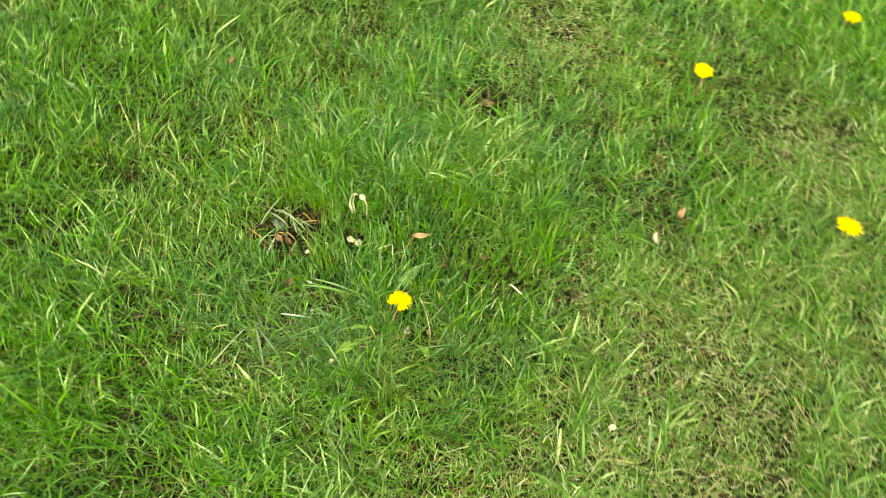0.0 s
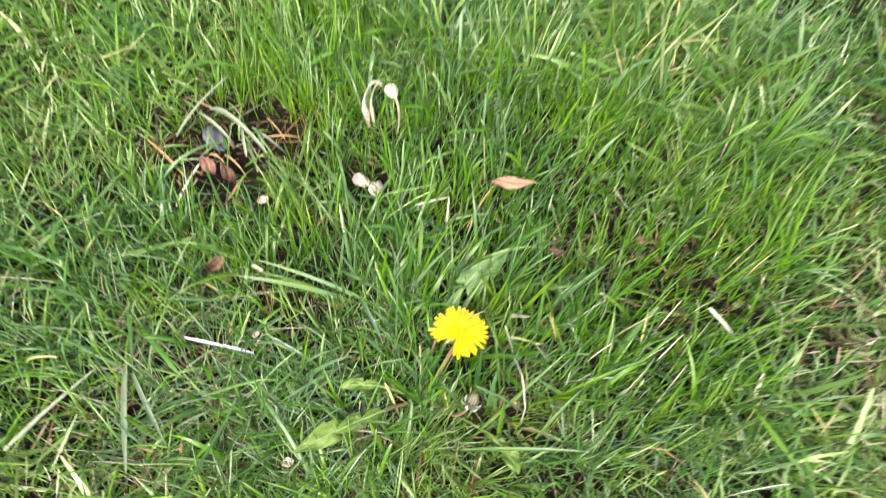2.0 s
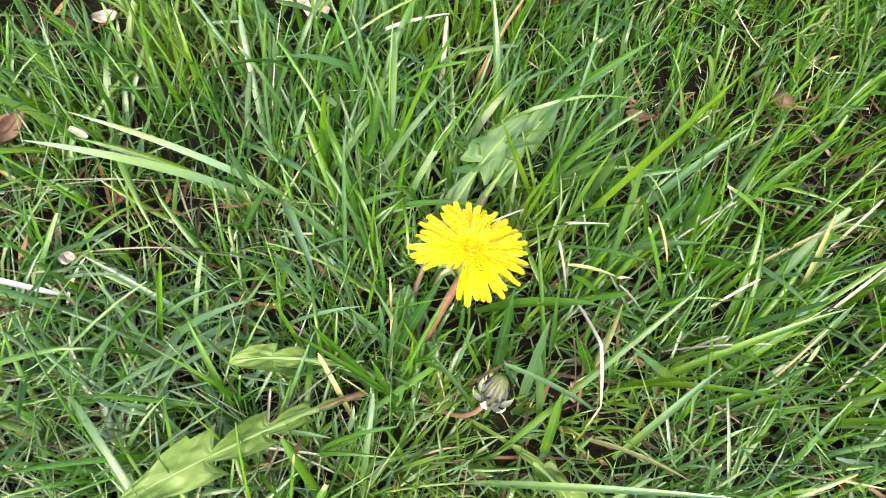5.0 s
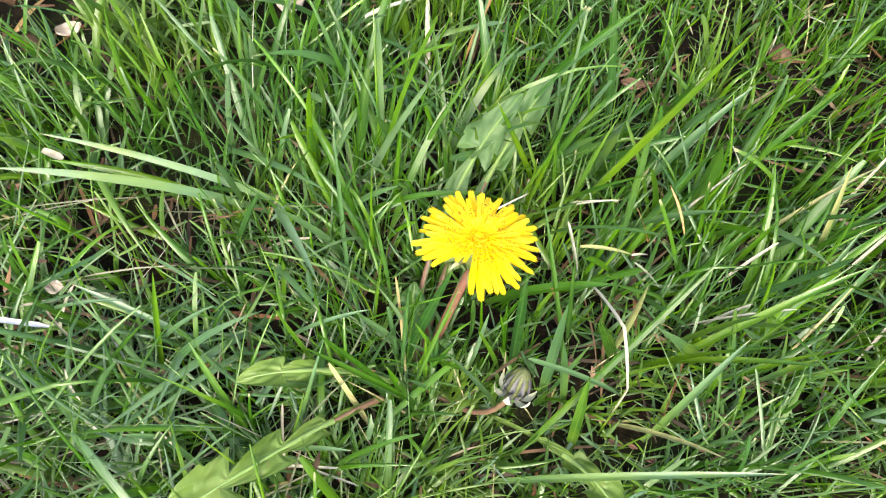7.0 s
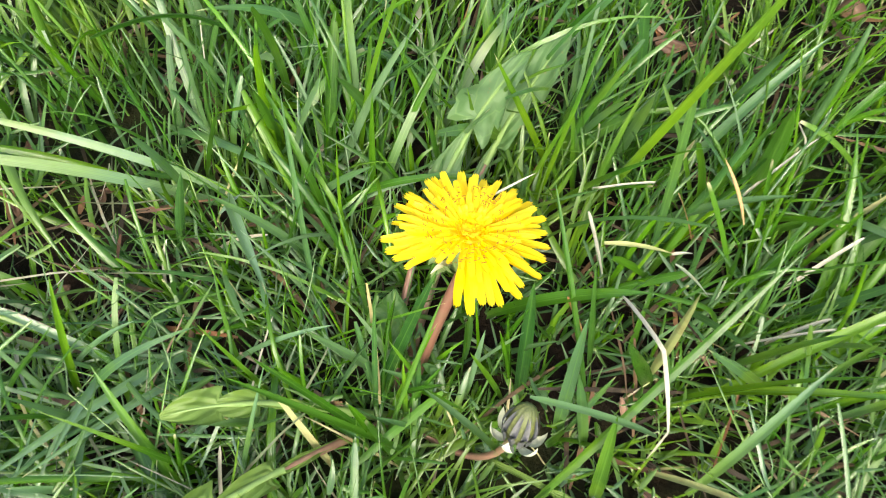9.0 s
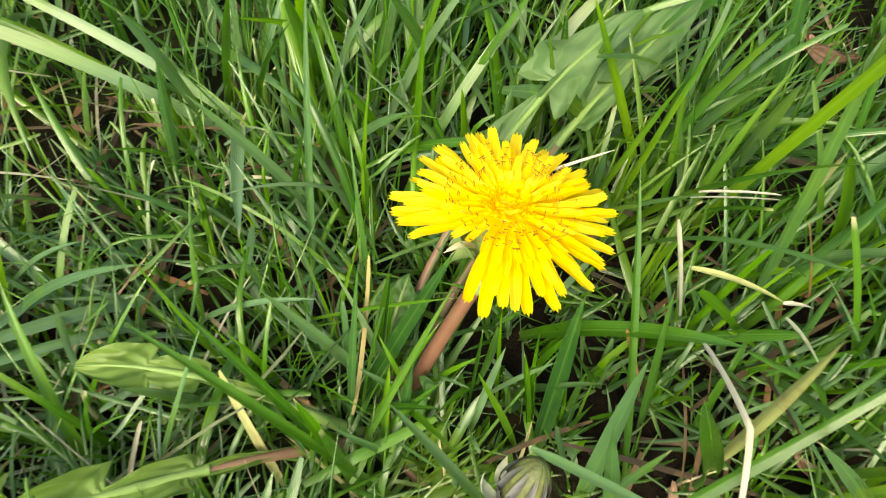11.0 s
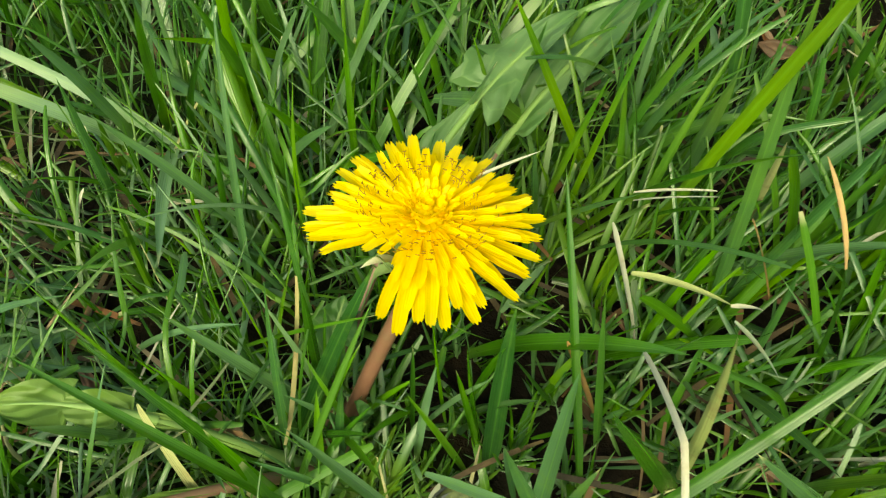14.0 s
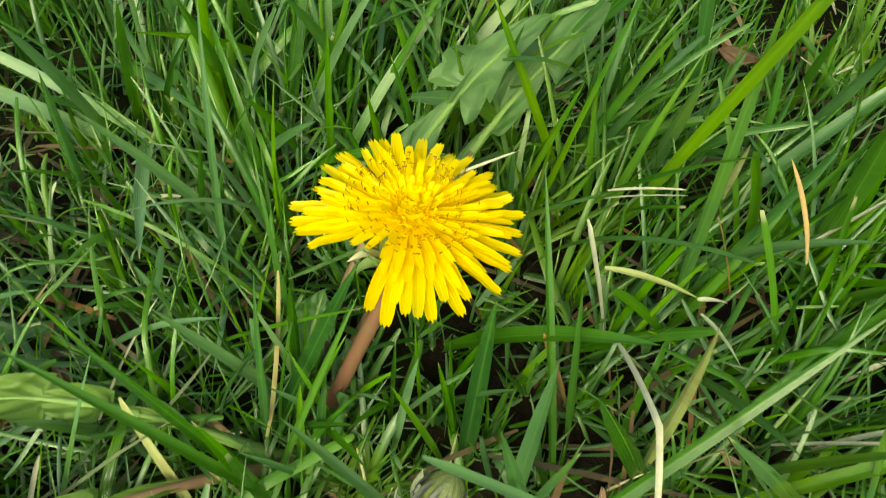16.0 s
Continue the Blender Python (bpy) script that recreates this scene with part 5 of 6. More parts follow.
strand("grass_blade", (-0.0848, 0.0264, 0.0010), (-0.0607, 0.0208, 0.0600), 0.003, 0.0029, MAT_BLADE, "green grass blade standing beside the dandelion", "grass blade", turn=-0.30, fold=0.50, twist=0.6, group="grass blades round the dandelion")
strand("grass_blade", (-0.0408, 0.0604, 0.0010), (-0.0411, 0.0394, 0.0550), 0.006, 0.0028, MAT_BLADE, "green grass blade standing beside the dandelion", "grass blade", turn=-1.08, fold=0.50, twist=0.6, group="grass blades round the dandelion")
strand("grass_blade", (-0.0658, 0.0423, 0.0010), (-0.0582, 0.0300, 0.0550), 0.006, 0.0026, MAT_BLADE, "green grass blade standing beside the dandelion", "grass blade", turn=-0.47, fold=0.50, twist=0.6, group="grass blades round the dandelion")
strand("grass_blade", (-0.0492, 0.0644, 0.0010), (-0.0265, 0.0538, 0.0500), 0.006, 0.0021, MAT_BLADE, "green grass blade standing beside the dandelion", "grass blade", turn=0.65, fold=0.50, twist=0.6, group="grass blades round the dandelion")
strand("grass_blade", (-0.0542, 0.0262, 0.0010), (-0.0287, 0.0274, 0.0400), 0.008, 0.0022, MAT_BLADE, "green grass blade standing beside the dandelion", "grass blade", turn=-1.34, fold=0.50, twist=0.6, group="grass blades round the dandelion")
strand("grass_blade", (0.0073, 0.0117, 0.0040), (0.0432, 0.0163, 0.0400), 0.012, 0.0036, MAT_BLADE, "broad dark green blade bowed over sideways", fold=0.3, twist=0.3, group="grass blades round the dandelion")
strand("grass_blade", (0.0275, 0.0578, 0.0010), (0.0472, 0.0511, 0.1170), 0.001, 0.0024, MAT_BLADE_LIME, "long folded green blade with a pale scar", fold=-0.9, twist=0.2, turn=1.20, group="grass blades round the dandelion")
strand("dry_straw", (0.0545, -0.0105, 0.0300), (0.0368, 0.0151, 0.0367), 0.002, 0.0011, MAT_STRAW_ONE, "white dry straw with a sharp kink", "straw", via=(0.0457, -0.0001, 0.0505), blunt=True, twist=0.3, group="straws round the dandelion")
strand("dry_straw", (0.0565, -0.0130, 0.0010), (0.0545, -0.0105, 0.0304), 0.001, 0.0010, MAT_STRAW_ONE, "white foot of the kinked straw", "straw", blunt=True, twist=0.3, group="straws round the dandelion")
strand("dry_straw", (0.0360, 0.0300, 0.0020), (0.0240, 0.0305, 0.0426), 0.003, 0.0013, MAT_STRAW_ONE, "pale dry straw standing in the grass", "straw", blunt=True, twist=0.8, group="straws round the dandelion")
strand("grass_blade", (0.0018, 0.0427, 0.0010), (0.0262, 0.0369, 0.0440), 0.004, 0.0014, MAT_BLADE, "green blade turning into a pale straw", "grass blade", turn=-1.79, fold=0.50, twist=0.2, group="grass blades round the dandelion")
strand("dry_straw", (0.0249, 0.0364, 0.0440), (0.0364, 0.0387, 0.0496), 0.001, 0.0006, MAT_STRAW_ONE, "pale straw lying level on the grass", "straw", blunt=True, twist=0.2, group="straws round the dandelion")
strand("dry_straw", (0.0242, 0.0443, 0.0300), (0.0373, 0.0420, 0.0440), 0.001, 0.0005, MAT_STRAW_ONE, "pale straw lying level on the grass", "straw", blunt=True, twist=0.2, group="straws round the dandelion")
strand("dry_straw", (0.0015, 0.0239, 0.0480), (0.0103, 0.0306, 0.0530), 0.000, 0.0006, MAT_STRAW_ONE, "white straw resting on the dandelion petals", "straw", blunt=False, twist=0.2, group="straws round the dandelion")
strand("dry_straw", (0.0679, 0.0407, 0.0020), (0.0555, 0.0307, 0.0550), 0.006, 0.0017, MAT_BLADE, "green stalk with a pale node under a tan tip", "straw", blunt=True, twist=0.8, group="straws round the dandelion")
strand("dry_straw", (0.0555, 0.0307, 0.0550), (0.0464, 0.0383, 0.0660), 0.003, 0.0008, MAT_STRAW_TAN, "tan withered tip of a grass stalk", "straw", blunt=False, twist=0.8, group="straws round the dandelion")
strand("dry_straw", (0.0435, 0.0433, 0.0400), (0.0550, 0.0488, 0.0100), 0.002, 0.0010, MAT_STRAW_TAN, "thin tan straw standing in the grass", "straw", blunt=True, twist=0.8, group="straws round the dandelion")
strand("dry_straw", (0.0346, 0.0123, 0.0040), (0.0254, 0.0135, 0.0300), 0.002, 0.0013, MAT_STRAW_TAN, "short tan straw bent in the grass", "straw", blunt=True, twist=0.8, group="straws round the dandelion")
strand("dry_straw", (0.0465, 0.0308, 0.0330), (0.0512, 0.0322, 0.0335), 0.0008, 0.0009, MAT_STRAW_ONE, "white torn tip caught in the grass", "straw", blunt=True, twist=1.2, group="straws round the dandelion")
strand("grass_blade", (0.0300, 0.0270, 0.0360), (0.0470, 0.0310, 0.0330), 0.003, 0.0013, MAT_STRAW_GREEN, "pale grass blade with a white torn tip", "grass blade", fold=0.4, twist=0.4, group="grass blades round the dandelion")
strand("dry_straw", (0.0480, 0.0290, 0.0320), (0.0590, 0.0270, 0.0240), 0.002, 0.0009, MAT_STRAW_PALE, "thin bleached blade crossing the grass", "straw", twist=0.5, group="straws round the dandelion")
strand("dry_straw", (0.0547, -0.0100, 0.0200), (0.0216, -0.0220, 0.0680), 0.006, 0.0016, MAT_BLADE_PALE, "pale grey-green blade with a tan tip bent beside the bud", "grass blade", blunt=True, twist=0.8, group="straws round the dandelion")
strand("dry_straw", (-0.0172, -0.0394, 0.0030), (-0.0314, -0.0302, 0.0300), 0.004, 0.0018, MAT_STRAW_GREEN, "pale dry blade leaning over", "straw", blunt=True, twist=0.8, group="straws round the dandelion")
strand("dry_straw", (-0.1041, -0.0554, 0.0270), (-0.0960, -0.0629, 0.0220), 0.0015, 0.0007, MAT_STRAW_ONE, "thin curled white straw hanging in the grass", "straw", via=(-0.1005, -0.0598, 0.0250), twist=0.3, group="straws round the dandelion")
strand("dry_straw", (-0.0945, -0.0666, 0.0210), (-0.0850, -0.0696, 0.0200), 0.001, 0.0009, MAT_STRAW_ONE, "short thin white straw lying in the grass", "straw", twist=0.3, group="straws round the dandelion")
strand("dry_straw", (-0.1614, -0.0530, 0.0230), (-0.1161, -0.0450, 0.0250), 0.001, 0.0022, MAT_STRAW_WHITE, "white straw lying in the grass", "straw", blunt=True, twist=0.2, group="straws round the dandelion")
strand("dry_straw", (-0.1880, -0.0820, 0.0160), (-0.1465, -0.1415, 0.0190), 0.008, 0.0036, MAT_STRAW_PALE, "bleached blade arched in the thin grass", "straw", twist=0.5, group="straws round the dandelion")
strand("dry_straw", (-0.1810, -0.0850, 0.0160), (-0.1340, -0.1170, 0.0200), 0.008, 0.0028, MAT_STRAW_PALE, "bleached blade arched in the thin grass", "straw", twist=0.5, group="straws round the dandelion")
strand("dry_straw", (-0.2225, -0.1555, 0.0160), (-0.2005, -0.0925, 0.0220), 0.003, 0.0028, MAT_STRAW_PALE, "pale straw lying in the thin grass", "straw", blunt=True, twist=0.8, group="straws round the dandelion")
strand("dry_straw", (-0.0402, 0.0920, 0.0040), (-0.0464, 0.1102, 0.0300), 0.002, 0.0022, MAT_STRAW_ONE, "white dry blade folded over", "straw", blunt=True, twist=0.8, group="straws round the dandelion")
strand("dry_straw", (-0.0667, 0.0969, 0.0260), (-0.0460, 0.1114, 0.0300), 0.002, 0.0020, MAT_STRAW_ONE, "white dry blade folded over", "straw", blunt=True, twist=0.8, group="straws round the dandelion")
strand("dry_straw", (0.1924, 0.0600, 0.0040), (0.1885, 0.0728, 0.0300), 0.002, 0.0030, MAT_STRAW_ONE, "white broken straw in the grass", "straw", blunt=True, twist=0.8, group="straws round the dandelion")
strand("dry_straw", (0.1905, 0.0600, 0.0040), (0.2128, 0.0624, 0.0200), 0.002, 0.0030, MAT_STRAW_ONE, "white broken straw in the grass", "straw", blunt=True, twist=0.8, group="straws round the dandelion")
strand("dry_straw", (0.1763, 0.0999, 0.0040), (0.1452, 0.1039, 0.0300), 0.004, 0.0030, MAT_STRAW_ONE, "pale straw bent in the grass", "straw", blunt=True, twist=0.8, group="straws round the dandelion")
strand("dry_straw", (-0.2510, 0.0480, 0.0040), (-0.2260, 0.0970, 0.0100), 0.022, 0.0032, MAT_BLADE_PALE, "grey-green dead blade bowed over bare soil", "straw", blunt=True, twist=0.4, group="straws round the dandelion")
strand("dry_straw", (-0.2540, 0.1200, 0.0060), (-0.1915, 0.1020, 0.0090), 0.034, 0.0042, MAT_STRAW_PALE, "grey-green dead blade bowed over bare soil", "straw", blunt=True, twist=0.4, group="straws round the dandelion")
strand("dry_straw", (-0.2300, 0.0360, 0.0040), (-0.2260, 0.0680, 0.0190), 0.004, 0.0024, MAT_STRAW_ONE, "white straw leaning over bare soil", "straw", blunt=True, twist=0.4, group="straws round the dandelion")
strand("dry_straw", (-0.2640, 0.0900, 0.0040), (-0.2440, 0.1420, 0.0280), 0.010, 0.0028, MAT_STRAW_PALE, "grey-green dead blade bowed over bare soil", "straw", blunt=True, twist=0.4, group="straws round the dandelion")
strand("dry_straw", (-0.2120, 0.1060, 0.0080), (-0.1850, 0.0800, 0.0180), 0.012, 0.0024, MAT_BLADE_PALE, "grey-green dead blade bowed over bare soil", "straw", blunt=True, twist=0.4, group="straws round the dandelion")
strand("dry_straw", (-0.2230, 0.1190, 0.0060), (-0.2000, 0.0890, 0.0160), 0.014, 0.0026, MAT_STRAW_PALE, "grey-green dead blade bowed over bare soil", "straw", blunt=True, twist=0.4, group="straws round the dandelion")
strand("dry_straw", (-0.1780, 0.1280, 0.0050), (-0.2050, 0.1120, 0.0080), 0.006, 0.0016, MAT_STRAW_TAN, "tan stalk lying on bare soil", "straw", blunt=True, twist=0.4, group="straws round the dandelion")
strand("dry_straw", (-0.2100, 0.1340, 0.0050), (-0.1860, 0.1200, 0.0080), 0.005, 0.0016, MAT_STRAW_TAN, "tan stalk lying on bare soil", "straw", blunt=True, twist=0.4, group="straws round the dandelion")
strand("dry_straw", (-0.1792, 0.0366, 0.0040), (-0.1645, 0.0446, 0.0350), 0.001, 0.0022, MAT_STRAW_GREEN, "yellowish stalk under a fallen petal", "straw", blunt=True, twist=0.8, group="straws round the dandelion")
strand("grass_blade", (-0.0618, 0.0244, 0.0010), (-0.1412, 0.0073, 0.0420), 0.016, 0.0026, MAT_BLADE_PALE, "pale bluish-green broad grass blade beside the dandelion", "grass blade", turn=0.70, fold=0.20, twist=0.2, group="grass blades round the dandelion")
strand("grass_blade", (-0.0877, 0.0176, 0.0040), (-0.1421, 0.0043, 0.0300), 0.014, 0.0028, MAT_BLADE, "long green blade with a white torn tip", "grass blade", turn=0.67, fold=0.50, twist=0.2, group="grass blades round the dandelion")
strand("dry_straw", (-0.1365, 0.0055, 0.0315), (-0.1465, 0.0075, 0.0285), 0.001, 0.0026, MAT_STRAW_ONE, "white torn tip of a long blade", "straw", blunt=True, twist=0.2, group="straws round the dandelion")
strand("grass_blade", (-0.0758, 0.0204, 0.0040), (-0.1463, -0.0092, 0.0450), 0.014, 0.0031, MAT_BLADE_PALE, "pale bluish-green broad grass blade beside the dandelion", "grass blade", turn=0.63, fold=0.20, twist=0.2, group="grass blades round the dandelion")
strand("grass_blade", (-0.0972, 0.0290, 0.0040), (-0.1232, 0.0519, 0.0450), 0.010, 0.0030, MAT_BLADE, "green grass blade standing beside the dandelion", "grass blade", turn=1.14, fold=0.50, twist=0.6, group="grass blades round the dandelion")
strand("grass_blade", (-0.1005, 0.0665, 0.0010), (-0.0911, 0.0589, 0.0500), 0.002, 0.0034, MAT_BLADE, "green grass blade standing beside the dandelion", "grass blade", turn=0.50, fold=0.50, twist=0.6, group="grass blades round the dandelion")
strand("grass_blade", (-0.0833, 0.0306, 0.0010), (-0.0417, -0.0100, 0.0350), 0.010, 0.0031, MAT_BLADE_PALE, "pale bluish-green broad grass blade beside the dandelion", "grass blade", turn=-0.05, fold=0.50, twist=0.6, group="grass blades round the dandelion")
strand("grass_blade", (0.0314, 0.0996, 0.0010), (0.0181, 0.1056, 0.0600), 0.004, 0.0030, MAT_BLADE, "tall thin green grass blade beside the dandelion", "grass blade", turn=0.67, fold=0.50, twist=0.6, group="grass blades round the dandelion")
strand("grass_blade", (0.0469, 0.0709, 0.0010), (0.0717, 0.0986, 0.0450), 0.008, 0.0030, MAT_BLADE_PALE, "pale bluish-green broad grass blade beside the dandelion", "grass blade", turn=-0.13, fold=0.50, twist=0.6, group="grass blades round the dandelion")
strand("grass_blade", (-0.0086, 0.0832, 0.0010), (0.0293, 0.1059, 0.0600), 0.012, 0.0033, MAT_BLADE, "tall thin green grass blade beside the dandelion", "grass blade", turn=-1.07, fold=0.50, twist=0.6, group="grass blades round the dandelion")
strand("grass_blade", (0.0921, 0.0650, 0.0010), (0.1154, 0.0818, 0.0450), 0.010, 0.0017, MAT_STRAW_GREEN, "withered pale grass blade lying over", "grass blade", turn=0.32, fold=0.50, twist=0.6, group="grass blades round the dandelion")
strand("grass_blade", (0.1146, 0.0626, 0.0010), (0.1052, 0.0783, 0.0450), 0.004, 0.0017, MAT_STRAW_GREEN, "withered pale grass blade lying over", "grass blade", turn=0.53, fold=0.50, twist=0.6, group="grass blades round the dandelion")
strand("grass_blade", (0.0686, 0.0088, 0.0010), (0.1121, 0.0418, 0.0500), 0.012, 0.0025, MAT_BLADE, "broad green grass blade beside the dandelion", "grass blade", turn=-0.05, fold=0.50, twist=0.6, group="grass blades round the dandelion")
strand("grass_blade", (0.0601, 0.0050, 0.0010), (0.0917, 0.0108, 0.0450), 0.010, 0.0024, MAT_BLADE, "broad green grass blade beside the dandelion", "grass blade", turn=0.55, fold=0.50, twist=0.6, group="grass blades round the dandelion")
strand("grass_blade", (0.0629, 0.0084, 0.0010), (0.1047, 0.0091, 0.0450), 0.010, 0.0025, MAT_BLADE, "broad green grass blade beside the dandelion", "grass blade", turn=0.14, fold=0.50, twist=0.6, group="grass blades round the dandelion")
strand("grass_blade", (0.0689, -0.0168, 0.0010), (0.0821, 0.0103, 0.0450), 0.012, 0.0024, MAT_BLADE_PALE, "pale bluish-green broad grass blade beside the dandelion", "grass blade", turn=0.26, fold=0.50, twist=0.6, group="grass blades round the dandelion")
strand("grass_blade", (0.0704, 0.0165, 0.0010), (0.0843, 0.0181, 0.0450), 0.008, 0.0023, MAT_BLADE, "broad green grass blade beside the dandelion", "grass blade", turn=0.09, fold=0.50, twist=0.6, group="grass blades round the dandelion")
strand("grass_blade", (0.0237, -0.0446, 0.0010), (0.0996, -0.0223, 0.0400), 0.010, 0.0023, MAT_BLADE_PALE, "pale bluish-green broad grass blade beside the dandelion", "grass blade", turn=-0.13, fold=0.50, twist=0.6, group="grass blades round the dandelion")
strand("grass_blade", (0.0569, -0.0147, 0.0010), (0.0828, -0.0238, 0.0400), 0.010, 0.0016, MAT_STRAW_GREEN, "withered pale grass blade lying over", "grass blade", turn=-0.07, fold=0.50, twist=0.6, group="grass blades round the dandelion")
strand("grass_blade", (0.0465, -0.0274, 0.0010), (0.0408, -0.0144, 0.0450), 0.004, 0.0032, MAT_BLADE, "broad green grass blade beside the dandelion", "grass blade", turn=0.50, fold=0.50, twist=0.6, group="grass blades round the dandelion")
strand("grass_blade", (-0.0611, -0.0342, 0.0010), (-0.1150, -0.0315, 0.0300), 0.010, 0.0023, MAT_BLADE_PALE, "pale bluish-green broad grass blade beside the dandelion", "grass blade", turn=-0.26, fold=0.50, twist=0.6, group="grass blades round the dandelion")
strand("grass_blade", (-0.0585, -0.0133, 0.0010), (-0.0854, -0.0695, 0.0300), 0.010, 0.0026, MAT_BLADE_PALE, "pale bluish-green broad grass blade beside the dandelion", "grass blade", turn=0.60, fold=0.50, twist=0.6, group="grass blades round the dandelion")
strand("grass_blade", (-0.0574, -0.0214, 0.0010), (-0.0772, -0.0653, 0.0300), 0.010, 0.0022, MAT_BLADE_PALE, "pale bluish-green broad grass blade beside the dandelion", "grass blade", turn=0.83, fold=0.50, twist=0.6, group="grass blades round the dandelion")
strand("grass_blade", (-0.0445, -0.0595, 0.0010), (-0.0698, -0.0383, 0.0400), 0.010, 0.0022, MAT_BLADE, "green grass blade standing beside the dandelion", "grass blade", turn=-0.28, fold=0.50, twist=0.6, group="grass blades round the dandelion")
strand("grass_blade", (-0.0859, -0.0463, 0.0010), (-0.0855, -0.0240, 0.0450), 0.004, 0.0019, MAT_BLADE, "tall thin green grass blade beside the dandelion", "grass blade", turn=-1.12, fold=0.50, twist=0.6, group="grass blades round the dandelion")
strand("grass_blade", (-0.0867, -0.0387, 0.0010), (-0.0613, -0.0698, 0.0300), 0.004, 0.0017, MAT_BLADE_PALE, "pale bluish-green broad grass blade beside the dandelion", "grass blade", turn=0.11, fold=0.50, twist=0.6, group="grass blades round the dandelion")
strand("grass_blade", (0.0059, -0.0091, 0.0010), (0.0043, -0.0009, 0.0340), 0.006, 0.0014, MAT_BLADE, "short green grass blade by the foot of the dandelion", "grass blade", turn=-1.36, fold=0.50, twist=0.6, group="grass blades round the dandelion")
strand("grass_blade", (0.0082, -0.0116, 0.0010), (0.0093, -0.0018, 0.0340), 0.006, 0.0016, MAT_BLADE_PALE, "short green grass blade by the foot of the dandelion", "grass blade", turn=-0.66, fold=0.50, twist=0.6, group="grass blades round the dandelion")
strand("grass_blade", (0.0182, -0.0046, 0.0010), (0.0124, -0.0010, 0.0340), 0.006, 0.0013, MAT_BLADE, "short green grass blade by the foot of the dandelion", "grass blade", turn=-0.13, fold=0.50, twist=0.6, group="grass blades round the dandelion")
strand("grass_blade", (0.0096, -0.0020, 0.0010), (0.0052, 0.0042, 0.0340), 0.006, 0.0013, MAT_BLADE, "short green grass blade by the foot of the dandelion", "grass blade", turn=0.94, fold=0.50, twist=0.6, group="grass blades round the dandelion")
strand("grass_blade", (0.0118, 0.0015, 0.0010), (0.0176, 0.0063, 0.0340), 0.006, 0.0015, MAT_BLADE, "short green grass blade by the foot of the dandelion", "grass blade", turn=-1.05, fold=0.50, twist=0.6, group="grass blades round the dandelion")
strand("grass_blade", (0.0057, -0.0051, 0.0010), (0.0180, 0.0004, 0.0340), 0.006, 0.0012, MAT_BLADE_PALE, "short green grass blade by the foot of the dandelion", "grass blade", turn=-1.41, fold=0.50, twist=0.6, group="grass blades round the dandelion")
strand("grass_blade", (0.0175, -0.0084, 0.0010), (0.0074, -0.0081, 0.0340), 0.006, 0.0015, MAT_BLADE, "short green grass blade by the foot of the dandelion", "grass blade", turn=0.86, fold=0.50, twist=0.6, group="grass blades round the dandelion")
strand("grass_blade", (0.0044, -0.0010, 0.0010), (0.0053, -0.0176, 0.0340), 0.006, 0.0013, MAT_BLADE, "short green grass blade by the foot of the dandelion", "grass blade", turn=0.59, fold=0.50, twist=0.6, group="grass blades round the dandelion")
strand("grass_blade", (-0.0094, -0.0133, 0.0010), (0.0111, -0.0213, 0.0340), 0.006, 0.0014, MAT_BLADE, "short green grass blade by the foot of the dandelion", "grass blade", turn=-0.16, fold=0.50, twist=0.6, group="grass blades round the dandelion")
strand("grass_blade", (0.0012, -0.0233, 0.0010), (-0.0078, -0.0286, 0.0340), 0.006, 0.0013, MAT_BLADE_PALE, "short green grass blade by the foot of the dandelion", "grass blade", turn=0.50, fold=0.50, twist=0.6, group="grass blades round the dandelion")
strand("grass_blade", (-0.0121, -0.0307, 0.0010), (-0.0174, -0.0329, 0.0340), 0.006, 0.0015, MAT_BLADE, "short green grass blade by the foot of the dandelion", "grass blade", turn=0.44, fold=0.50, twist=0.6, group="grass blades round the dandelion")
strand("grass_blade", (-0.0346, -0.0267, 0.0010), (-0.0078, -0.0343, 0.0340), 0.006, 0.0013, MAT_BLADE, "short green grass blade by the foot of the dandelion", "grass blade", turn=0.02, fold=0.50, twist=0.6, group="grass blades round the dandelion")
strand("grass_blade", (0.0042, -0.0167, 0.0010), (-0.0121, -0.0100, 0.0300), 0.005, 0.0016, MAT_BLADE, "short green grass blade in front of the flower stem", "grass blade", turn=0.59, fold=0.50, twist=0.6, group="grass blades round the dandelion")
strand("grass_blade", (-0.0076, -0.0249, 0.0010), (0.0028, -0.0113, 0.0300), 0.005, 0.0014, MAT_BLADE, "short green grass blade in front of the flower stem", "grass blade", turn=-0.29, fold=0.50, twist=0.6, group="grass blades round the dandelion")
strand("grass_blade", (-0.0016, -0.0227, 0.0010), (-0.0038, -0.0107, 0.0300), 0.005, 0.0017, MAT_BLADE_DARK, "short green grass blade in front of the flower stem", "grass blade", turn=-0.52, fold=0.50, twist=0.6, group="grass blades round the dandelion")
strand("grass_blade", (-0.0032, -0.0121, 0.0010), (-0.0111, -0.0172, 0.0300), 0.005, 0.0013, MAT_BLADE_PALE, "short green grass blade in front of the flower stem", "grass blade", turn=0.62, fold=0.50, twist=0.6, group="grass blades round the dandelion")
strand("grass_blade", (-0.0030, -0.0261, 0.0010), (-0.0068, -0.0139, 0.0300), 0.005, 0.0016, MAT_BLADE, "short green grass blade in front of the flower stem", "grass blade", turn=-0.70, fold=0.50, twist=0.6, group="grass blades round the dandelion")
strand("grass_blade", (-0.0150, -0.0199, 0.0010), (0.0055, -0.0155, 0.0300), 0.005, 0.0014, MAT_BLADE, "short green grass blade in front of the flower stem", "grass blade", turn=-0.41, fold=0.50, twist=0.6, group="grass blades round the dandelion")
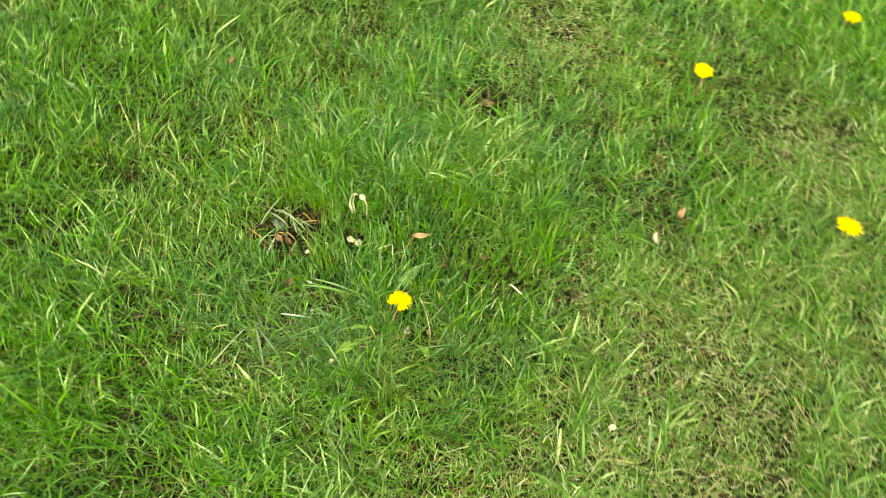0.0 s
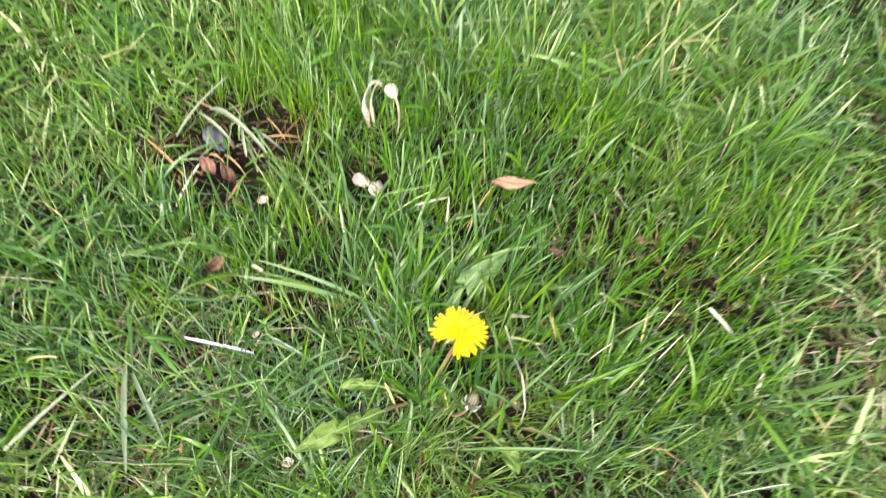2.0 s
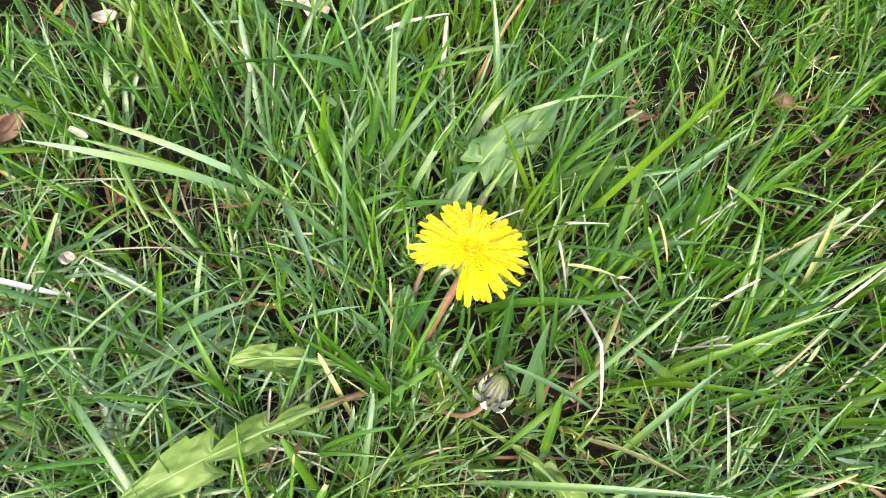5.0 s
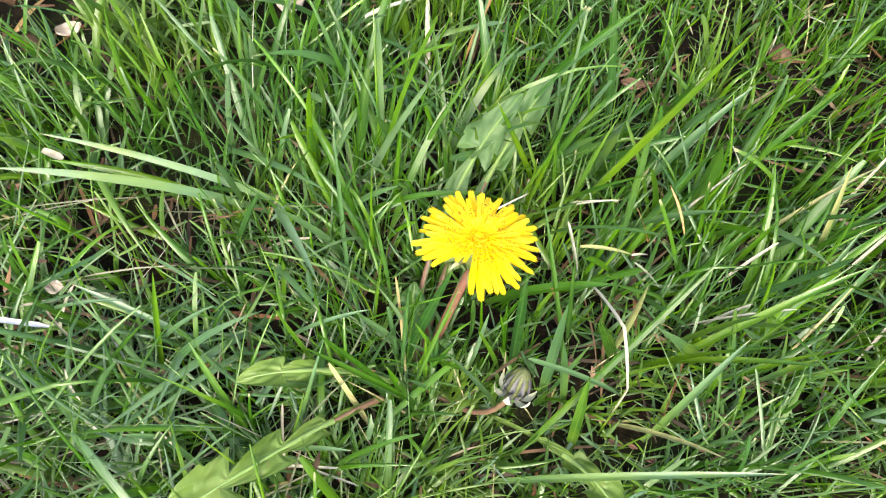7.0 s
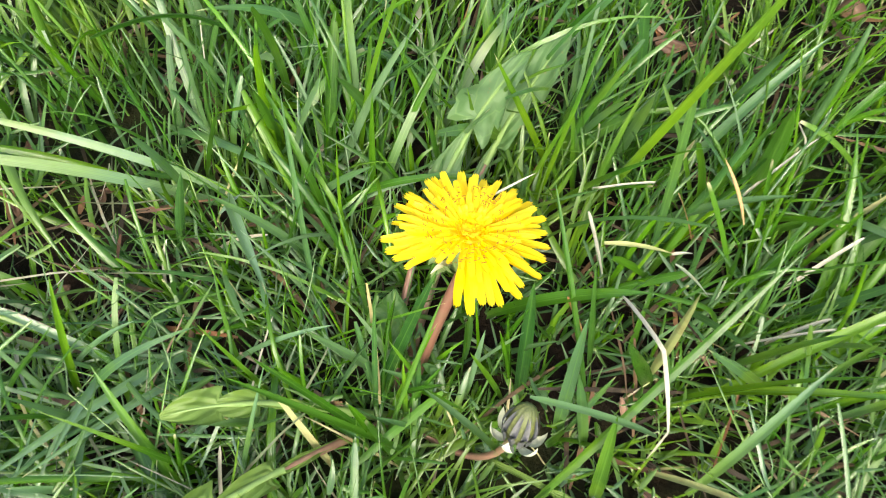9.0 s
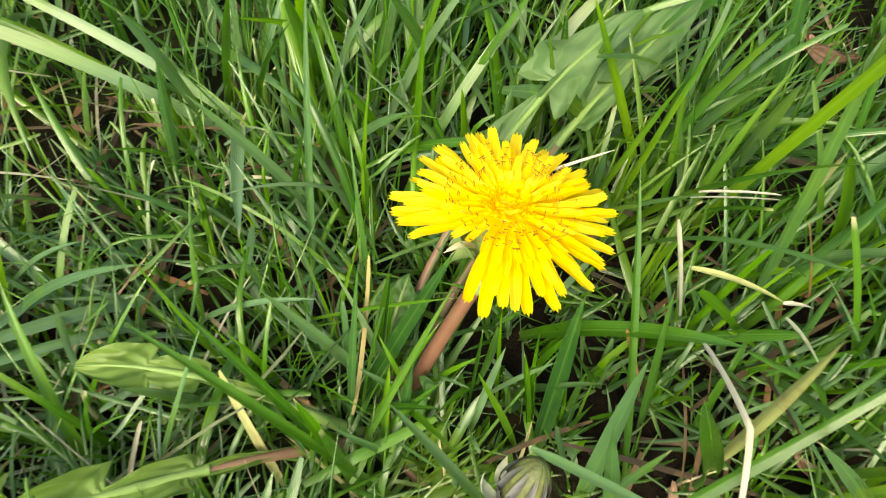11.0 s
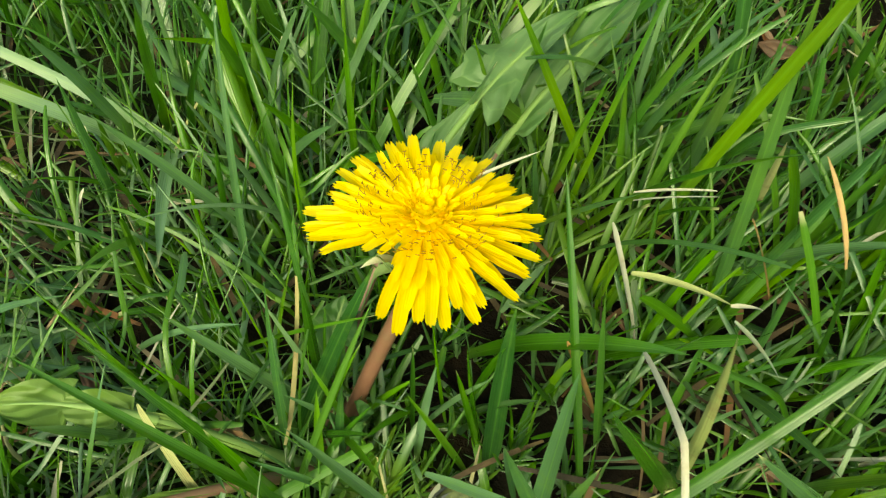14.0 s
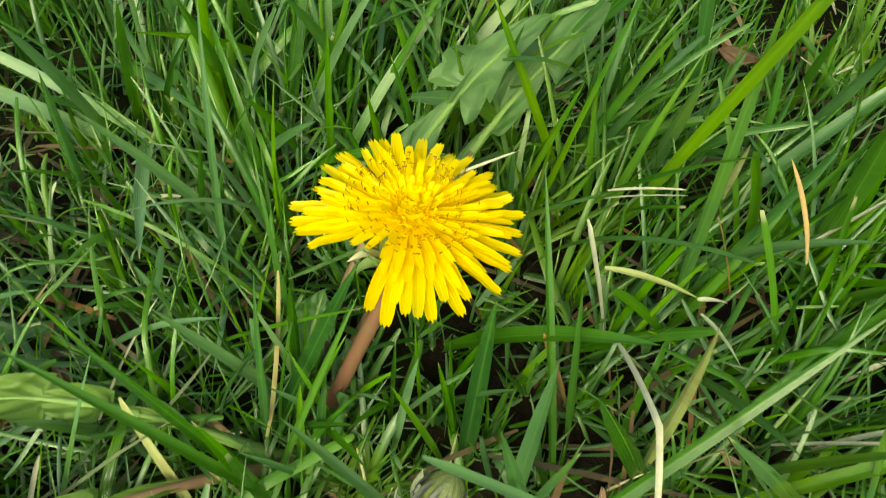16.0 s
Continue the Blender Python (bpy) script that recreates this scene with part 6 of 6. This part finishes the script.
strand("grass_blade", (-0.0175, 0.0482, 0.0010), (-0.0189, 0.0389, 0.0520), 0.004, 0.0016, MAT_BLADE, "green grass blade standing before a dandelion leaf", "grass blade", turn=-0.56, fold=0.50, twist=0.6, group="grass blades round the dandelion")
strand("grass_blade", (-0.0229, 0.0497, 0.0010), (-0.0046, 0.0446, 0.0520), 0.004, 0.0014, MAT_BLADE, "green grass blade standing before a dandelion leaf", "grass blade", turn=1.58, fold=0.50, twist=0.6, group="grass blades round the dandelion")
strand("grass_blade", (-0.0097, 0.0600, 0.0010), (-0.0116, 0.0483, 0.0520), 0.004, 0.0013, MAT_BLADE_LIME, "green grass blade standing before a dandelion leaf", "grass blade", turn=-0.52, fold=0.50, twist=0.6, group="grass blades round the dandelion")
strand("grass_blade", (-0.0127, 0.0644, 0.0010), (-0.0013, 0.0572, 0.0520), 0.004, 0.0015, MAT_BLADE, "green grass blade standing before a dandelion leaf", "grass blade", turn=0.83, fold=0.50, twist=0.6, group="grass blades round the dandelion")
strand("dry_straw", (-0.1123, -0.0700, 0.0040), (-0.0953, -0.0895, 0.0200), 0.006, 0.0011, MAT_STRAW_ONE, "thin white dry straw lying in the grass", "straw", turn=1.23, blunt=True, fold=0.50, twist=0.3, group="straws round the dandelion")
strand("dry_straw", (-0.0718, 0.0056, 0.0040), (-0.0536, 0.0095, 0.0200), 0.006, 0.0010, MAT_STRAW_ONE, "thin white dry straw lying in the grass", "straw", turn=-0.70, blunt=True, fold=0.50, twist=0.3, group="straws round the dandelion")
strand("grass_blade", (-0.0414, -0.0559, 0.0040), (-0.0159, -0.0517, 0.0300), 0.010, 0.0016, MAT_BLADE_PALE, "narrow bluish-green grass blade", "grass blade", turn=-0.18, fold=0.50, twist=0.5, group="grass blades round the dandelion")
strand("dry_straw", (-0.0796, -0.0092, 0.0040), (-0.0784, -0.0001, 0.0200), 0.006, 0.0008, MAT_STRAW_ONE, "thin white dry straw lying in the grass", "straw", turn=-0.69, blunt=True, fold=0.50, twist=0.3, group="straws round the dandelion")
strand("dry_straw", (-0.1016, -0.0610, 0.0040), (-0.1173, -0.0747, 0.0200), 0.006, 0.0011, MAT_STRAW_ONE, "thin white dry straw lying in the grass", "straw", turn=0.38, blunt=True, fold=0.50, twist=0.3, group="straws round the dandelion")
strand("grass_blade", (-0.0796, -0.0244, 0.0040), (-0.0727, -0.0592, 0.0300), 0.010, 0.0020, MAT_BLADE_PALE, "narrow bluish-green grass blade", "grass blade", turn=0.37, fold=0.50, twist=0.5, group="grass blades round the dandelion")
strand("dry_straw", (-0.0573, -0.0588, 0.0040), (-0.0641, -0.0749, 0.0200), 0.006, 0.0011, MAT_STRAW_ONE, "thin white dry straw lying in the grass", "straw", turn=1.27, blunt=True, fold=0.50, twist=0.3, group="straws round the dandelion")
strand("grass_blade", (-0.1022, -0.0839, 0.0040), (-0.1007, -0.0952, 0.0300), 0.010, 0.0017, MAT_BLADE_PALE, "narrow bluish-green grass blade", "grass blade", turn=1.09, fold=0.50, twist=0.5, group="grass blades round the dandelion")
strand("grass_blade", (-0.1127, -0.0083, 0.0040), (-0.0708, -0.0216, 0.0300), 0.010, 0.0014, MAT_BLADE_PALE, "narrow bluish-green grass blade", "grass blade", turn=-0.95, fold=0.50, twist=0.5, group="grass blades round the dandelion")
strand("dry_straw", (-0.1202, -0.0283, 0.0040), (-0.0869, -0.0320, 0.0200), 0.006, 0.0007, MAT_STRAW_ONE, "thin white dry straw lying in the grass", "straw", turn=-0.39, blunt=True, fold=0.50, twist=0.3, group="straws round the dandelion")
strand("grass_blade", (-0.0746, -0.0628, 0.0040), (-0.0495, -0.0696, 0.0300), 0.010, 0.0016, MAT_BLADE_PALE, "narrow bluish-green grass blade", "grass blade", turn=-0.53, fold=0.50, twist=0.5, group="grass blades round the dandelion")
strand("grass_blade", (-0.0923, -0.0404, 0.0040), (-0.0701, -0.0243, 0.0300), 0.010, 0.0017, MAT_BLADE_PALE, "narrow bluish-green grass blade", "grass blade", turn=-0.21, fold=0.50, twist=0.5, group="grass blades round the dandelion")
strand("dry_straw", (-0.0796, -0.0710, 0.0040), (-0.0546, -0.0931, 0.0200), 0.006, 0.0009, MAT_STRAW_ONE, "thin white dry straw lying in the grass", "straw", turn=0.92, blunt=True, fold=0.50, twist=0.3, group="straws round the dandelion")
strand("grass_blade", (-0.1257, -0.0683, 0.0040), (-0.1396, -0.0554, 0.0300), 0.010, 0.0018, MAT_BLADE_PALE, "narrow bluish-green grass blade", "grass blade", turn=-0.58, fold=0.50, twist=0.5, group="grass blades round the dandelion")
strand("dry_straw", (-0.0625, -0.0682, 0.0040), (-0.0752, -0.0618, 0.0200), 0.006, 0.0008, MAT_STRAW_ONE, "thin white dry straw lying in the grass", "straw", turn=0.14, blunt=True, fold=0.50, twist=0.3, group="straws round the dandelion")
strand("grass_blade", (-0.0538, -0.0229, 0.0040), (-0.0245, -0.0104, 0.0300), 0.010, 0.0013, MAT_BLADE_PALE, "narrow bluish-green grass blade", "grass blade", turn=-0.53, fold=0.50, twist=0.5, group="grass blades round the dandelion")
strand("dry_straw", (-0.0432, -0.0617, 0.0040), (-0.0166, -0.0559, 0.0200), 0.006, 0.0009, MAT_STRAW_ONE, "thin white dry straw lying in the grass", "straw", turn=0.05, blunt=True, fold=0.50, twist=0.3, group="straws round the dandelion")
strand("grass_blade", (-0.0782, -0.0474, 0.0040), (-0.0680, -0.0623, 0.0300), 0.010, 0.0020, MAT_BLADE_PALE, "narrow bluish-green grass blade", "grass blade", turn=1.44, fold=0.50, twist=0.5, group="grass blades round the dandelion")
strand("grass_blade", (-0.1302, -0.0306, 0.0040), (-0.1208, -0.0526, 0.0300), 0.010, 0.0016, MAT_BLADE_PALE, "narrow bluish-green grass blade", "grass blade", turn=0.75, fold=0.50, twist=0.5, group="grass blades round the dandelion")
strand("grass_blade", (-0.0931, -0.0563, 0.0040), (-0.0990, -0.0625, 0.0300), 0.010, 0.0015, MAT_BLADE_PALE, "narrow bluish-green grass blade", "grass blade", turn=0.04, fold=0.50, twist=0.5, group="grass blades round the dandelion")
strand("dry_straw", (-0.1224, -0.0452, 0.0040), (-0.1187, -0.0298, 0.0200), 0.006, 0.0012, MAT_STRAW_ONE, "thin white dry straw lying in the grass", "straw", turn=-0.37, blunt=True, fold=0.50, twist=0.3, group="straws round the dandelion")
strand("grass_blade", (-0.1199, -0.0615, 0.0040), (-0.1000, -0.0839, 0.0300), 0.010, 0.0014, MAT_BLADE_PALE, "narrow bluish-green grass blade", "grass blade", turn=0.89, fold=0.50, twist=0.5, group="grass blades round the dandelion")
strand("dry_straw", (-0.1106, -0.0353, 0.0040), (-0.0921, -0.0466, 0.0200), 0.006, 0.0010, MAT_STRAW_ONE, "thin white dry straw lying in the grass", "straw", turn=0.55, blunt=True, fold=0.50, twist=0.3, group="straws round the dandelion")
strand("grass_blade", (-0.1355, -0.0419, 0.0040), (-0.0958, -0.0310, 0.0300), 0.010, 0.0015, MAT_BLADE_PALE, "narrow bluish-green grass blade", "grass blade", turn=-0.04, fold=0.50, twist=0.5, group="grass blades round the dandelion")
strand("dry_straw", (-0.1178, -0.0294, 0.0040), (-0.1307, -0.0411, 0.0200), 0.006, 0.0011, MAT_STRAW_ONE, "thin white dry straw lying in the grass", "straw", turn=0.19, blunt=True, fold=0.50, twist=0.3, group="straws round the dandelion")
strand("grass_blade", (-0.0733, -0.0508, 0.0040), (-0.0419, -0.0670, 0.0300), 0.010, 0.0015, MAT_BLADE_PALE, "narrow bluish-green grass blade", "grass blade", turn=-0.76, fold=0.50, twist=0.5, group="grass blades round the dandelion")
strand("grass_blade", (-0.0850, -0.0803, 0.0040), (-0.0772, -0.0943, 0.0300), 0.010, 0.0018, MAT_BLADE_PALE, "narrow bluish-green grass blade", "grass blade", turn=1.24, fold=0.50, twist=0.5, group="grass blades round the dandelion")
strand("grass_blade", (-0.1309, -0.0626, 0.0040), (-0.1268, -0.0346, 0.0300), 0.010, 0.0015, MAT_BLADE_PALE, "narrow bluish-green grass blade", "grass blade", turn=-0.89, fold=0.50, twist=0.5, group="grass blades round the dandelion")
strand("dry_straw", (-0.1169, -0.0448, 0.0040), (-0.1227, -0.0400, 0.0200), 0.006, 0.0009, MAT_STRAW_ONE, "thin white dry straw lying in the grass", "straw", turn=-0.81, blunt=True, fold=0.50, twist=0.3, group="straws round the dandelion")
strand("dry_straw", (-0.0358, -0.0630, 0.0040), (-0.0420, -0.0442, 0.0200), 0.006, 0.0011, MAT_STRAW_ONE, "thin white dry straw lying in the grass", "straw", turn=-0.72, blunt=True, fold=0.50, twist=0.3, group="straws round the dandelion")
strand("dry_straw", (-0.0425, -0.0585, 0.0040), (-0.0120, -0.0594, 0.0200), 0.006, 0.0010, MAT_STRAW_ONE, "thin white dry straw lying in the grass", "straw", turn=0.43, blunt=True, fold=0.50, twist=0.3, group="straws round the dandelion")
strand("grass_blade", (-0.0674, -0.0746, 0.0040), (-0.0736, -0.0888, 0.0300), 0.010, 0.0015, MAT_BLADE_PALE, "narrow bluish-green grass blade", "grass blade", turn=0.53, fold=0.50, twist=0.5, group="grass blades round the dandelion")
strand("grass_blade", (-0.0682, -0.0625, 0.0040), (-0.0786, -0.0673, 0.0300), 0.010, 0.0020, MAT_BLADE_PALE, "narrow bluish-green grass blade", "grass blade", turn=0.41, fold=0.50, twist=0.5, group="grass blades round the dandelion")
strand("dry_straw", (-0.0420, -0.0415, 0.0040), (-0.0431, -0.0109, 0.0200), 0.006, 0.0007, MAT_STRAW_ONE, "thin white dry straw lying in the grass", "straw", turn=0.16, blunt=True, fold=0.50, twist=0.3, group="straws round the dandelion")
strand("grass_blade", (0.1176, 0.0411, 0.0040), (0.1188, 0.0509, 0.0400), 0.010, 0.0018, MAT_BLADE_PALE, "narrow green grass blade lying over", "grass blade", turn=0.17, fold=0.50, twist=0.5, group="grass blades round the dandelion")
strand("grass_blade", (0.0757, 0.0606, 0.0040), (0.0840, 0.0482, 0.0400), 0.010, 0.0023, MAT_BLADE, "narrow green grass blade lying over", "grass blade", turn=-1.93, fold=0.50, twist=0.5, group="grass blades round the dandelion")
strand("grass_blade", (0.1103, 0.0654, 0.0040), (0.1199, 0.0637, 0.0400), 0.010, 0.0021, MAT_BLADE, "narrow green grass blade lying over", "grass blade", turn=-1.25, fold=0.50, twist=0.5, group="grass blades round the dandelion")
strand("grass_blade", (0.1106, 0.0628, 0.0040), (0.1216, 0.0740, 0.0400), 0.010, 0.0016, MAT_BLADE, "narrow green grass blade lying over", "grass blade", turn=-0.59, fold=0.50, twist=0.5, group="grass blades round the dandelion")
strand("grass_blade", (0.1059, 0.0750, 0.0040), (0.1131, 0.0633, 0.0400), 0.010, 0.0016, MAT_BLADE_PALE, "narrow green grass blade lying over", "grass blade", turn=-1.63, fold=0.50, twist=0.5, group="grass blades round the dandelion")
strand("dry_straw", (0.1271, 0.0650, 0.0040), (0.1336, 0.0777, 0.0300), 0.006, 0.0012, MAT_STRAW_ONE, "thin white dry straw lying in the grass", "straw", turn=-0.24, blunt=True, fold=0.50, twist=0.3, group="straws round the dandelion")
strand("grass_blade", (0.0863, 0.0520, 0.0040), (0.0867, 0.0528, 0.0400), 0.010, 0.0016, MAT_BLADE, "narrow green grass blade lying over", "grass blade", turn=0.08, fold=0.50, twist=0.5, group="grass blades round the dandelion")
strand("grass_blade", (0.1011, 0.0134, 0.0040), (0.1034, 0.0121, 0.0400), 0.010, 0.0020, MAT_BLADE, "narrow green grass blade lying over", "grass blade", turn=-1.38, fold=0.50, twist=0.5, group="grass blades round the dandelion")
strand("grass_blade", (0.1034, 0.0745, 0.0040), (0.1126, 0.0729, 0.0400), 0.010, 0.0018, MAT_BLADE_PALE, "narrow green grass blade lying over", "grass blade", turn=-0.96, fold=0.50, twist=0.5, group="grass blades round the dandelion")
strand("grass_blade", (0.0735, 0.0629, 0.0040), (0.0820, 0.0456, 0.0400), 0.010, 0.0018, MAT_BLADE, "narrow green grass blade lying over", "grass blade", turn=-1.06, fold=0.50, twist=0.5, group="grass blades round the dandelion")
strand("dry_straw", (0.0591, 0.0570, 0.0040), (0.0775, 0.0776, 0.0300), 0.006, 0.0011, MAT_STRAW_ONE, "thin white dry straw lying in the grass", "straw", turn=0.44, blunt=True, fold=0.50, twist=0.3, group="straws round the dandelion")
strand("grass_blade", (0.0887, 0.0282, 0.0040), (0.0962, 0.0188, 0.0400), 0.010, 0.0020, MAT_BLADE, "narrow green grass blade lying over", "grass blade", turn=-0.53, fold=0.50, twist=0.5, group="grass blades round the dandelion")
strand("grass_blade", (0.1071, 0.0382, 0.0040), (0.1131, 0.0595, 0.0400), 0.010, 0.0017, MAT_BLADE_PALE, "narrow green grass blade lying over", "grass blade", turn=0.32, fold=0.50, twist=0.5, group="grass blades round the dandelion")
strand("grass_blade", (0.0941, 0.0127, 0.0040), (0.1031, 0.0136, 0.0400), 0.010, 0.0015, MAT_BLADE, "narrow green grass blade lying over", "grass blade", turn=-0.39, fold=0.50, twist=0.5, group="grass blades round the dandelion")
strand("dry_straw", (0.1222, 0.0900, 0.0040), (0.1266, 0.1012, 0.0300), 0.006, 0.0011, MAT_STRAW_ONE, "thin white dry straw lying in the grass", "straw", turn=-0.07, blunt=True, fold=0.50, twist=0.3, group="straws round the dandelion")
strand("dry_straw", (0.0735, 0.0246, 0.0040), (0.1000, 0.0307, 0.0300), 0.006, 0.0008, MAT_STRAW_ONE, "thin white dry straw lying in the grass", "straw", turn=0.11, blunt=True, fold=0.50, twist=0.3, group="straws round the dandelion")
strand("grass_blade", (0.0978, 0.0631, 0.0040), (0.1010, 0.0534, 0.0400), 0.010, 0.0024, MAT_BLADE_PALE, "narrow green grass blade lying over", "grass blade", turn=1.99, fold=0.50, twist=0.5, group="grass blades round the dandelion")
strand("grass_blade", (0.1319, 0.0221, 0.0040), (0.1386, 0.0182, 0.0400), 0.010, 0.0022, MAT_BLADE, "narrow green grass blade lying over", "grass blade", turn=-1.22, fold=0.50, twist=0.5, group="grass blades round the dandelion")
strand("grass_blade", (0.0724, 0.0401, 0.0040), (0.0814, 0.0501, 0.0400), 0.010, 0.0019, MAT_BLADE, "narrow green grass blade lying over", "grass blade", turn=0.20, fold=0.50, twist=0.5, group="grass blades round the dandelion")
strand("grass_blade", (0.1374, 0.0274, 0.0040), (0.1386, 0.0387, 0.0400), 0.010, 0.0024, MAT_BLADE, "narrow green grass blade lying over", "grass blade", turn=0.43, fold=0.50, twist=0.5, group="grass blades round the dandelion")
strand("dry_straw", (0.1325, 0.0307, 0.0040), (0.1410, 0.0582, 0.0300), 0.006, 0.0010, MAT_STRAW_ONE, "thin white dry straw lying in the grass", "straw", turn=0.24, blunt=True, fold=0.50, twist=0.3, group="straws round the dandelion")
strand("grass_blade", (0.0924, 0.0183, 0.0040), (0.0930, 0.0206, 0.0400), 0.010, 0.0014, MAT_BLADE, "narrow green grass blade lying over", "grass blade", turn=0.52, fold=0.50, twist=0.5, group="grass blades round the dandelion")
strand("dry_straw", (0.0832, 0.0449, 0.0040), (0.0917, 0.0519, 0.0300), 0.006, 0.0011, MAT_STRAW_ONE, "thin white dry straw lying in the grass", "straw", turn=-0.39, blunt=True, fold=0.50, twist=0.3, group="straws round the dandelion")
strand("dry_straw", (0.0809, 0.0276, 0.0040), (0.0862, 0.0276, 0.0300), 0.006, 0.0011, MAT_STRAW_ONE, "thin white dry straw lying in the grass", "straw", turn=-0.33, blunt=True, fold=0.50, twist=0.3, group="straws round the dandelion")
strand("grass_blade", (0.0872, 0.0718, 0.0040), (0.1045, 0.0432, 0.0400), 0.010, 0.0024, MAT_BLADE_PALE, "narrow green grass blade lying over", "grass blade", turn=-1.65, fold=0.50, twist=0.5, group="grass blades round the dandelion")
strand("grass_blade", (0.1330, 0.0275, 0.0040), (0.1331, 0.0258, 0.0400), 0.010, 0.0023, MAT_BLADE, "narrow green grass blade lying over", "grass blade", turn=0.69, fold=0.50, twist=0.5, group="grass blades round the dandelion")
